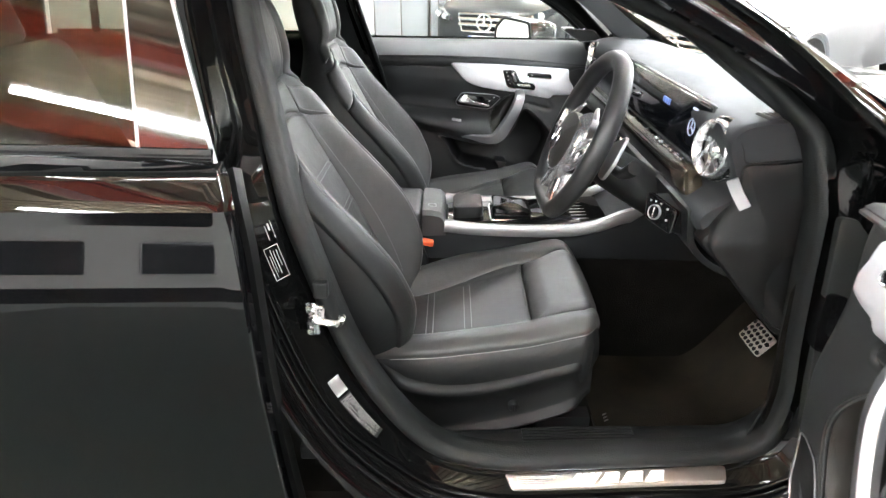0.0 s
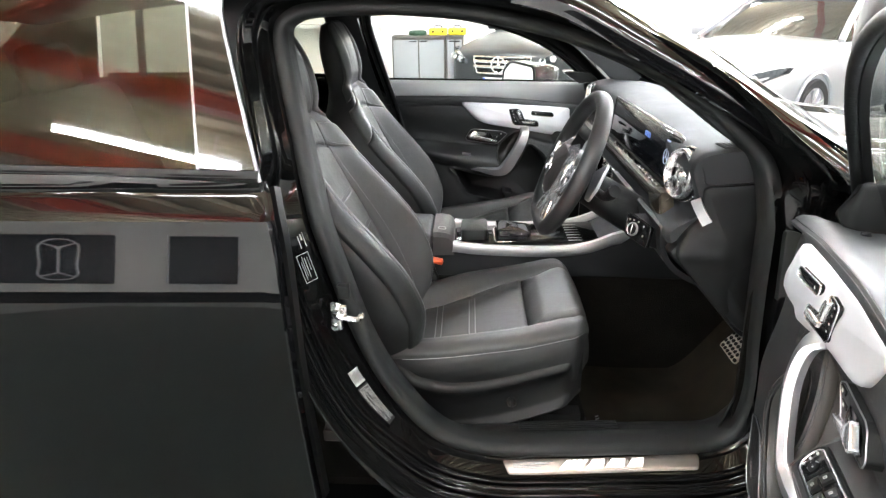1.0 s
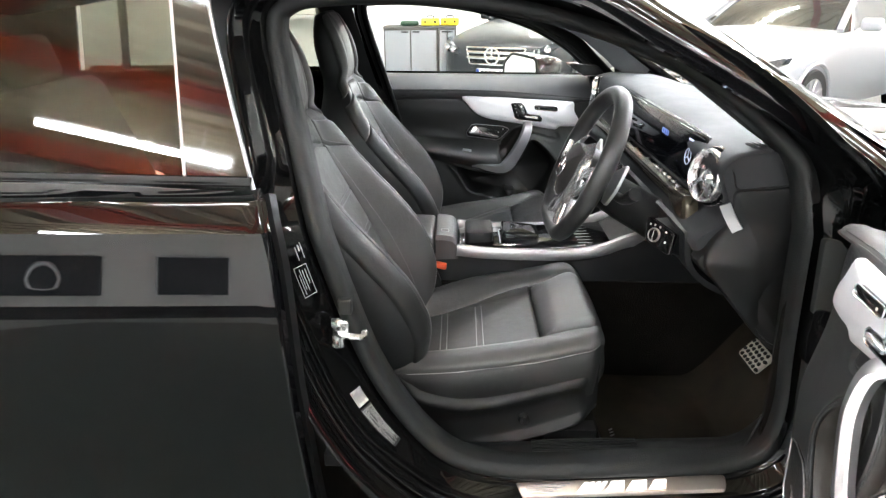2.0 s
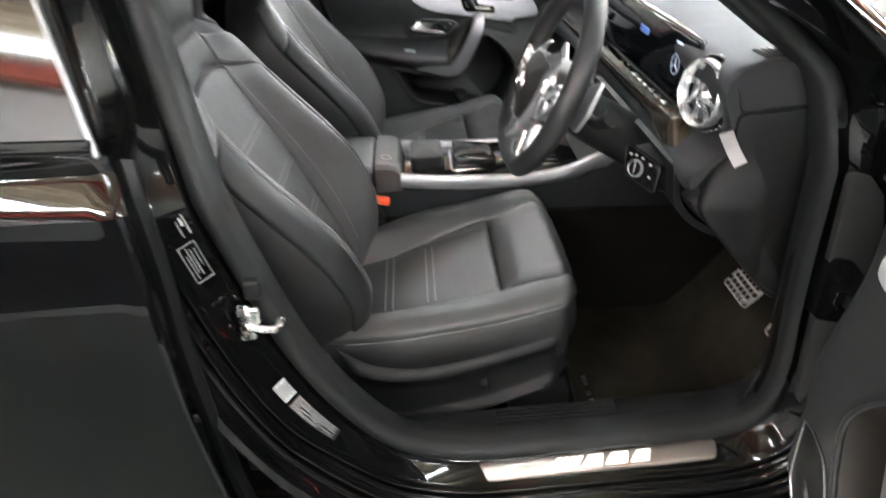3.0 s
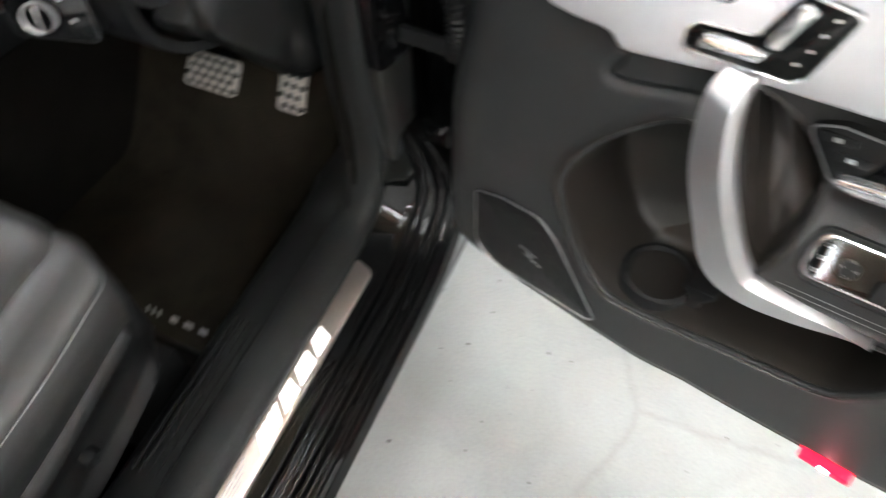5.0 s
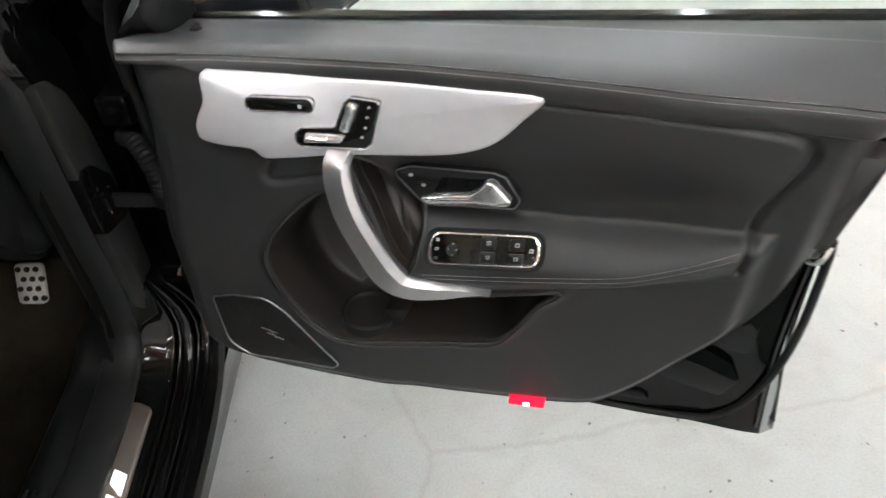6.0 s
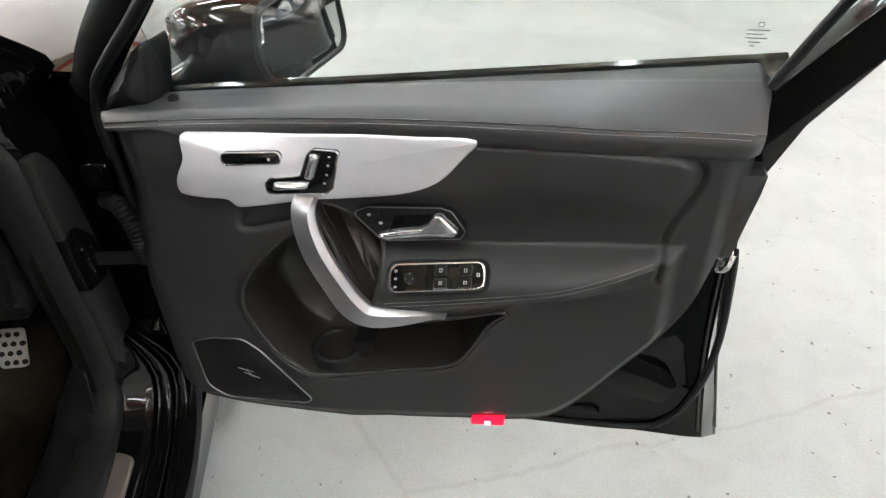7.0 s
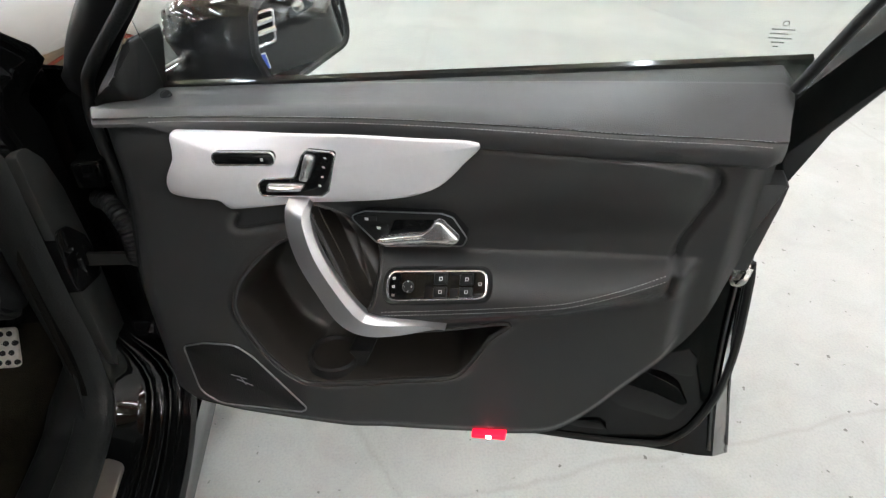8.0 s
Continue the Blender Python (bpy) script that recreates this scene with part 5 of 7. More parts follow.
# wide display
disp = lambda u, v, n: Vector((0.392 - n + 0.12 * (v - 1.0), u, v))
scr = part("display", slab(rounded([(0.235, 0.962), (0.93, 0.962), (0.93, 1.072), (0.235, 1.072)], 0.012), disp, -0.012, 0.010, 0.003), SCREEN, dash, "wide dark glass display")
part("display_rim", sweep([disp(u, v, 0.008) for u, v in rounded([(0.23, 0.957), (0.935, 0.957), (0.935, 1.077), (0.23, 1.077)], 0.012)], circle(0.0025, 6), True), HARD, dash)
bm = bmesh.new()
ring = [disp(0.315 + 0.0175 * math.cos(a), 1.018 + 0.0175 * math.sin(a), 0.0108) for a in [2*math.pi*i/28 for i in range(28)]]
tube(ring, 0.0009, 4, True, bm=bm)
for a in (90, 210, 330):
    tube([disp(0.315, 1.018, 0.0108), disp(0.315 + 0.0175 * math.cos(radians(a)), 1.018 + 0.0175 * math.sin(radians(a)), 0.0108)], 0.0011, 4, bm=bm)
part("screen_emblem", bm, PALE_GLOW, scr, "pale lit round emblem")
bm = bmesh.new()
for k in range(3):
    u = 0.478 + 0.017 * k
    tube([disp(a, b, 0.0106) for a, b in ((u, 1.030), (u, 1.042), (u + 0.011, 1.042), (u + 0.011, 1.030))], 0.0011, 4, bm=bm)
part("screen_bars", bm, BLUE_GLOW, scr, "blue lit bars")
bm = bmesh.new()
slab([(0.30, 1.052), (0.33, 1.052), (0.33, 1.056), (0.30, 1.056)], disp, 0.0098, 0.0112, 0.0002, bm)
part("screen_line", bm, PALE_GLOW, scr)
# smoked trim strip under the display and chrome row of switches
part("trim_strip", grid(30, 6, lambda s, t: Vector((0.368 - 0.012 * math.sin(math.pi * t), lerp(0.20, 1.31, s), lerp(0.905, 0.952, t)))), BRONZE, dash, "smoked gloss trim strip", solid=0.004, closed=False)
part("trim_end", dome(rounded([(0.182, 0.905), (0.205, 0.886), (0.30, 0.905), (0.34, 0.95), (0.21, 0.958)], 0.012), lambda u, v, n: Vector((0.358 - n, u, v)), -0.02, 0.008, 0.006, 0.006), BRONZE, dash, "smoked gloss trim end")
bm = bmesh.new()
for k in range(6):
    rbox((0.012, 0.016, 0.009), 0.003, (0.362, 0.285 + 0.035 * k, 0.958), bm=bm)
part("switch_row", bm, CHROME, dash, "row of chrome switches")
# light switch pod
LN, LU, LV = Vector((-0.82, -0.512, 0.256)), Vector((0.53, -0.848, 0.0)), Vector((0.217, 0.136, 0.967))
lp = lambda u, v, n: Vector((0.300, 0.193, 0.880)) + LU * u + LV * v + LN * n
POD = rounded([(-0.026, -0.021), (0.044, -0.036), (0.043, 0.012), (-0.037, 0.031)], 0.007)
pod = part("light_switch", slab(POD, lp, -0.006, 0.004, 0.002), PIANO, dash, "gloss black light switch panel")
part("switch_mount", loft([[lp(0.002 + (u - 0.002) * k, -0.004 + (v + 0.004) * k, n) for u, v in POD] for k, n in ((0.92, -0.004), (1.0, -0.03), (1.15, -0.08))]), HARD, pod)
part("switch_rim", sweep([lp(u, v, 0.0035) for u, v in POD], circle(0.0007, 5), True), HARD, pod)
part("rotary_knob", revolve([(0.0005, 0.014), (0.012, 0.014), (0.0145, 0.011), (0.0155, 0.0)], lp(0.002, -0.003, 0.003), LN, 24), PIANO, pod, "chrome-edged rotary knob")
part("knob_rim", revolve([(0.0125, 0.0142), (0.0140, 0.0150), (0.0152, 0.0135), (0.0152, 0.010)], lp(0.002, -0.003, 0.003), LN, 24), SATIN_DARK, pod)
part("knob_bar", rbox((0.003, 0.003, 0.024), 0.0012, lp(0.002, -0.003, 0.018), Matrix((LU, LN, LV)).transposed()), CHROME, pod)
bm = bmesh.new()
for u, v in ((-0.022, 0.015), (-0.010, 0.016), (0.004, 0.015), (0.022, 0.009), (0.026, -0.012), (-0.016, -0.014)):
    slab([(u - 0.002, v - 0.002), (u + 0.002, v - 0.002), (u + 0.002, v + 0.002), (u - 0.002, v + 0.002)], lp, 0.0036, 0.0046, 0.0002, bm)
part("switch_marks", bm, PRINT, pod)
part("seam", tube(spline([(0.411, 0.088, 0.928), (0.385, 0.090, 0.914), (0.360, 0.092, 0.893), (0.345, 0.094, 0.866) ], 6), 0.0035, 8), SOFT, dash)
# knee cover under the column
part("knee_cover", grid(20, 16, lambda s, t: Vector((along([(0.0, 0.345), (0.3, 0.36), (0.7, 0.45), (1.0, 0.60)], t) , lerp(0.13, 0.64, s), along([(0.0, 0.905), (0.3, 0.83), (0.7, 0.77), (1.0, 0.73)], t)))), SOFT, dash, "", solid=0.012, closed=False)

# ---------------------------------------------------------------- steering wheel
WC = Vector((0.166, 0.378, 0.984))
WT = radians(24)
WU = Vector((math.sin(WT), 0, math.cos(WT)))      # up in the wheel's plane
WN = Vector((-math.cos(WT), 0, math.sin(WT)))     # towards the driver


def on_wheel(a, b, n):
    """a to the driver's right, b up, n towards the driver."""
    b -= 0.022 * smooth(0.160, 0.110, math.hypot(a, b))      # the hub sits below the middle of the rim
    return WC + Vector((0, -1, 0)) * a + WU * b + WN * n


def rim_point(ang):
    r = 0.174
    a, b = r * math.sin(ang), r * math.cos(ang)
    return on_wheel(a, max(b, -0.150 - 0.006 * (1 - (a / 0.1) ** 2) if abs(a) < 0.1 else b), 0.0)


sw = part("steering_wheel", sweep([rim_point(2*math.pi*i/72) for i in range(72)], circle(0.0185, 14, 1.1), True, up=WN), RIM_HIDE, car, "flat-bottomed leather steering wheel with silver spokes")
part("grip_seam", stitches([rim_point(radians(q)) * 1.0 + WN * 0.017 - (rim_point(radians(q)) - WC).normalized() * 0.008 for q in range(0, 361, 4)], 0.005, 0.004, 0.0006), THREAD, sw)
part("airbag_cover", dome(spline([(-0.062, 0.04), (-0.05, 0.058), (0.0, 0.066), (0.05, 0.058), (0.062, 0.04), (0.066, 0.0), (0.05, -0.04), (0.025, -0.062), (0.0, -0.066), (-0.025, -0.062), (-0.05, -0.04), (-0.066, 0.0)], 4, True), on_wheel, -0.05, 0.030, 0.014, 0.012), HUB, sw, "dark airbag cover")
bm = bmesh.new()
tube([on_wheel(0.024 * math.cos(a), 0.024 * math.sin(a), 0.0435) for a in [2*math.pi*i/28 for i in range(28)]], 0.0022, 6, True, bm=bm)
for a in (90, 210, 330):
    tube([on_wheel(0, 0, 0.0445), on_wheel(0.024 * math.cos(radians(a)), 0.024 * math.sin(radians(a)), 0.043)], 0.0022, 6, bm=bm, scale=lambda q: 1.3 - 0.8 * q)
part("emblem", bm, CHROME, sw, "chrome round emblem")
for sg in (-1, 1):
    part("spoke", dome(rounded([(sg * 0.06, 0.034), (sg * 0.10, 0.030), (sg * 0.160, 0.024), (sg * 0.160, -0.012), (sg * 0.11, -0.026), (sg * 0.06, -0.03)][::sg], 0.006), on_wheel, -0.02, 0.014, 0.004, 0.006), SATIN_CHROME, sw, "bright chrome spoke")
    part("spoke_inlay", dome(rounded([(sg * 0.082, 0.012), (sg * 0.10, 0.011), (sg * 0.138, 0.008), (sg * 0.138, -0.004), (sg * 0.105, -0.010), (sg * 0.082, -0.010)][::sg], 0.006), lambda a, b, n: on_wheel(a, b, n + 0.017), -0.006, 0.002, 0.001, 0.002), PIANO, sw, "gloss black key panel")
    part("spoke_frame", sweep([on_wheel(sg * u, v, 0.014) for u, v in spline([(0.066, 0.038), (0.10, 0.034), (0.15, 0.024), (0.155, 0.006), (0.15, -0.012), (0.11, -0.030), (0.07, -0.040)], 4)], circle(0.0045, 6)), SATIN_CHROME, sw, "chrome spoke frame")
    def band(s, t, sg=sg):
        a = radians(lerp(-62, 66, s))
        r = lerp(0.067, 0.090 - 0.006 * math.cos(2 * a), t)
        return on_wheel(sg * r * math.cos(a), 0.98 * r * math.sin(a), lerp(0.026, 0.006, t) + 0.004 * math.sin(math.pi * t))
    part("hub_band", grid(24, 5, band), SATIN_CHROME, sw, "bright chrome band round the hub", solid=0.003, closed=False)
    for k in range(2):
        part("button_pad", rbox((0.006, 0.028, 0.022), 0.003, on_wheel(sg * (0.088 + 0.036 * k), 0.002 - 0.003 * k, 0.021), pose(0, 0, 0, 0, 24, 0)), SATIN_CHROME, sw, "grey button pad")
    part("lower_spoke", dome([np.array(q) for q in rounded([(sg * 0.012, -0.060), (sg * 0.050, -0.046), (sg * 0.064, -0.10), (sg * 0.082, -0.148), (sg * 0.036, -0.154), (sg * 0.020, -0.10)][::-sg], 0.006)], on_wheel, -0.018, 0.012, 0.004, 0.005), SATIN_CHROME, sw, "bright silver lower spoke")
    part("shift_paddle", dome(rounded([(sg * 0.07, 0.045), (sg * 0.145, 0.06), (sg * 0.15, 0.0), (sg * 0.135, -0.03), (sg * 0.10, -0.02)][::sg], 0.01), lambda a, b, n: on_wheel(a, b, n - 0.05), -0.004, 0.003, 0.001, 0.002), SATIN_DARK, sw, "silver shift paddle")
part("lower_spoke_frame", sweep([on_wheel(u, v, 0.004) for u, v in spline([(-0.082, -0.15), (-0.062, -0.10), (-0.048, -0.05)], 4)], circle(0.004, 6)), CHROME, sw)
part("lower_spoke_frame", sweep([on_wheel(u, v, 0.004) for u, v in spline([(0.082, -0.15), (0.062, -0.10), (0.048, -0.05)], 4)], circle(0.004, 6)), CHROME, sw)
col = part("steering_column", loft([[on_wheel(w * math.cos(a), h * math.sin(a) - dz, n) for a in [2*math.pi*i/20 for i in range(20)]] for w, h, n, dz in ((0.040, 0.038, -0.03, 0), (0.048, 0.044, -0.06, 0.008), (0.054, 0.048, -0.12, 0.016), (0.058, 0.050, -0.24, 0.03))]), HARD, car, "dark column shroud")
st = part("stalk", tube(spline([on_wheel(0.07, 0.0, -0.075), on_wheel(0.12, 0.004, -0.085), on_wheel(0.165, 0.012, -0.085)], 4), 0.011, 10, scale=lambda q: 1 + 0.35 * smooth(0.4, 1, q)), HARD, col, "black control stalk")
part("stalk", tube(spline([on_wheel(-0.07, 0.0, -0.075), on_wheel(-0.12, 0.004, -0.085), on_wheel(-0.17, 0.012, -0.085)], 4), 0.011, 10, scale=lambda q: 1 + 0.35 * smooth(0.4, 1, q)), HARD, col, "black control stalk")

# ---------------------------------------------------------------- pedals and mats
def pedal(name, c, w, h, lean, cols, rws):
    """A steel pad with rubber studs on a dark lever."""
    m = pose(0, 0, 0, 0, lean, 0).to_3x3()
    to = lambda u, v, n: Vector(c) + m @ Vector((-n, u, v))
    p = part(name, slab(rounded([(-w/2, -h/2), (w/2, -h/2), (w/2, h/2), (-w/2, h/2)], 0.010), to, -0.006, 0.003, 0.002), PEDAL, car, "perforated steel pedal with rubber studs")
    bm = bmesh.new()
    for i in range(cols):
        for j in range(rws):
            u, v = (-w/2 + w * (i + 0.5 + (0.25 if j % 2 else -0.25)) / (cols + 0.2)), -h/2 + h * (j + 0.6) / (rws + 0.2)
            revolve([(0.0003, 0.0065), (0.0045, 0.0065), (0.0055, 0.004), (0.0055, 0.0)], to(u, v, 0), m @ Vector((-1, 0, 0)), 8, bm)
    part("studs", bm, RUBBER, p, "black rubber studs")
    part("lever", sweep(spline([to(0, 0, -0.006), to(0, 0.06, -0.05), to(0.0, 0.22, -0.10)], 5), [(-0.012, -0.008), (0.012, -0.008), (0.012, 0.008), (-0.012, 0.008)], up=(0, 1, 0)), HARD, p)


pedal("brake_pedal", (0.652, 0.395, 0.470), 0.105, 0.062, 42, 6, 4)
pedal("accelerator_pedal", (0.663, 0.236, 0.476), 0.052, 0.078, 30, 3, 4)
pedal("foot_rest", (0.69, 0.56, 0.44), 0.07, 0.16, 40, 3, 6)


def mat_fn(y0, y1):
    def fn(s, t):
        x = lerp(0.245, 0.72, s)
        return Vector((x, lerp(y0, y1, t), 0.277 + 0.26 * smooth(0.53, 0.80, x) + 0.004 * math.sin(9 * t + 7 * s)))
    return fn


for y0, y1 in ((0.155, 0.60), (2 * MID - 0.60, 2 * MID - 0.155)):
    fm = part("floor_mat", grid(24, 20, mat_fn(y0, y1)), MAT_PILE, car, "dark velour floor mat with pale embroidered bars", solid=0.01, closed=False)
    bm = bmesh.new()
    yy = y0 + 0.035
    tm = lambda u, v, n: Vector((0.262 + 0.024 * v, yy + 0.135 - u, 0.2895 + n))
    for k in range(3):
        slab([(0.0 + 0.012 * k, 0.75), (0.004 + 0.012 * k, 0.75), (0.010 + 0.012 * k, 0.3), (0.006 + 0.012 * k, 0.3)], tm, 0.0, 0.002, 0.0003, bm)
    for a, b in ((0.05, 0.072), (0.077, 0.102), (0.107, 0.13)):
        slab([(a, 0.75), (b - 0.008, 0.75), (b - 0.004, 0.3), (a + 0.004, 0.3)], tm, 0.0, 0.002, 0.0003, bm)
    part("embroidery", bm, THREAD, fm, "pale embroidered bars")
    part("mat_edge", tube([mat_fn(y0, y1)(s, t) + Vector((0, 0, 0.002)) for s, t in [(0, k / 10) for k in range(11)] + [(k / 12, 1) for k in range(1, 13)]], 0.005, 6), RUBBER, fm)

# ---------------------------------------------------------------- front doors: one open, one closed
ANG = radians(18)
HX, HY = 0.62, 0.0


def open_door(u, n, z):
    """u from the hinge to the latch, n towards the cabin side."""
    return Vector((HX - u * math.sin(ANG) - n * math.cos(ANG), HY - u * math.cos(ANG) + n * math.sin(ANG), z))


def shut_door(u, n, z):
    return Vector((HX - 1.07 * u - 0.008, 2 * MID - n, z - 0.027))


BELT = lambda u: 1.0 + 0.1137 * (u - 0.192)
POCKET = [np.array(q) for q in spline([(0.410, 0.844), (0.359, 0.802), (0.327, 0.751), (0.328, 0.706), (0.361, 0.636), (0.403, 0.597), (0.442, 0.594), (0.556, 0.616), (0.640, 0.634), (0.669, 0.663), (0.698, 0.718), (0.722, 0.750), (0.639, 0.731), (0.554, 0.717), (0.510, 0.723), (0.472, 0.770), (0.441, 0.828)], 5, True)]


def poly_depth(u, z, poly):
    """Distance to the edge of a polygon, positive inside (arrays)."""
    d = np.full(u.shape, 9.0)
    ins = np.zeros(u.shape, bool)
    for i in range(len(poly)):
        a, b = poly[i], poly[(i + 1) % len(poly)]
        e = b - a
        t = np.clip(((u - a[0]) * e[0] + (z - a[1]) * e[1]) / (e @ e + 1e-12), 0, 1)
        d = np.minimum(d, np.hypot(u - a[0] - t * e[0], z - a[1] - t * e[1]))
        c = (a[1] > z) != (b[1] > z)
        with np.errstate(divide="ignore", invalid="ignore"):
            xx = a[0] + (z - a[1]) * e[0] / e[1]
        ins ^= c & (u < xx)
    return np.where(ins, d, -d)


def line_far(u, z, pts):
    """Distance to an open line (arrays)."""
    d = np.full(u.shape, 9.0)
    for a, b in zip(pts, pts[1:]):
        e = b - a
        t = np.clip(((u - a[0]) * e[0] + (z - a[1]) * e[1]) / (e @ e + 1e-12), 0, 1)
        d = np.minimum(d, np.hypot(u - a[0] - t * e[0], z - a[1] - t * e[1]))
    return d


GROOVE = [np.array(q) for q in spline([(0.68, 1.006), (0.782, 1.009), (0.849, 1.009), (0.908, 1.004), (0.938, 0.994), (0.952, 0.980), (0.953, 0.960), (0.938, 0.919), (0.926, 0.887), (0.921, 0.850), (0.920, 0.822)], 4)]
LEDGE = [np.array(q) for q in spline([(0.334, 0.868), (0.327, 0.852), (0.342, 0.846), (0.40, 0.862), (0.43, 0.870)], 4)]


def S(a, b, x):
    t = np.clip((x - a) / (b - a), 0, 1)
    return t * t * (3 - 2 * t)


def A(pts, x):
    return np.array([along(pts, float(q)) for q in np.ravel(x)]).reshape(np.shape(x))


PANEL_LOW = [(0.13, 0.60), (0.145, 0.535), (0.18, 0.497), (0.24, 0.482), (0.35, 0.480), (0.5, 0.487), (0.67, 0.498), (0.75, 0.503), (0.797, 0.515), (0.827, 0.540), (0.858, 0.578), (0.887, 0.622), (0.918, 0.668), (0.95, 0.715), (0.975, 0.765), (0.995, 0.825), (1.015, 0.90)]
PANEL_TOP = [(0.13, 0.993), (0.24, 0.996), (0.28, 0.990), (0.33, 0.988), (0.5, 1.005), (0.7, 1.018), (0.9, 1.020), (1.015, 1.018)]
CREASE = [(0.40, 0.815), (0.559, 0.834), (0.65, 0.841), (0.72, 0.847), (0.8, 0.856), (0.87, 0.862), (0.93, 0.866), (1.02, 0.872)]
FRONT = [(0.40, 0.728), (0.50, 0.744), (0.559, 0.757), (0.617, 0.769), (0.689, 0.785), (0.771, 0.805), (0.838, 0.824), (0.872, 0.833), (0.914, 0.846), (0.96, 0.858), (1.02, 0.868)]
SCOOP = [np.array(q) for q in spline([(0.452, 0.899), (0.492, 0.886), (0.528, 0.845), (0.543, 0.815), (0.541, 0.778), (0.528, 0.760), (0.502, 0.778), (0.468, 0.840), (0.448, 0.880)], 5, True)]


def panel_n(u, z):
    """Relief of the door card at (u, z), arrays."""
    zc, zf = A(CREASE, u), A(FRONT, u)
    upper = 0.030 + 0.022 * S(0.0, 0.10, z - zc - 0.02) - 0.02 * S(0.86, 1.0, u) * S(0.86, 0.95, z)
    reach = 0.094 - 0.050 * S(0.78, 0.99, u)
    t = np.clip((zc - z) / np.maximum(zc - zf, 0.004), 0, 1)
    armrest = upper + (reach - upper) * (1 - (1 - t) ** 2.3)
    low = 0.082 - 0.034 * S(0.45, 0.95, u) - 0.035 * S(0.92, 1.01, u)
    under = reach - (reach - low) * S(0.0, 0.045, zf - z)
    k = S(0.46, 0.54, u)
    right = np.where(z > zc, upper, np.where(z > zf, armrest, under))
    left_n = lerp(0.052, 0.088, S(0.90, 0.70, z)) - 0.012 * S(0.20, 0.15, u) - 0.016 * S(0.178, 0.153, u)
    n = left_n * (1 - k) + right * k
    n = n - 0.012 * S(0.03, 0.0, z - A(PANEL_LOW, u))
    n = n - 0.006 * np.exp(-(line_far(u, z, LEDGE) / 0.0045) ** 2)
    n = n + 0.003 * np.exp(-((poly_depth(u, z, POCKET) + 0.004) / 0.006) ** 2)
    # the rear border runs flat down to the edge of the door
    border = 0.025 + 0.012 * S(0.82, 0.62, z) - 0.024 * S(0.975, 1.012, u)
    n = lerp(n, border, S(0.930, 0.958, u))
    n = n - 0.0085 * np.exp(-(line_far(u, z, GROOVE) / 0.0045) ** 2)
    return n


def door_card(to, nu, nv):
    us = np.linspace(0.153, 1.012, nu + 1)
    U = np.repeat(us[:, None], nv + 1, 1)
    lo, hi = A(PANEL_LOW, us)[:, None], A(PANEL_TOP, us)[:, None]
    Z = lo + (hi - lo) * np.linspace(0, 1, nv + 1)[None, :]
    N = panel_n(U, Z)
    rings = []
    for i in range(nu + 1):
        rings.append([to(U[i, j], N[i, j], Z[i, j]) for j in range(nv + 1)])
    # turn the border back into the door
    rings = [[to(U[i, 0], N[i, 0] - 0.05, Z[i, 0] + 0.004)] + r + [to(U[i, -1], N[i, -1] - 0.03, Z[i, -1])] for i, r in enumerate(rings)]
    rings.insert(0, [to(0.158, -0.03, Z[0, 0])] + [to(0.158, -0.03, Z[0, j]) for j in range(nv + 1)] + [to(0.158, -0.03, Z[0, -1])])
    bm = loft(rings, False, False)
    # the map pocket and the pull cup are openings with liners of their own
    vs = np.array([(q, w) for ru, rz in zip(U, Z) for q, w in ((ru[0], rz[0]), *zip(ru, rz), (ru[-1], rz[-1]))])
    vs = np.vstack([vs[:nv + 3] * (0, 1), vs])
    deep = np.maximum(poly_depth(vs[:, 0], vs[:, 1], POCKET), poly_depth(vs[:, 0], vs[:, 1], SCOOP))
    bm.verts.index_update()
    bmesh.ops.delete(bm, geom=[f for f in bm.faces if min(deep[v.index] for v in f.verts) > 0.0], context="FACES")
    return bm


def liner(to, outline, depth, shrink, lip):
    """A moulded tray behind an opening of the card, and the rounded lip round it."""
    ring = inset(outline, -0.004)
    m = len(ring)
    ns = [n_at(*q) for q in ring]
    for _ in range(4):
        ns = [(ns[i - 1] + ns[i] + ns[(i + 1) % m]) / 3 for i in range(m)]
    rings = []
    for d, sh in ((0.003, -0.003), (-0.004, 0.001), (-0.02, 0.10 * shrink), (-0.45 * depth, 0.25 * shrink), (-0.7 * depth, 0.45 * shrink), (-0.88 * depth, 0.7 * shrink), (-depth, shrink)):
        rings.append([to(u, n + d if d > -0.03 else max(-0.03, n + d), z) for (u, z), n in zip(inset(outline, sh), ns)])
    tray = loft(rings, True, False)
    tray.verts.ensure_lookup_table()
    last = list(tray.verts[-m:])
    mid = tray.verts.new(sum((v.co for v in last), Vector()) / m)
    for i in range(m):
        tray.faces.new((last[i], last[(i + 1) % m], mid))
    edge = sweep([to(u, n - 0.002, z) for (u, z), n in zip(inset(outline, -0.001), ns)], circle(lip, 8), True)
    return tray, edge


def n_at(u, z):
    return float(panel_n(np.array([u]), np.array([z]))[0])


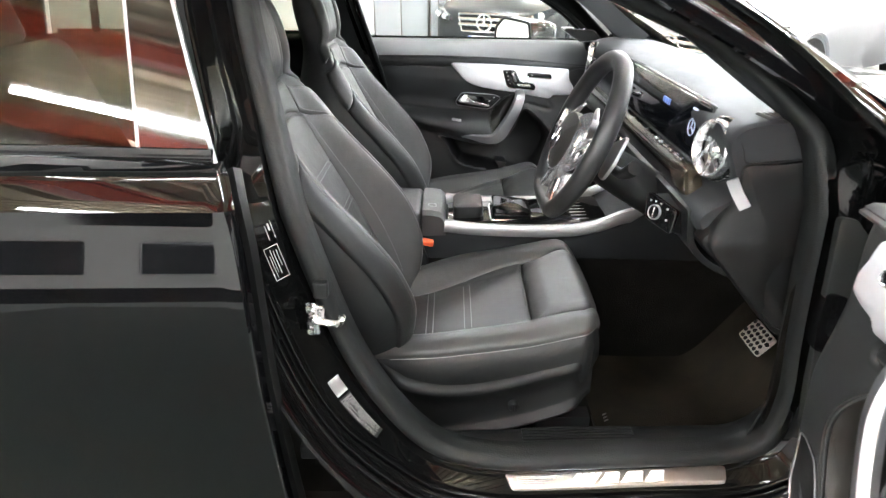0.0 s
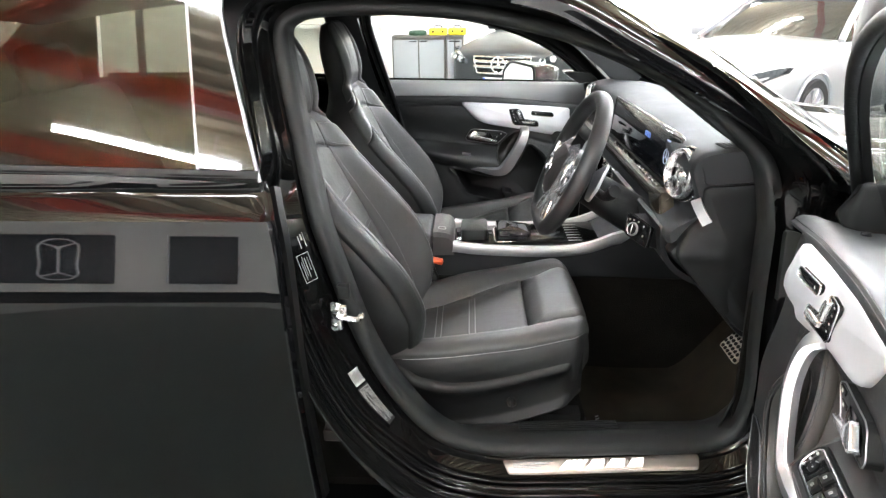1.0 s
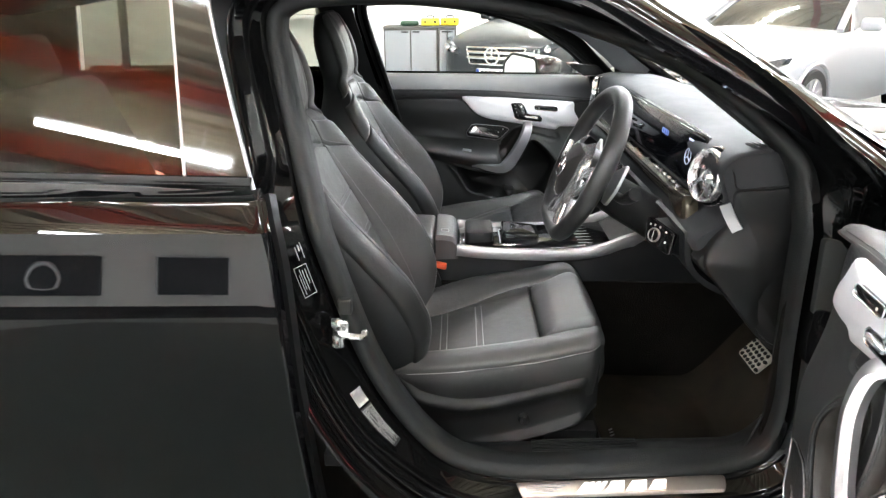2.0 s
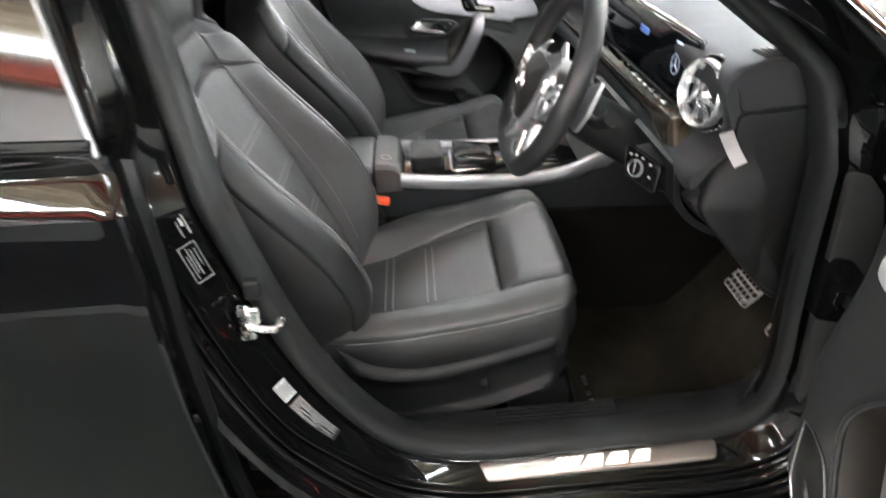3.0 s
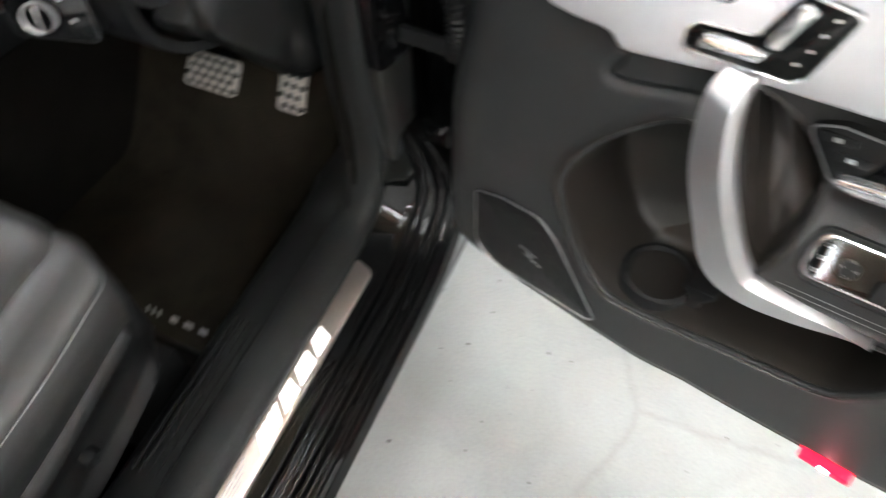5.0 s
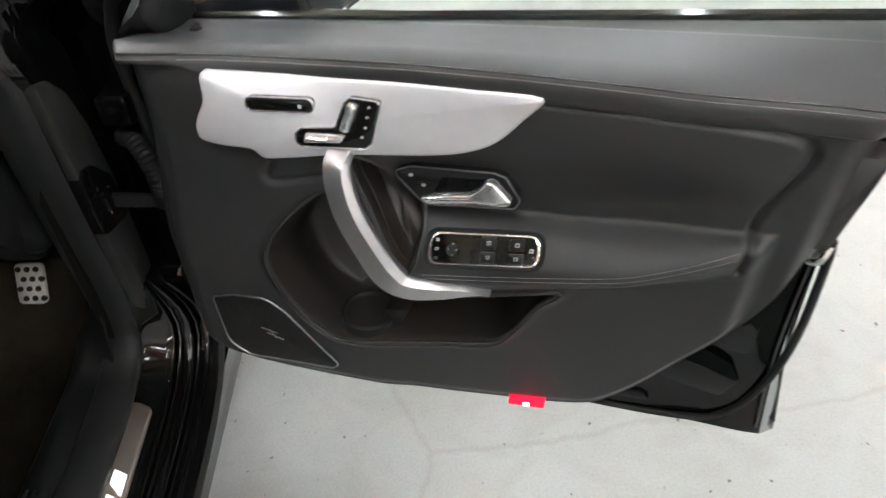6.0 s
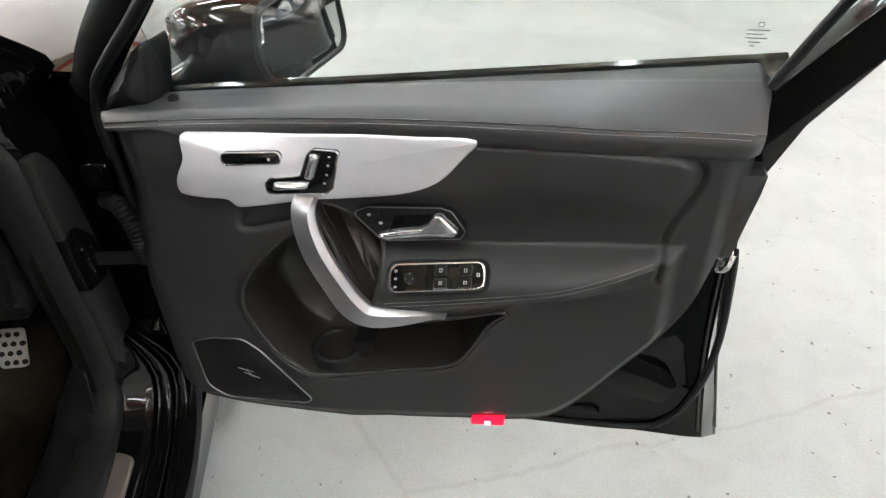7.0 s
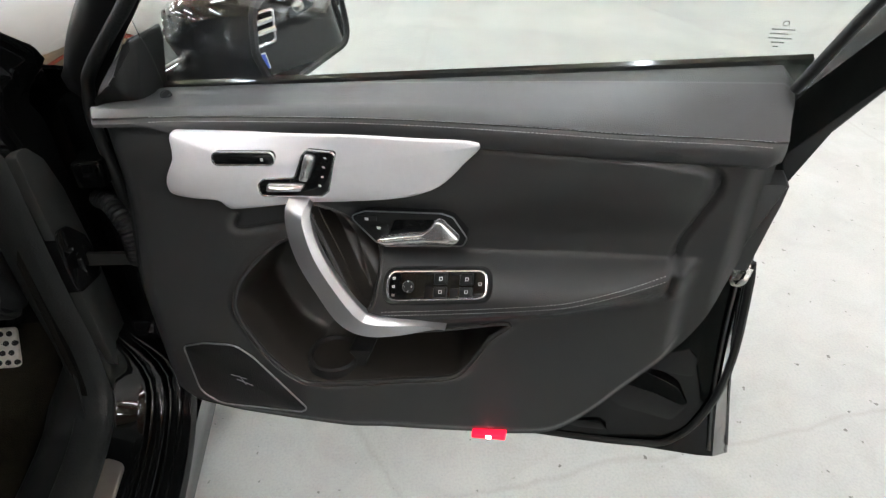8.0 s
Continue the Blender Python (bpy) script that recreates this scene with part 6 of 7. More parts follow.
UREAR = [(0.33, 1.118), (0.45, 1.096), (0.58, 1.076), (0.75, 1.062), (0.9, 1.060), (1.02, 1.072), (1.10, 1.092)]
PRESSINGS = (((0.93, 0.655), (0.955, 0.605), (1.003, 0.600), (1.0, 0.69), (0.985, 0.735)), ((0.86, 0.545), (0.905, 0.512), (0.99, 0.496), (1.006, 0.54), (0.985, 0.575), (0.93, 0.60)), ((0.80, 0.455), (0.84, 0.443), (0.897, 0.447), (0.875, 0.47)))
FRAME = [(0.075, 0.985), (0.13, 1.055), (0.21, 1.135), (0.31, 1.225), (0.455, 1.305), (0.64, 1.36), (0.85, 1.385), (1.03, 1.38), (1.095, 1.345), (1.100, 1.27), (1.089, 1.195)]


def lean(z):
    return 0.004 + 0.44 * max(0.0, z - 1.0)


def bulged(u, n, z):
    """The card swells inwards towards the hinge."""
    d = smooth(0.55, 0.22, u) * smooth(0.0, 0.04, n) * along([(0.4, 0.0), (0.5, 0.012), (0.62, 0.016), (0.78, 0.024), (0.90, 0.036), (0.97, 0.032), (1.02, 0.014), (1.06, 0.0)], z)
    return open_door(u + 0.78 * d, n + d, z + d * along([(0.6, 1.10), (0.92, 0.65)], z))


def build_door(to, full):
    q = 1.0 if full else 0.5
    belt_z = BELT if full else (lambda u: 1.074 + 0.018 * u)
    # shell: outer skin, folded edge and painted inner panel
    rings = []
    for i in range(41):
        s = i / 40
        e = min(s, 1 - s) * 1.1
        zb = 0.355 + 0.022 * s
        zs = np.linspace(zb, 1, 26)
        ring = []
        for k, tt in enumerate(np.linspace(0, 1, 26)):
            z = lerp(zb, belt_z(lerp(0.0, 1.08, s)) - 0.012, tt)
            u = lerp(-0.012, along(UREAR, z), s)
            ring.append(to(u, flank(z) + 0.006 * (1 - smooth(0, 0.02, e)), z))
        inner = []
        for tt in np.linspace(1, 0, 18):
            z = lerp(zb + 0.004, belt_z(lerp(0.0, 1.08, s)) - 0.016, tt)
            ur = along(UREAR, z) - 0.004
            u = lerp(-0.008, ur, s)
            lip = smooth(0.0, 0.035, min(u + 0.008, ur - u, z - zb))
            n = lerp(flank(z) + 0.012, -0.035, smooth(0.1, 1.0, lip))
            n -= 0.012 * math.exp(-((u - 0.96) / 0.035) ** 2 - ((z - 0.56) / 0.06) ** 2) + 0.012 * math.exp(-((u - 0.93) / 0.06) ** 2 - ((z - 0.45) / 0.02) ** 2)
            inner.append(to(u, n, z))
        rings.append(ring + inner)
    door = part("front_door", loft(rings), PAINT_JAMB, car, "driver's door standing wide open, black, with leather and silver trim" if full else "closed passenger door with leather and silver trim", sharp=45)
    card = part("door_card", door_card(to, int(300 * q), int(190 * q)), CARD, door, "moulded black door card with map pocket", solid=0.003, closed=False, flip=full, sharp=75)
    # padded top roll
    rings = []
    for u in np.linspace(0.150, 1.012, 60):
        zb = belt_z(u)
        zs = along([(0.13, 1.0), (0.26, 1.005), (0.4, 1.018), (0.54, 1.029), (0.75, 1.036), (0.9, 1.036), (1.02, 1.034)], u)
        thin = lerp(0.35, 1.0, smooth(0.235, 0.295, u))
        k = smooth(0.150, 0.180, u) * smooth(1.018, 1.006, u)
        f = 0.056 + 0.020 * smooth(0.30, 0.16, u) - 0.016 * smooth(0.8, 1.0, u)
        c = [(-0.048, zb - 0.03), (-0.046, zb + 0.001), (-0.036, zb + 0.004), (-0.02, lerp(zb, zs, 0.12) + 0.003), (0.0, lerp(zb, zs, 0.33) + 0.005), (f - 0.028, lerp(zb, zs, 0.66) + 0.006), (f - 0.010, zs + 0.010), (f - 0.002, zs + 0.003), (f - 0.0035, zs), (f, zs - 0.004), (f + 0.001, zs - 0.012 * thin), (f - 0.001, zs - 0.028 * thin), (f - 0.012, zs - 0.036 * thin), (-0.02, zs - 0.04 * thin)]
        mid = (0.0, zs - 0.01)
        cut = 0.004 * smooth(0.9, 1.0, u)
        rings.append([to(u - cut * min(1.0, max(0.0, (zb - b) / 0.085)), lerp(mid[0], a, 0.55 + 0.45 * k), lerp(mid[1], b, 0.55 + 0.45 * k)) for a, b in c])
    part("top_roll", loft(rings), HIDE_ROLL, door, "padded black hide top roll", sharp=60)
    if full:
        for dz, df in ((0.0026, -0.0014), (-0.0034, 0.0010)):
            pts = []
            for u in np.linspace(0.25, 0.995, 120):
                zs = along([(0.13, 1.0), (0.26, 1.005), (0.4, 1.018), (0.54, 1.029), (0.75, 1.036), (0.9, 1.036), (1.02, 1.034)], u)
                f = 0.056 + 0.020 * smooth(0.30, 0.16, u) - 0.016 * smooth(0.8, 1.0, u)
                pts.append(to(u, f + df, zs + dz))
            part("seam", stitches(pts, 0.0032, 0.0016, 0.00045), THREAD, door)
        for off in (0.003, 0.009):
            pts = [to(u, n_at(u, along(FRONT, u) + off) + 0.0012, along(FRONT, u) + off) for u in np.linspace(0.552, 0.915, 70)]
            part("seam", stitches(pts, 0.0032, 0.0016, 0.00045), THREAD, door)
    # silver trim blade
    flat = lambda a, b, n: to(a, n, b)
    blade = [np.array(p) for p in spline([(0.276, 0.988), (0.273, 0.957), (0.258, 0.929), (0.2555, 0.912), (0.262, 0.902), (0.29, 0.8985), (0.322, 0.898), (0.333, 0.889), (0.345, 0.8865), (0.391, 0.894), (0.444, 0.905), (0.505, 0.914), (0.562, 0.924), (0.600, 0.935), (0.630, 0.952), (0.656, 0.981), (0.676, 1.014), (0.60, 1.013), (0.52, 1.010), (0.443, 1.004), (0.361, 0.998), (0.30, 0.993)], 4, True)]
    def blade_n(u, v):
        return 0.010 * smooth(0.45, 0.26, u) - 0.012 * smooth(0.94, 0.99, v) * 0.3
    part("trim_blade", dome(blade, flat, 0.03, 0.062, 0.006, 0.005, 7, nfun=blade_n), SATIN, door, "satin silver trim blade", sharp=60)
    bn = lambda u, v, lift: to(u, 0.0675 + 0.010 * smooth(0.45, 0.26, u) + lift, v)
    oval = rounded([(0.334, 0.9575), (0.416, 0.9635), (0.418, 0.981), (0.336, 0.975)], 0.009, 6)
    mem = part("memory_switch", slab(oval, bn, -0.004, 0.0025, 0.001), PIANO, door, "gloss black memory switch strip")
    part("switch_rim", sweep([bn(u, v, 0.002) for u, v in oval], circle(0.0013, 5), True), SATIN_CHROME, mem)
    ell = rounded([(0.389, 0.917), (0.476, 0.925), (0.486, 0.934), (0.501, 0.989), (0.464, 0.989), (0.456, 0.981), (0.441, 0.948), (0.397, 0.942), (0.389, 0.934)], [0.008, 0.006, 0.006, 0.005, 0.006, 0.008, 0.01, 0.006, 0.006], 4)
    seat_sw = part("seat_switch", slab(ell, bn, -0.004, 0.0025, 0.001), PIANO, door, "gloss black seat switch panel with chrome seat shape")
    part("switch_rim", sweep([bn(u, v, 0.002) for u, v in ell], circle(0.0013, 5), True), SATIN_CHROME, seat_sw)
    part("seat_slider", dome([np.array(q) for q in rounded([(0.399, 0.926), (0.450, 0.932), (0.456, 0.942), (0.404, 0.9385)], 0.005)], bn, 0.0, 0.010, 0.002, 0.004, 3), SATIN_CHROME, seat_sw, "chrome cushion slider")
    part("seat_slider", dome([np.array(q) for q in rounded([(0.447, 0.947), (0.461, 0.947), (0.476, 0.983), (0.462, 0.985)], 0.005)], bn, 0.0, 0.010, 0.002, 0.004, 3), SATIN_CHROME, seat_sw, "chrome backrest slider")
    bm = bmesh.new()
    for u, v in ((0.487, 0.981), (0.4835, 0.968), (0.480, 0.954), (0.475, 0.941)):
        slab([(u - 0.0016, v - 0.0012), (u + 0.0016, v - 0.0012), (u + 0.0016, v + 0.0012), (u - 0.0016, v + 0.0012)], bn, 0.002, 0.0032, 0.0002, bm)
    slab([(0.399, 0.968), (0.4025, 0.968), (0.4025, 0.972), (0.399, 0.972)], bn, 0.002, 0.0032, 0.0002, bm)
    part("switch_marks", bm, PRINT, door)
    # door release
    hn = lambda u, v, lift: to(u, 0.042 + lift, v)
    rim = rounded([(0.502, 0.886), (0.526, 0.897), (0.628, 0.906), (0.643, 0.902), (0.662, 0.872), (0.656, 0.859), (0.552, 0.844), (0.537, 0.849)], 0.008)
    part("release_bezel", slab(rim, hn, -0.03, 0.008, 0.002), HARD, door, "dark release recess")
    part("release_rim", sweep([hn(u, v, 0.0078) for u, v in rim], circle(0.0011, 5), True), SATIN_DARK, door, "thin grey rim")
    part("release_dish", slab(rounded([(0.565, 0.889), (0.622, 0.896), (0.64, 0.884), (0.648, 0.866), (0.57, 0.852), (0.553, 0.858)], 0.007), hn, 0.0, 0.0092, 0.0008), PIANO, door)
    part("release_lever", dome([np.array(q) for q in rounded([(0.542, 0.861), (0.575, 0.870), (0.602, 0.876), (0.612, 0.884), (0.622, 0.901), (0.632, 0.902), (0.655, 0.878), (0.648, 0.870), (0.615, 0.864), (0.556, 0.852), (0.543, 0.854)], [0.003, 0.01, 0.01, 0.012, 0.008, 0.008, 0.008, 0.006, 0.02, 0.004, 0.003], 3)], hn, 0.010, 0.021, 0.003, 0.003, 3, nfun=lambda u, v: 0.004 * smooth(0.60, 0.64, u)), SATIN_CHROME, door, "satin chrome release lever", sharp=50)
    for cu, cv in ((0.527, 0.8865), (0.543, 0.8745)):
        part("lock_button", slab(rounded([(cu - 0.014, cv + 0.002), (cu + 0.014, cv + 0.006), (cu + 0.014, cv - 0.002), (cu - 0.010, cv - 0.006)], 0.002), hn, 0.006, 0.0105, 0.001), HARD, door)
        part("lock_mark", slab([(cu - 0.002, cv - 0.002), (cu + 0.003, cv - 0.002), (cu + 0.003, cv + 0.002), (cu - 0.002, cv + 0.002)], hn, 0.009, 0.0112, 0.0002), PRINT, door)
    # window switches on the armrest
    def on_arm(a, b, lift):
        """a along the armrest, b across it from the crease to the front edge."""
        t = 0.16 + 0.72 * b
        zc, zf = along(CREASE, a), along(FRONT, a)
        z = lerp(zc, zf, t)
        n = 0.0335 + (0.094 - 0.0335) * (1 - (1 - t) ** 2.3) - 0.004 * math.sin(math.pi * t)
        return to(a + 0.004 * b, n + 0.72 * lift, z + 0.70 * lift)
    if not full:
        part("window_switch", slab(rounded([(0.640, 0.45), (0.672, 0.44), (0.673, 0.60), (0.640, 0.61)], 0.004), on_arm, -0.03, 0.006, 0.001), SATIN_DARK, door, "single window switch")
    if full:
        oa = lambda a, b, lift: on_arm(0.559 + (a - 0.55) * 0.862, b * 0.92 - 0.05, lift)
        wp = part("window_switch_panel", slab([(a, b / 0.055) for a, b in rounded([(0.550, 0.0155), (0.702, 0.011), (0.702, 0.0435), (0.550, 0.047)], 0.0135, 6)], oa, -0.03, 0.006, 0.001), PIANO, door, "gloss black window switch panel")
        part("panel_rim", sweep([oa(a, b / 0.055, 0.006) for a, b in rounded([(0.548, 0.0145), (0.704, 0.010), (0.704, 0.0445), (0.548, 0.048)], 0.0145, 6)], circle(0.0015, 5), True), SATIN_CHROME, wp, "chrome rim")
        part("panel_bed", sweep([oa(a, b / 0.055, 0.003) for a, b in rounded([(0.543, 0.0115), (0.709, 0.007), (0.709, 0.0475), (0.543, 0.051)], 0.0165, 6)], circle(0.0035, 6), True), HARD, wp)
        up = to(0, 0.75, 0.66) - to(0, 0, 0)
        part("mirror_pad", revolve([(0.0005, 0.003), (0.007, 0.003), (0.0082, 0.001), (0.0082, -0.002)], oa(0.582, 0.55, 0.006), up, 16), HARD, wp)
        turn = (to(1, 0, 0.18) - to(0, 0, 0)).to_track_quat("X", "Z").to_matrix()
        for a in (0.626, 0.666):
            part("switch_bay", slab([(a - 0.018, 0.24), (a - 0.004, 0.24), (a - 0.004, 0.84), (a - 0.018, 0.84)], oa, 0.0, 0.0066, 0.0003), FRAME_BLACK, wp)
            for b in (0.37, 0.66):
                part("window_switch", slab(rounded([(a - 0.003, (b - 0.12) * 0.055), (a + 0.018, (b - 0.13) * 0.055), (a + 0.018, (b + 0.12) * 0.055), (a - 0.003, (b + 0.13) * 0.055)], 0.002), lambda p, q, n: oa(p, q / 0.055, n), 0.0, 0.011, 0.002), HARD, wp, "dark window switch")
        bm = bmesh.new()
        for a, b, w, h in ((0.634, 0.37, 0.003, 0.045), (0.634, 0.66, 0.003, 0.045), (0.674, 0.37, 0.003, 0.045), (0.674, 0.66, 0.003, 0.045), (0.694, 0.46, 0.0028, 0.045), (0.558, 0.38, 0.0022, 0.03), (0.558, 0.55, 0.0022, 0.03), (0.558, 0.74, 0.0022, 0.03), (0.582, 0.44, 0.001, 0.02), (0.582, 0.66, 0.001, 0.02), (0.576, 0.55, 0.001, 0.02), (0.588, 0.55, 0.001, 0.02)):
            hi = 0.0118 if 0.6 < a < 0.69 else 0.0072 if a > 0.69 or a < 0.57 else 0.0096
            for da, db, ww, hh in ((-0.7, 0, 0.14, 0.8), (0.7, 0, 0.14, 0.8), (0, -0.7, 0.8, 0.14), (0, 0.7, 0.8, 0.14)):
                x, y = a + da * w, b + db * h
                slab([(x - w * ww, y - h * hh), (x + w * ww, y - h * hh), (x + w * ww, y + h * hh), (x - w * ww, y + h * hh)], oa, 0.005, hi, 0.0001, bm)
        part("switch_marks", bm, PRINT, wp)
    tray, edge = liner(to, POCKET, 0.105, 0.028, 0.004)
    part("map_pocket", tray, TRAY if full else HARD, door, "smooth dark pocket liner", closed=False, solid=0.002, sharp=60, flip=False)
    part("pocket_lip", edge, CARD, door, sharp=80)
    tray, edge = liner(to, SCOOP, 0.045, 0.009, 0.0035)
    part("pull_cup", tray, TRAY, door, "smooth dark pull cup", closed=False, solid=0.002, sharp=60)
    part("cup_lip", edge, CARD, door, sharp=80)
    # grab handle: a bent satin blade, broad at the bend and drawn out to a point
    path = spline([(0.447, 0.921, 0.056, 0.028), (0.440, 0.898, 0.082, 0.035), (0.456, 0.850, 0.100, 0.039), (0.484, 0.797, 0.106, 0.042), (0.509, 0.757, 0.107, 0.046), (0.533, 0.741, 0.104, 0.038), (0.572, 0.742, 0.099, 0.029), (0.610, 0.748, 0.094, 0.018), (0.640, 0.746, 0.089, 0.003)], 6)
    rings = []
    for k, (u, z, n, w) in enumerate(path):
        a, b = path[max(0, k - 1)], path[min(len(path) - 1, k + 1)]
        t = np.array((b[0] - a[0], b[1] - a[1]))
        t = t / np.linalg.norm(t)
        rings.append([to(u - t[1] * p * w, n + h, z + t[0] * p * w) for p, h in ((-0.5, -0.014), (-0.5, -0.003), (-0.47, 0.0), (0.0, 0.0035), (0.30, 0.005), (0.48, -0.003), (0.5, -0.006), (0.44, -0.016), (-0.3, -0.018))])
    part("grab_handle", loft(rings), HANDLE_METAL, door, "satin metal grab handle", sharp=24)
    # pocket inside: cup ring and divider
    part("pocket_ring", revolve([(0.034, 0.0), (0.037, 0.006), (0.042, 0.004), (0.043, -0.012), (0.034, -0.012)], to(0.447, 0.040, 0.609), (0, 0.0, 1), 24), SOFT, door)
    part("pocket_divider", slab(rounded([(0.474, 0.638), (0.520, 0.646), (0.506, 0.622), (0.502, 0.590), (0.486, 0.590), (0.488, 0.620)], 0.006), flat, -0.02, 0.055, 0.004), SOFT, door)
    # loudspeaker
    spk = [np.array(p) for p in rounded([(0.217, 0.630), (0.255, 0.645), (0.308, 0.651), (0.334, 0.630), (0.410, 0.530), (0.398, 0.519), (0.255, 0.507), (0.222, 0.528)], [0.012, 0.02, 0.03, 0.03, 0.008, 0.01, 0.03, 0.03])]
    sp = part("speaker_grille", dome(spk, flat, 0.05, 0.091, 0.004, 0.004, 4), MESHED, door, "fine black speaker grille")
    part("speaker_rim", sweep([to(u, 0.091, v) for u, v in spk], circle(0.0014, 6), True), SATIN_DARK, door, "thin bright rim")
    bm = bmesh.new()
    for a, b in (((0.292, 0.590), (0.318, 0.585)), ((0.300, 0.581), (0.326, 0.572)), ((0.306, 0.590), (0.314, 0.572))):
        tube([to(a[0], 0.0975, a[1]), to(b[0], 0.0975, b[1])], 0.0008, 5, bm=bm)
    part("speaker_mark", bm, SATIN_DARK, door)
    # red courtesy lamp
    lamp = part("courtesy_lamp", slab(rounded([(0.676, 0.500), (0.730, 0.5075), (0.730, 0.517), (0.676, 0.5095)], 0.003), flat, 0.03, 0.0705, 0.002), RED_GLOW if full else AMBER, door, "glowing red courtesy lamp" if full else "")
    if full:
        part("bulb", slab(rounded([(0.699, 0.507), (0.708, 0.508), (0.708, 0.513), (0.699, 0.512)], 0.002), flat, 0.06, 0.073, 0.001), RED_CORE, lamp)
    # added dull strip masks reflections on the folded rear edge; pressings in the painted panel
    if full:
        band_z = lambda s, t: lerp(lerp(0.44, 0.392, t), 0.90, s)
        band = grid(30, 4, lambda s, t: to(along(UREAR, band_z(s, t)) - lerp(0.040, -0.001, t), lerp(-0.0325, flank(band_z(s, t)) + 0.006, smooth(0, 1, t)), band_z(s, t)))
        part("edge_mask", band, FRAME_BLACK, door, "dull black strip added to mask reflections on the folded edge", closed=False, solid=0.002)
        press = lambda a, b, n: to(a, -0.036 + n, b)
        for pts in PRESSINGS:
            part("pressing", slab(rounded(pts, 0.012), press, -0.004, 0.0022, 0.0018), PAINT_JAMB, door)
    # latch
    bm = rbox((0.022, 0.02, 0.034), 0.004, to(1.018, -0.030, 0.815), (to(1, 0, 0) - to(0, 0, 0)).to_track_quat("X", "Z").to_matrix())
    part("latch", bm, STEEL, door, "steel door latch")
    part("latch_hook", tube(spline([to(1.012, -0.022, 0.80), to(1.020, -0.012, 0.81), to(1.026, -0.018, 0.830)], 4), 0.005, 6), STEEL, door)
    # edge seal along the card and down the shut face
    part("edge_seal", tube(spline([to(1.030, -0.03, 0.83), to(1.036, -0.03, 0.79), to(1.046, -0.03, 0.66), to(1.038, -0.032, 0.55), to(1.005, -0.034, 0.462), to(0.94, -0.034, 0.428), to(0.7, -0.034, 0.415), to(0.3, -0.034, 0.41)], 8), 0.006, 8), RUBBER, door)
    # window frame, triangle, glass
    fr = spline(FRAME, 5)
    part("window_frame", sweep([to(u, -0.045 + lean(z), z) for u, z in fr], [(-0.036, -0.014), (0.024, -0.014), (0.028, -0.002), (0.014, 0.012), (-0.018, 0.013), (-0.040, 0.0)], up=to(0, 1, 0.0) - to(0, 0, 0)), FRAME_BLACK, door, "satin black window frame", sharp=50)
    part("frame_seal", sweep([to(u, -0.030 + lean(z), z) for u, z in [p for p in spline([(0.112, 0.55), (0.100, 0.75), (0.090, 0.90), (0.088, 0.965), (0.105, 1.012), (0.145, 1.055), (0.225, 1.125), (0.325, 1.21), (0.46, 1.285), (0.64, 1.338), (0.85, 1.36), (1.01, 1.355), (1.062, 1.325), (1.055, 1.25), (1.029, 1.17), (1.004, 1.086)], 5)]], circle(0.0095, 10), scale=lambda k: 1 - 0.36 * smooth(0.70, 0.86, k), up=to(0, 1, 0.0) - to(0, 0, 0)), RUBBER, door, "rubber frame seal")
    cover = spline([(0.130, 0.990), (0.160, 0.992), (0.200, 0.997), (0.211, 1.03), (0.217, 1.065), (0.217, 1.088), (0.207, 1.087), (0.182, 1.062), (0.157, 1.034), (0.140, 1.012)], 4, True)
    part("corner_cover", dome([np.array(q) for q in cover], lambda a, b, n: to(a, n - 0.05 + lean(b), b), -0.012, 0.060, 0.006, 0.012, 7, nfun=lambda u, v: -0.050 * smooth(0.99, 1.13, v)), HARD, door, "dark corner cover", sharp=85)
    if full:
        pin = part("lock_pin", revolve([(0.0005, 0.0015), (0.005, 0.0015), (0.006, 0.0005), (0.006, -0.006)], to(0.236, -0.004, 1.0120), to(0, 0.35, 1) - to(0, 0, 0), 16), HARD, door, "small round lock pin")
        part("pin_rim", revolve([(0.0062, 0.0010), (0.007, 0.0018), (0.0078, 0.0010), (0.0078, -0.006)], to(0.236, -0.004, 1.0120), to(0, 0.35, 1) - to(0, 0, 0), 20), HARD, pin)
    else:
        tri = rounded([(0.312, 1.134), (0.245, 1.087), (0.170, 1.094), (0.205, 1.128)], 0.008)
        tw = part("tweeter", slab(tri, flat, -0.03, 0.062, 0.003), MESHED, door, "black tweeter grille with a chrome edge")
        part("tweeter_rim", sweep([to(u, 0.061, v) for u, v in tri], circle(0.0022, 6), True), SATIN_CHROME, tw)
    part("frame_post", slab(rounded([(0.985, 0.945), (1.042, 0.945), (1.068, 1.023), (1.095, 1.09), (1.119, 1.149), (1.14, 1.21), (1.09, 1.21), (1.063, 1.166), (1.023, 1.092), (0.99, 1.03)], 0.006), lambda a, b, n: to(a, n - 0.048 + lean(b), b), -0.04, 0.008, 0.004), PAINT_JAMB, door, "gloss black post of the window frame")
    part("post_foot", slab(rounded([(0.975, 0.966), (1.034, 0.968), (1.032, 0.94), (1.026, 0.90), (1.0205, 0.86), (1.018, 0.838), (0.99, 0.838)], 0.004), flat, -0.07, 0.004, 0.004), CARD, door)
    def glass_fn(s, t):
        u0 = 0.20 + 0.025 * t
        u = lerp(u0, 1.055, s)
        top = along([(0.19, 1.11), (0.21, 1.13), (0.31, 1.215), (0.455, 1.295), (0.64, 1.35), (0.85, 1.372), (1.03, 1.365), (1.09, 1.34)], u)
        z = lerp(belt_z(u) - 0.02, top, t)
        return to(u + 0.05 * s * t, -0.055 + lean(z), z)
    g = part("window_glass", grid(24, 14, glass_fn), GLASS, door, "clear door glass", solid=0.004, closed=False)
    g.visible_shadow = False
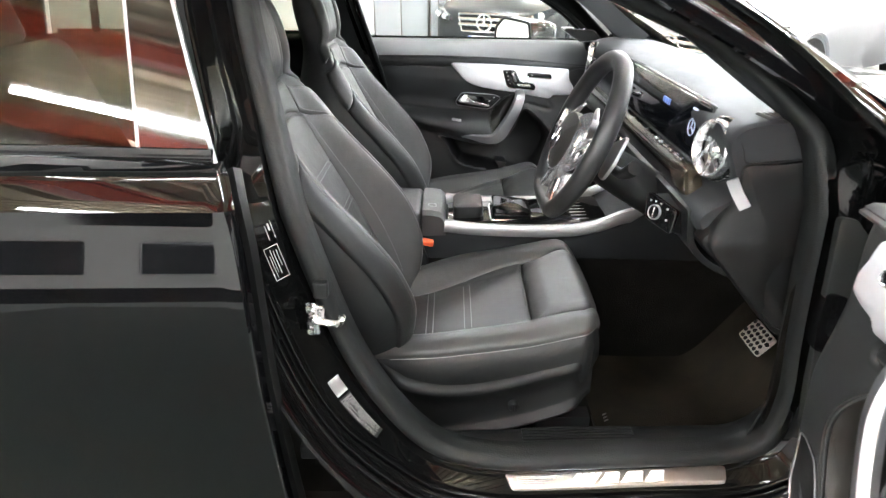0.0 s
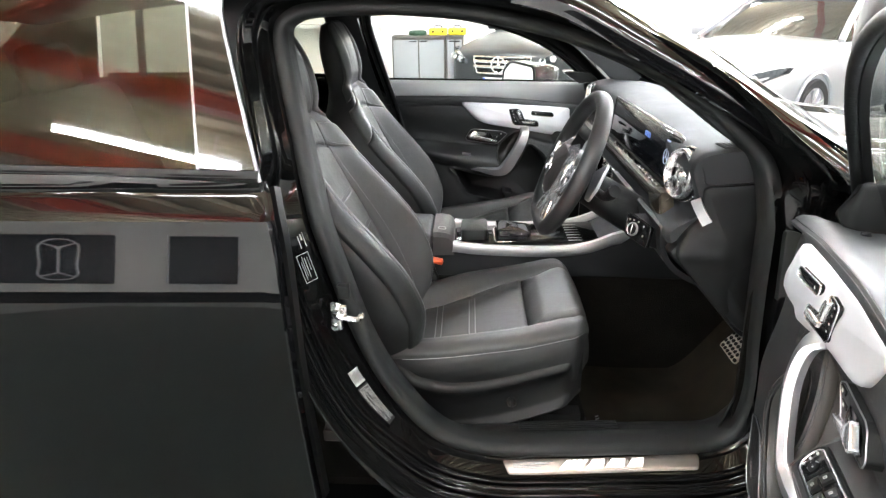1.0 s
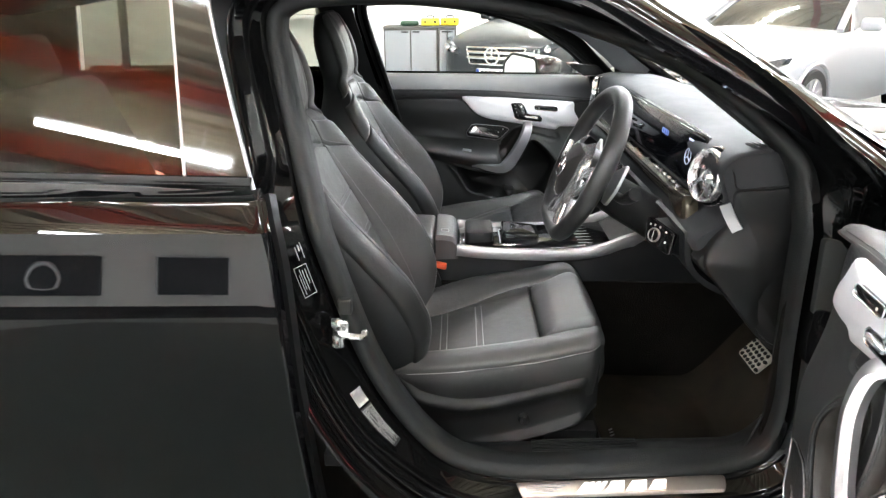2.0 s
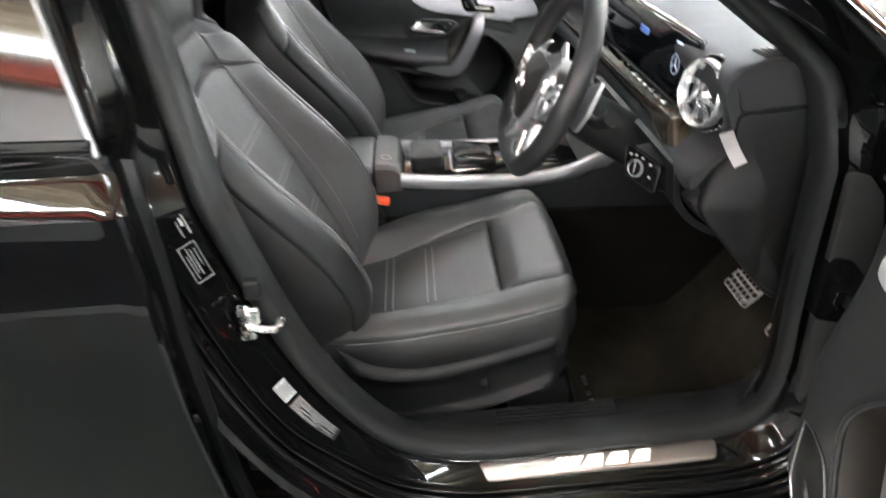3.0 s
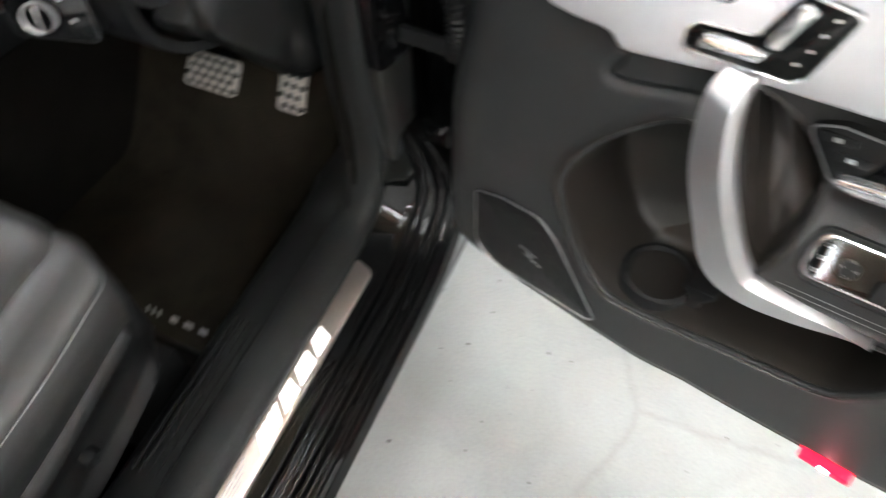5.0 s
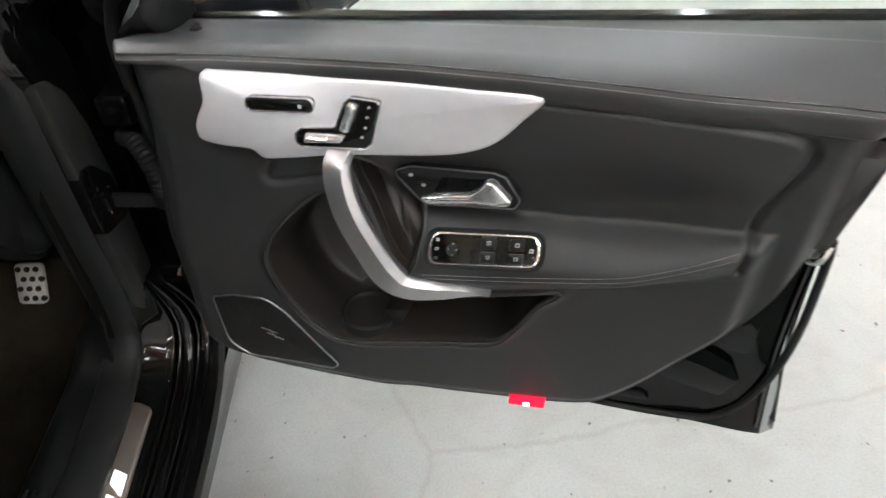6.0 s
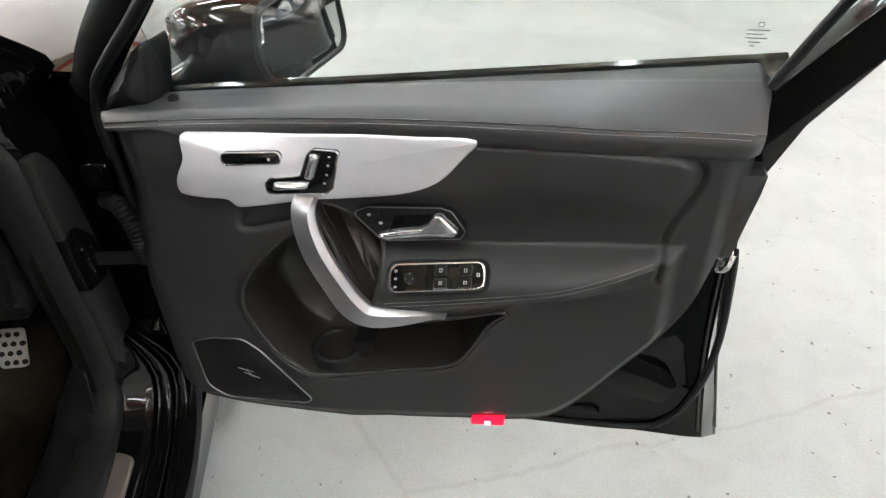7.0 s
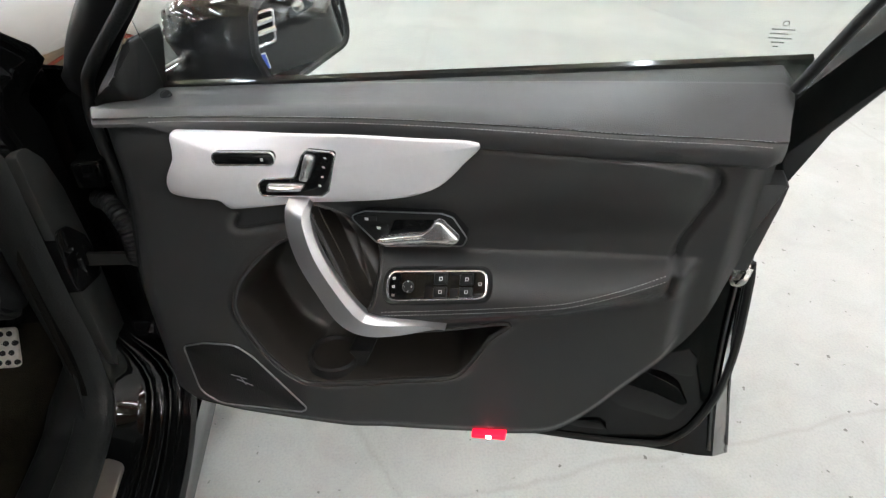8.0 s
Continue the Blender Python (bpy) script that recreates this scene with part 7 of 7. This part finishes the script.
    part("belt_strip", sweep([to(u, -0.050, belt_z(u) + 0.003) for u in np.linspace(0.195, 1.03, 30)], [(-0.006, -0.012), (0.005, -0.012), (0.005, 0.004), (-0.002, 0.007), (-0.006, 0.002)], up=(0, 0, 1)), PIANO, door, "gloss black belt strip")
    if full:
        bm = bmesh.new()
        gm = lambda a, b, n: to(a, -0.0478 + lean(b) + n, b)
        tube([gm(0.973 + 0.0028 * math.cos(q), 1.1575 + 0.0028 * math.sin(q), 0.0) for q in [2 * math.pi * i / 12 for i in range(12)]], 0.0004, 4, True, bm=bm)
        for k, (w, off) in enumerate(((0.020, 0.0), (0.016, -0.002), (0.022, 0.001), (0.011, 0.0), (0.005, 0.0))):
            zz = 1.150 - 0.0050 * k
            x = 0.972 + off - w / 2
            while x < 0.972 + off + w / 2:
                slab([(x, zz), (x + 0.0016, zz), (x + 0.0016, zz + 0.0014), (x, zz + 0.0014)], gm, 0.0, 0.0004, 0.0001, bm)
                x += 0.0025
        part("glass_mark", bm, HARD, door, "small dark etched mark of plain bars")
    # wing mirror
    slant = -0.20 if full else 0.042
    mc = lambda a, b, c: to(0.275 + a, -0.19 + (b * 1.4 if b > 0 else b), 1.053 + 1.06 * c) if full else to(0.374 + 0.79 * a - 0.61 * b, -0.252 + 0.61 * a + 0.79 * b, 1.078 + c)   # a towards the glass, b inwards, c up
    rings = []
    for a, k in ((-0.105, 0.15), (-0.095, 0.45), (-0.07, 0.72), (-0.03, 0.9), (0.02, 0.98), (0.06, 1.0), (0.085, 1.0)):
        rings.append([mc(a + slant * b - 0.15 * c, b * k - 0.01 * (1 - k), c * k) for b, c in rounded([(-0.115, -0.055), (0.075, -0.062), (0.09, 0.0), (0.075, 0.060), (-0.08, 0.072), (-0.118, 0.03)], 0.035, 5)])
    mir = part("wing_mirror", loft(rings), PAINT, door, "black wing mirror", sharp=50)
    part("mirror_rim", sweep([mc(0.087 + slant * b - 0.15 * c, b, c) for b, c in rounded([(-0.112, -0.052), (0.072, -0.059), (0.087, 0.0), (0.072, 0.057), (-0.077, 0.069), (-0.115, 0.03)], 0.033, 5)], circle(0.006, 6), True), SOFT, door)
    part("mirror_glass", loft([[mc(x + slant * b - 0.15 * c, b, c) for b, c in rounded([(-0.106, -0.047), (0.066, -0.054), (0.081, 0.0), (0.066, 0.052), (-0.072, 0.063), (-0.109, 0.028)], 0.03, 5)] for x in (0.075, 0.0885)]), MIRROR, door, "mirror glass")
    part("mirror_foot", loft([[to(0.20 + 0.05 * math.cos(a) * k + 0.05 * (1 - k) + (0 if full else 1.1 * (-0.06 - n)), n, 1.0 + 0.018 * math.sin(a) + 0.022 * (1 - k)) for a in [2*math.pi*i/14 for i in range(14)]] for n, k in ((-0.06, 1.0), (-0.09, 0.85), (-0.125 if full else -0.19, 0.75))]), PAINT, door)
    return door


TRAY = material("smooth_pocket_plastic", (0.022, 0.019, 0.016), 0.30, spec=0.5, var=0.15, vscale=8)
HANDLE_METAL = material("satin_handle_metal", (0.50, 0.50, 0.515), 0.31, metal=0.9, var=0.04, vscale=20)
CARD = material("black_door_card", (0.026, 0.0264, 0.0262), 0.40, spec=0.45, bump=0.4, bscale=900, var=0.12, vscale=10)
HIDE_ROLL = material("black_hide_roll", (0.0265, 0.0264, 0.0270), 0.44, spec=0.7, bump=0.3, bscale=800, var=0.12, vscale=8)
MESHED = material("speaker_mesh", (0.012, 0.012, 0.012), 0.35, bump=1.0, bscale=520, var=0.1, metal=0.3)
build_door(bulged, True)
build_door(shut_door, False)
# skin and lower seam of the shut side are the mirrored flank: lower cover behind the shut door

# ---------------------------------------------------------------- other parked cars
def parked_car(at, turn, paint, label, plate_bars=True, low=False):
    """A simple saloon: at its nose's middle on the floor, heading turned by 'turn' degrees (0: nose towards -y)."""
    R = Matrix.Rotation(radians(turn), 3, "Z")
    T = lambda x, y, z: Vector(at) + R @ Vector((x, y, z))      # x to its left, y rearwards, z up
    c = thing("parked_car", at, label, "car", "other parked cars")
    # body: sections from nose to tail
    secs = [(0.0, 0.60, 0.28, 0.62), (0.04, 0.72, 0.24, 0.70), (0.15, 0.82, 0.21, 0.76), (0.4, 0.875, 0.2, 0.83), (0.8, 0.895, 0.2, 0.90), (1.2, 0.90, 0.2, 0.955), (1.5, 0.90, 0.2, 0.985), (2.2, 0.905, 0.2, 0.99), (3.4, 0.90, 0.2, 1.0), (4.1, 0.87, 0.22, 1.02), (4.4, 0.80, 0.3, 0.98), (4.5, 0.70, 0.4, 0.90)]
    rings = []
    for y, w, z0, z1 in secs:
        ring = []
        for vx, vz in ((-1, 0.06), (-1.0, 0.35), (-1.0, 0.62), (-0.985, 0.80), (-0.93, 0.93), (-0.8, 0.985), (-0.5, 1.01), (0, 1.03), (0.5, 1.01), (0.8, 0.985), (0.93, 0.93), (0.985, 0.80), (1.0, 0.62), (1.0, 0.35), (1, 0.06), (0.85, 0.0), (0, 0.0), (-0.85, 0.0)):
            ring.append(T(w * vx * (1.0 if vz < 0.7 else 1.0), y, lerp(z0, z1, vz)))
        rings.append(ring)
    body = part("body", loft(rings), paint, c, sharp=50)
    # glasshouse
    gl = []
    for y, w, z in ((1.5, 0.72, 0.98), (1.75, 0.71, 1.12), (2.1, 0.66, 1.32), (2.4, 0.62, 1.42), (2.9, 0.61, 1.435), (3.4, 0.60, 1.38), (3.9, 0.62, 1.15), (4.15, 0.64, 1.0)):
        gl.append([T(-w * 1.12, y, 0.96), T(-w, y, z - 0.03), T(-w * 0.85, y, z), T(0, y, z + 0.02), T(w * 0.85, y, z), T(w, y, z - 0.03), T(w * 1.12, y, 0.96)])
    part("glasshouse", loft(gl, False, False), SMOKED, c, "dark windows", solid=0.01, closed=False)
    part("roof", grid(12, 10, lambda s, t: T(lerp(-0.57, 0.57, t), lerp(2.25, 3.45, s), 1.43 + 0.03 * math.sin(math.pi * t) + 0.012 * math.sin(math.pi * s))), paint, c, solid=0.015, closed=False)
    for sg in (-1, 1):
        part("windscreen_pillar", sweep([T(sg * 0.80, 1.47, 0.97), T(sg * 0.72, 1.78, 1.14), T(sg * 0.645, 2.15, 1.35), T(sg * 0.60, 2.45, 1.44)], [(-0.03, -0.02), (0.03, -0.02), (0.03, 0.02), (-0.03, 0.02)]), paint, c)
        # headlamp
        hl = lambda u, v, n: T(sg * (0.56 + 0.30 * u), along([(0.4, 0.0), (0.56, 0.02), (0.62, 0.03), (0.72, 0.075), (0.82, 0.19), (0.875, 0.42)], 0.56 + 0.30 * u) - n, 0.575 + 0.15 * v + 0.07 * u)
        h = part("headlamp", slab(rounded([(-0.15, 0.1), (0.5, 0.0), (0.98, 0.55), (1.02, 0.95), (0.5, 0.85), (-0.1, 0.55)], 0.06), hl, -0.06, 0.07, 0.02), LAMPBODY, c, "clear headlamp with dark inner bezel")
        for u in (0.15, 0.55):
            part("reflector", revolve([(0.0005, 0.0), (0.03, 0.004), (0.042, 0.02), (0.045, 0.03)], hl(u, 0.45, 0.055), R @ Vector((0, -1, 0)), 16), CHROME, h)
        part("door_mirror", rbox((0.2, 0.1, 0.13), 0.04, T(sg * 0.98, 1.75, 1.03), R), paint, c)
        for yy in (0.85, 3.6):
            w = part("wheel", revolve([(0.22, -0.19), (0.31, -0.2), (0.33, -0.17), (0.33, -0.03), (0.31, 0.0), (0.235, -0.008), (0.22, -0.03)], T(sg * 0.915, yy, 0.33), R @ Vector((sg, 0, 0)), 32), TYRE, c)
            bm = revolve([(0.232, -0.02), (0.236, -0.006), (0.22, -0.012), (0.2, -0.05)], T(sg * 0.915, yy, 0.33), R @ Vector((sg, 0, 0)), 32)
            for i in range(10):
                a = 2 * math.pi * i / 10 + 0.06 * (-1) ** i
                sweep([T(sg * 0.895, yy + 0.04 * math.cos(a), 0.33 + 0.04 * math.sin(a)), T(sg * 0.908, yy + 0.225 * math.cos(a), 0.33 + 0.225 * math.sin(a))], circle(0.012, 6), bm=bm)
            part("rim", bm, SATIN_DARK, w)
            part("wheel_arch", sweep([T(sg * 0.912, yy + 0.375 * math.cos(a), 0.33 + 0.375 * math.sin(a)) for a in np.linspace(-0.2, math.pi + 0.2, 20)], [(-0.015, -0.02), (0.015, -0.02), (0.02, 0.0), (0.0, 0.012), (-0.02, 0.0)], up=R @ Vector((sg, 0, 0))), paint, c)
            part("arch_lining", revolve([(0.0005, -0.23), (0.36, -0.23), (0.365, -0.01)], T(sg * 0.913, yy, 0.33), R @ Vector((sg, 0, 0)), 32), HARD, c)
    # grille with twin bars and round emblem
    gr = lambda u, v, n: T(u * 0.42, -0.025 - n + 0.06 * u * u, 0.46 + 0.24 * v)
    g = part("grille", slab(rounded([(-0.85, 0.05), (0.85, 0.05), (1.0, 0.9), (-1.0, 0.9)], 0.08), gr, -0.04, 0.03, 0.01), PIANO, c, "black grille with two bright bars")
    for v in (0.40, 0.68):
        part("bar", sweep([gr(u, v, 0.062) for u in np.linspace(-0.95, 0.95, 12)], circle(0.020, 6)), SATIN_CHROME, g)
    bm = bmesh.new()
    tube([gr(0.24 * math.cos(a) , 0.52 + 0.42 * math.sin(a), 0.085) for a in [2*math.pi*i/28 for i in range(28)]], 0.012, 6, True, bm=bm)
    for a in (90, 210, 330):
        tube([gr(0, 0.52, 0.087), gr(0.24 * math.cos(radians(a)), 0.52 + 0.42 * math.sin(radians(a)), 0.085)], 0.011, 6, bm=bm)
    part("emblem", bm, SATIN_CHROME, g, "chrome round emblem")
    part("grille_frame", sweep([gr(u, v, 0.03) for u, v in rounded([(-0.87, 0.03), (0.87, 0.03), (1.02, 0.92), (-1.02, 0.92)], 0.08)], circle(0.012, 6), True), SATIN_CHROME, g)
    pl = lambda u, v, n: T(u, -0.03 - n, 0.30 + v)
    np_ = part("number_plate", slab([(-0.26, 0.0), (0.26, 0.0), (0.26, 0.11), (-0.26, 0.11)], pl, -0.03, 0.012, 0.002), PLATE, c, "white plate with plain dark bars")
    bm = bmesh.new()
    for k in range(7):
        u = -0.19 + 0.06 * k + (0.02 if k > 3 else 0)
        slab([(u, 0.02), (u + 0.042, 0.02), (u + 0.042, 0.09), (u, 0.09)], pl, 0.01, 0.0135, 0.0003, bm)
    part("plate_bars", bm, HARD, np_)
    part("plate_band", slab([(-0.258, 0.002), (-0.215, 0.002), (-0.215, 0.108), (-0.258, 0.108)], pl, 0.01, 0.0132, 0.0003), BLUE, np_)
    part("lower_intake", slab(rounded([(-0.75, 0.24), (0.75, 0.24), (0.70, 0.34), (-0.70, 0.34)], 0.03), lambda u, v, n: T(u, 0.07 * (u / 0.75) ** 2 - n + 0.03, v), -0.05, 0.02, 0.01), HARD, c)
    return c


BLACK_PAINT = material("other_black_car_paint", (0.006, 0.006, 0.0065), 0.3, spec=0.0, coat=1.0, var=0.1)
SMOKED = material("parked_car_glass", (0.02, 0.022, 0.022), 0.05, var=0.0)
LAMPBODY = material("headlamp_body", (0.05, 0.055, 0.06), 0.08, metal=0.0, coat=0.6, var=0.4, vscale=25)
parked_car((0.34, 7.93, 0.0), -28, GREY_PAINT, "dark grey saloon parked nose-on by the cabinets")
parked_car((2.01, 5.55, 0.0), -50, SILVER_PAINT, "bright silver saloon parked nose-on beside the black car")
parked_car((4.3, 4.35, 0.0), -50, SILVER_PAINT, "bright silver saloon parked further along the row")
parked_car((1.92, -4.44, 0.0), 204, BLACK_PAINT, "black saloon parked nose-on across the hall")

# ---------------------------------------------------------------- cabinets along the far wall
def cabinet(x, y, w, label):
    c = thing("cabinet", (x + w/2, y, 0.0), label, "cabinet", "grey workshop cabinets")
    part("body", rbox((w, 0.5, 0.86), 0.006, (x + w/2, y + 0.27, 0.46)), CAB_DARK, c, "dark cabinet carcass")
    for k in range(2):
        xa = x + 0.02 + k * (w/2 - 0.012)
        d = part("door", rbox((w/2 - 0.03, 0.022, 0.78), 0.004, (xa + (w/2 - 0.03)/2, y + 0.008, 0.475)), CAB_GREY, c, "flat grey door")
        part("pull", rbox((0.10, 0.02, 0.018), 0.005, (xa + (w/2 - 0.03) * (0.8 if k == 0 else 0.2), y - 0.008, 0.845)), HARD, d)
    part("top", rbox((w + 0.01, 0.53, 0.03), 0.005, (x + w/2, y + 0.26, 0.905)), CAB_DARK, c)


cabinet(-1.21, 8.7, 0.77, "grey two-door workshop cabinet with a dark frame")
cabinet(-0.43, 8.7, 0.25, "narrow grey workshop cabinet beside the parked car")
def yellow_case(x, y):
    th = thing("tool_case", (x, y, 0.92), "yellow plastic tool case on a cabinet", "tool case", "clutter on the cabinets")
    part("shell", rbox((0.26, 0.18, 0.10), 0.02, (x, y, 0.972)), YELLOW, th)
    part("handle", tube(spline([(x - 0.05, y, 1.02), (x - 0.04, y, 1.05), (x + 0.04, y, 1.05), (x + 0.05, y, 1.02)], 4), 0.008, 6), HARD, th)
    for s in (-0.07, 0.07):
        part("catch", rbox((0.03, 0.012, 0.03), 0.004, (x + s, y - 0.092, 0.975)), HARD, th)


yellow_case(-0.55, 8.9)
yellow_case(-0.27, 8.95)
th = thing("coil", (-0.85, 8.9, 0.92), "dark green hose coil on a cabinet", "hose")
part("hose", loft([[Vector((-0.85 + (0.10 + 0.035 * math.cos(b)) * math.cos(a), 8.9 + (0.10 + 0.035 * math.cos(b)) * math.sin(a), 0.955 + 0.035 * math.sin(b))) for b in [2*math.pi*j/10 for j in range(10)]] for a in [2*math.pi*i/24 for i in range(24)]], True, False, True), material("green_hose", (0.03, 0.07, 0.04), 0.5), th)
# low shelf left of the cabinets
sh = thing("wall_shelf", (-2.2, 9.45, 0.0), "white shelf with dark machines by the wall", "shelf")
part("board", rbox((1.6, 0.4, 0.05), 0.006, (-2.2, 9.35, 1.05)), LAMP_CASE, sh)
for s in (-0.7, 0.7):
    part("bracket", rbox((0.05, 0.36, 1.02), 0.006, (-2.2 + s, 9.37, 0.512)), LAMP_CASE, sh)
mc = thing("machine", (-2.0, 9.3, 1.075), "squat dark workshop machine on the shelf", "machine")
part("case", rbox((0.5, 0.3, 0.12), 0.02, (-2.0, 9.3, 1.135)), CAB_DARK, mc)
part("lid", rbox((0.16, 0.2, 0.1), 0.02, (-1.84, 9.3, 1.245)), CAB_GREY, mc)
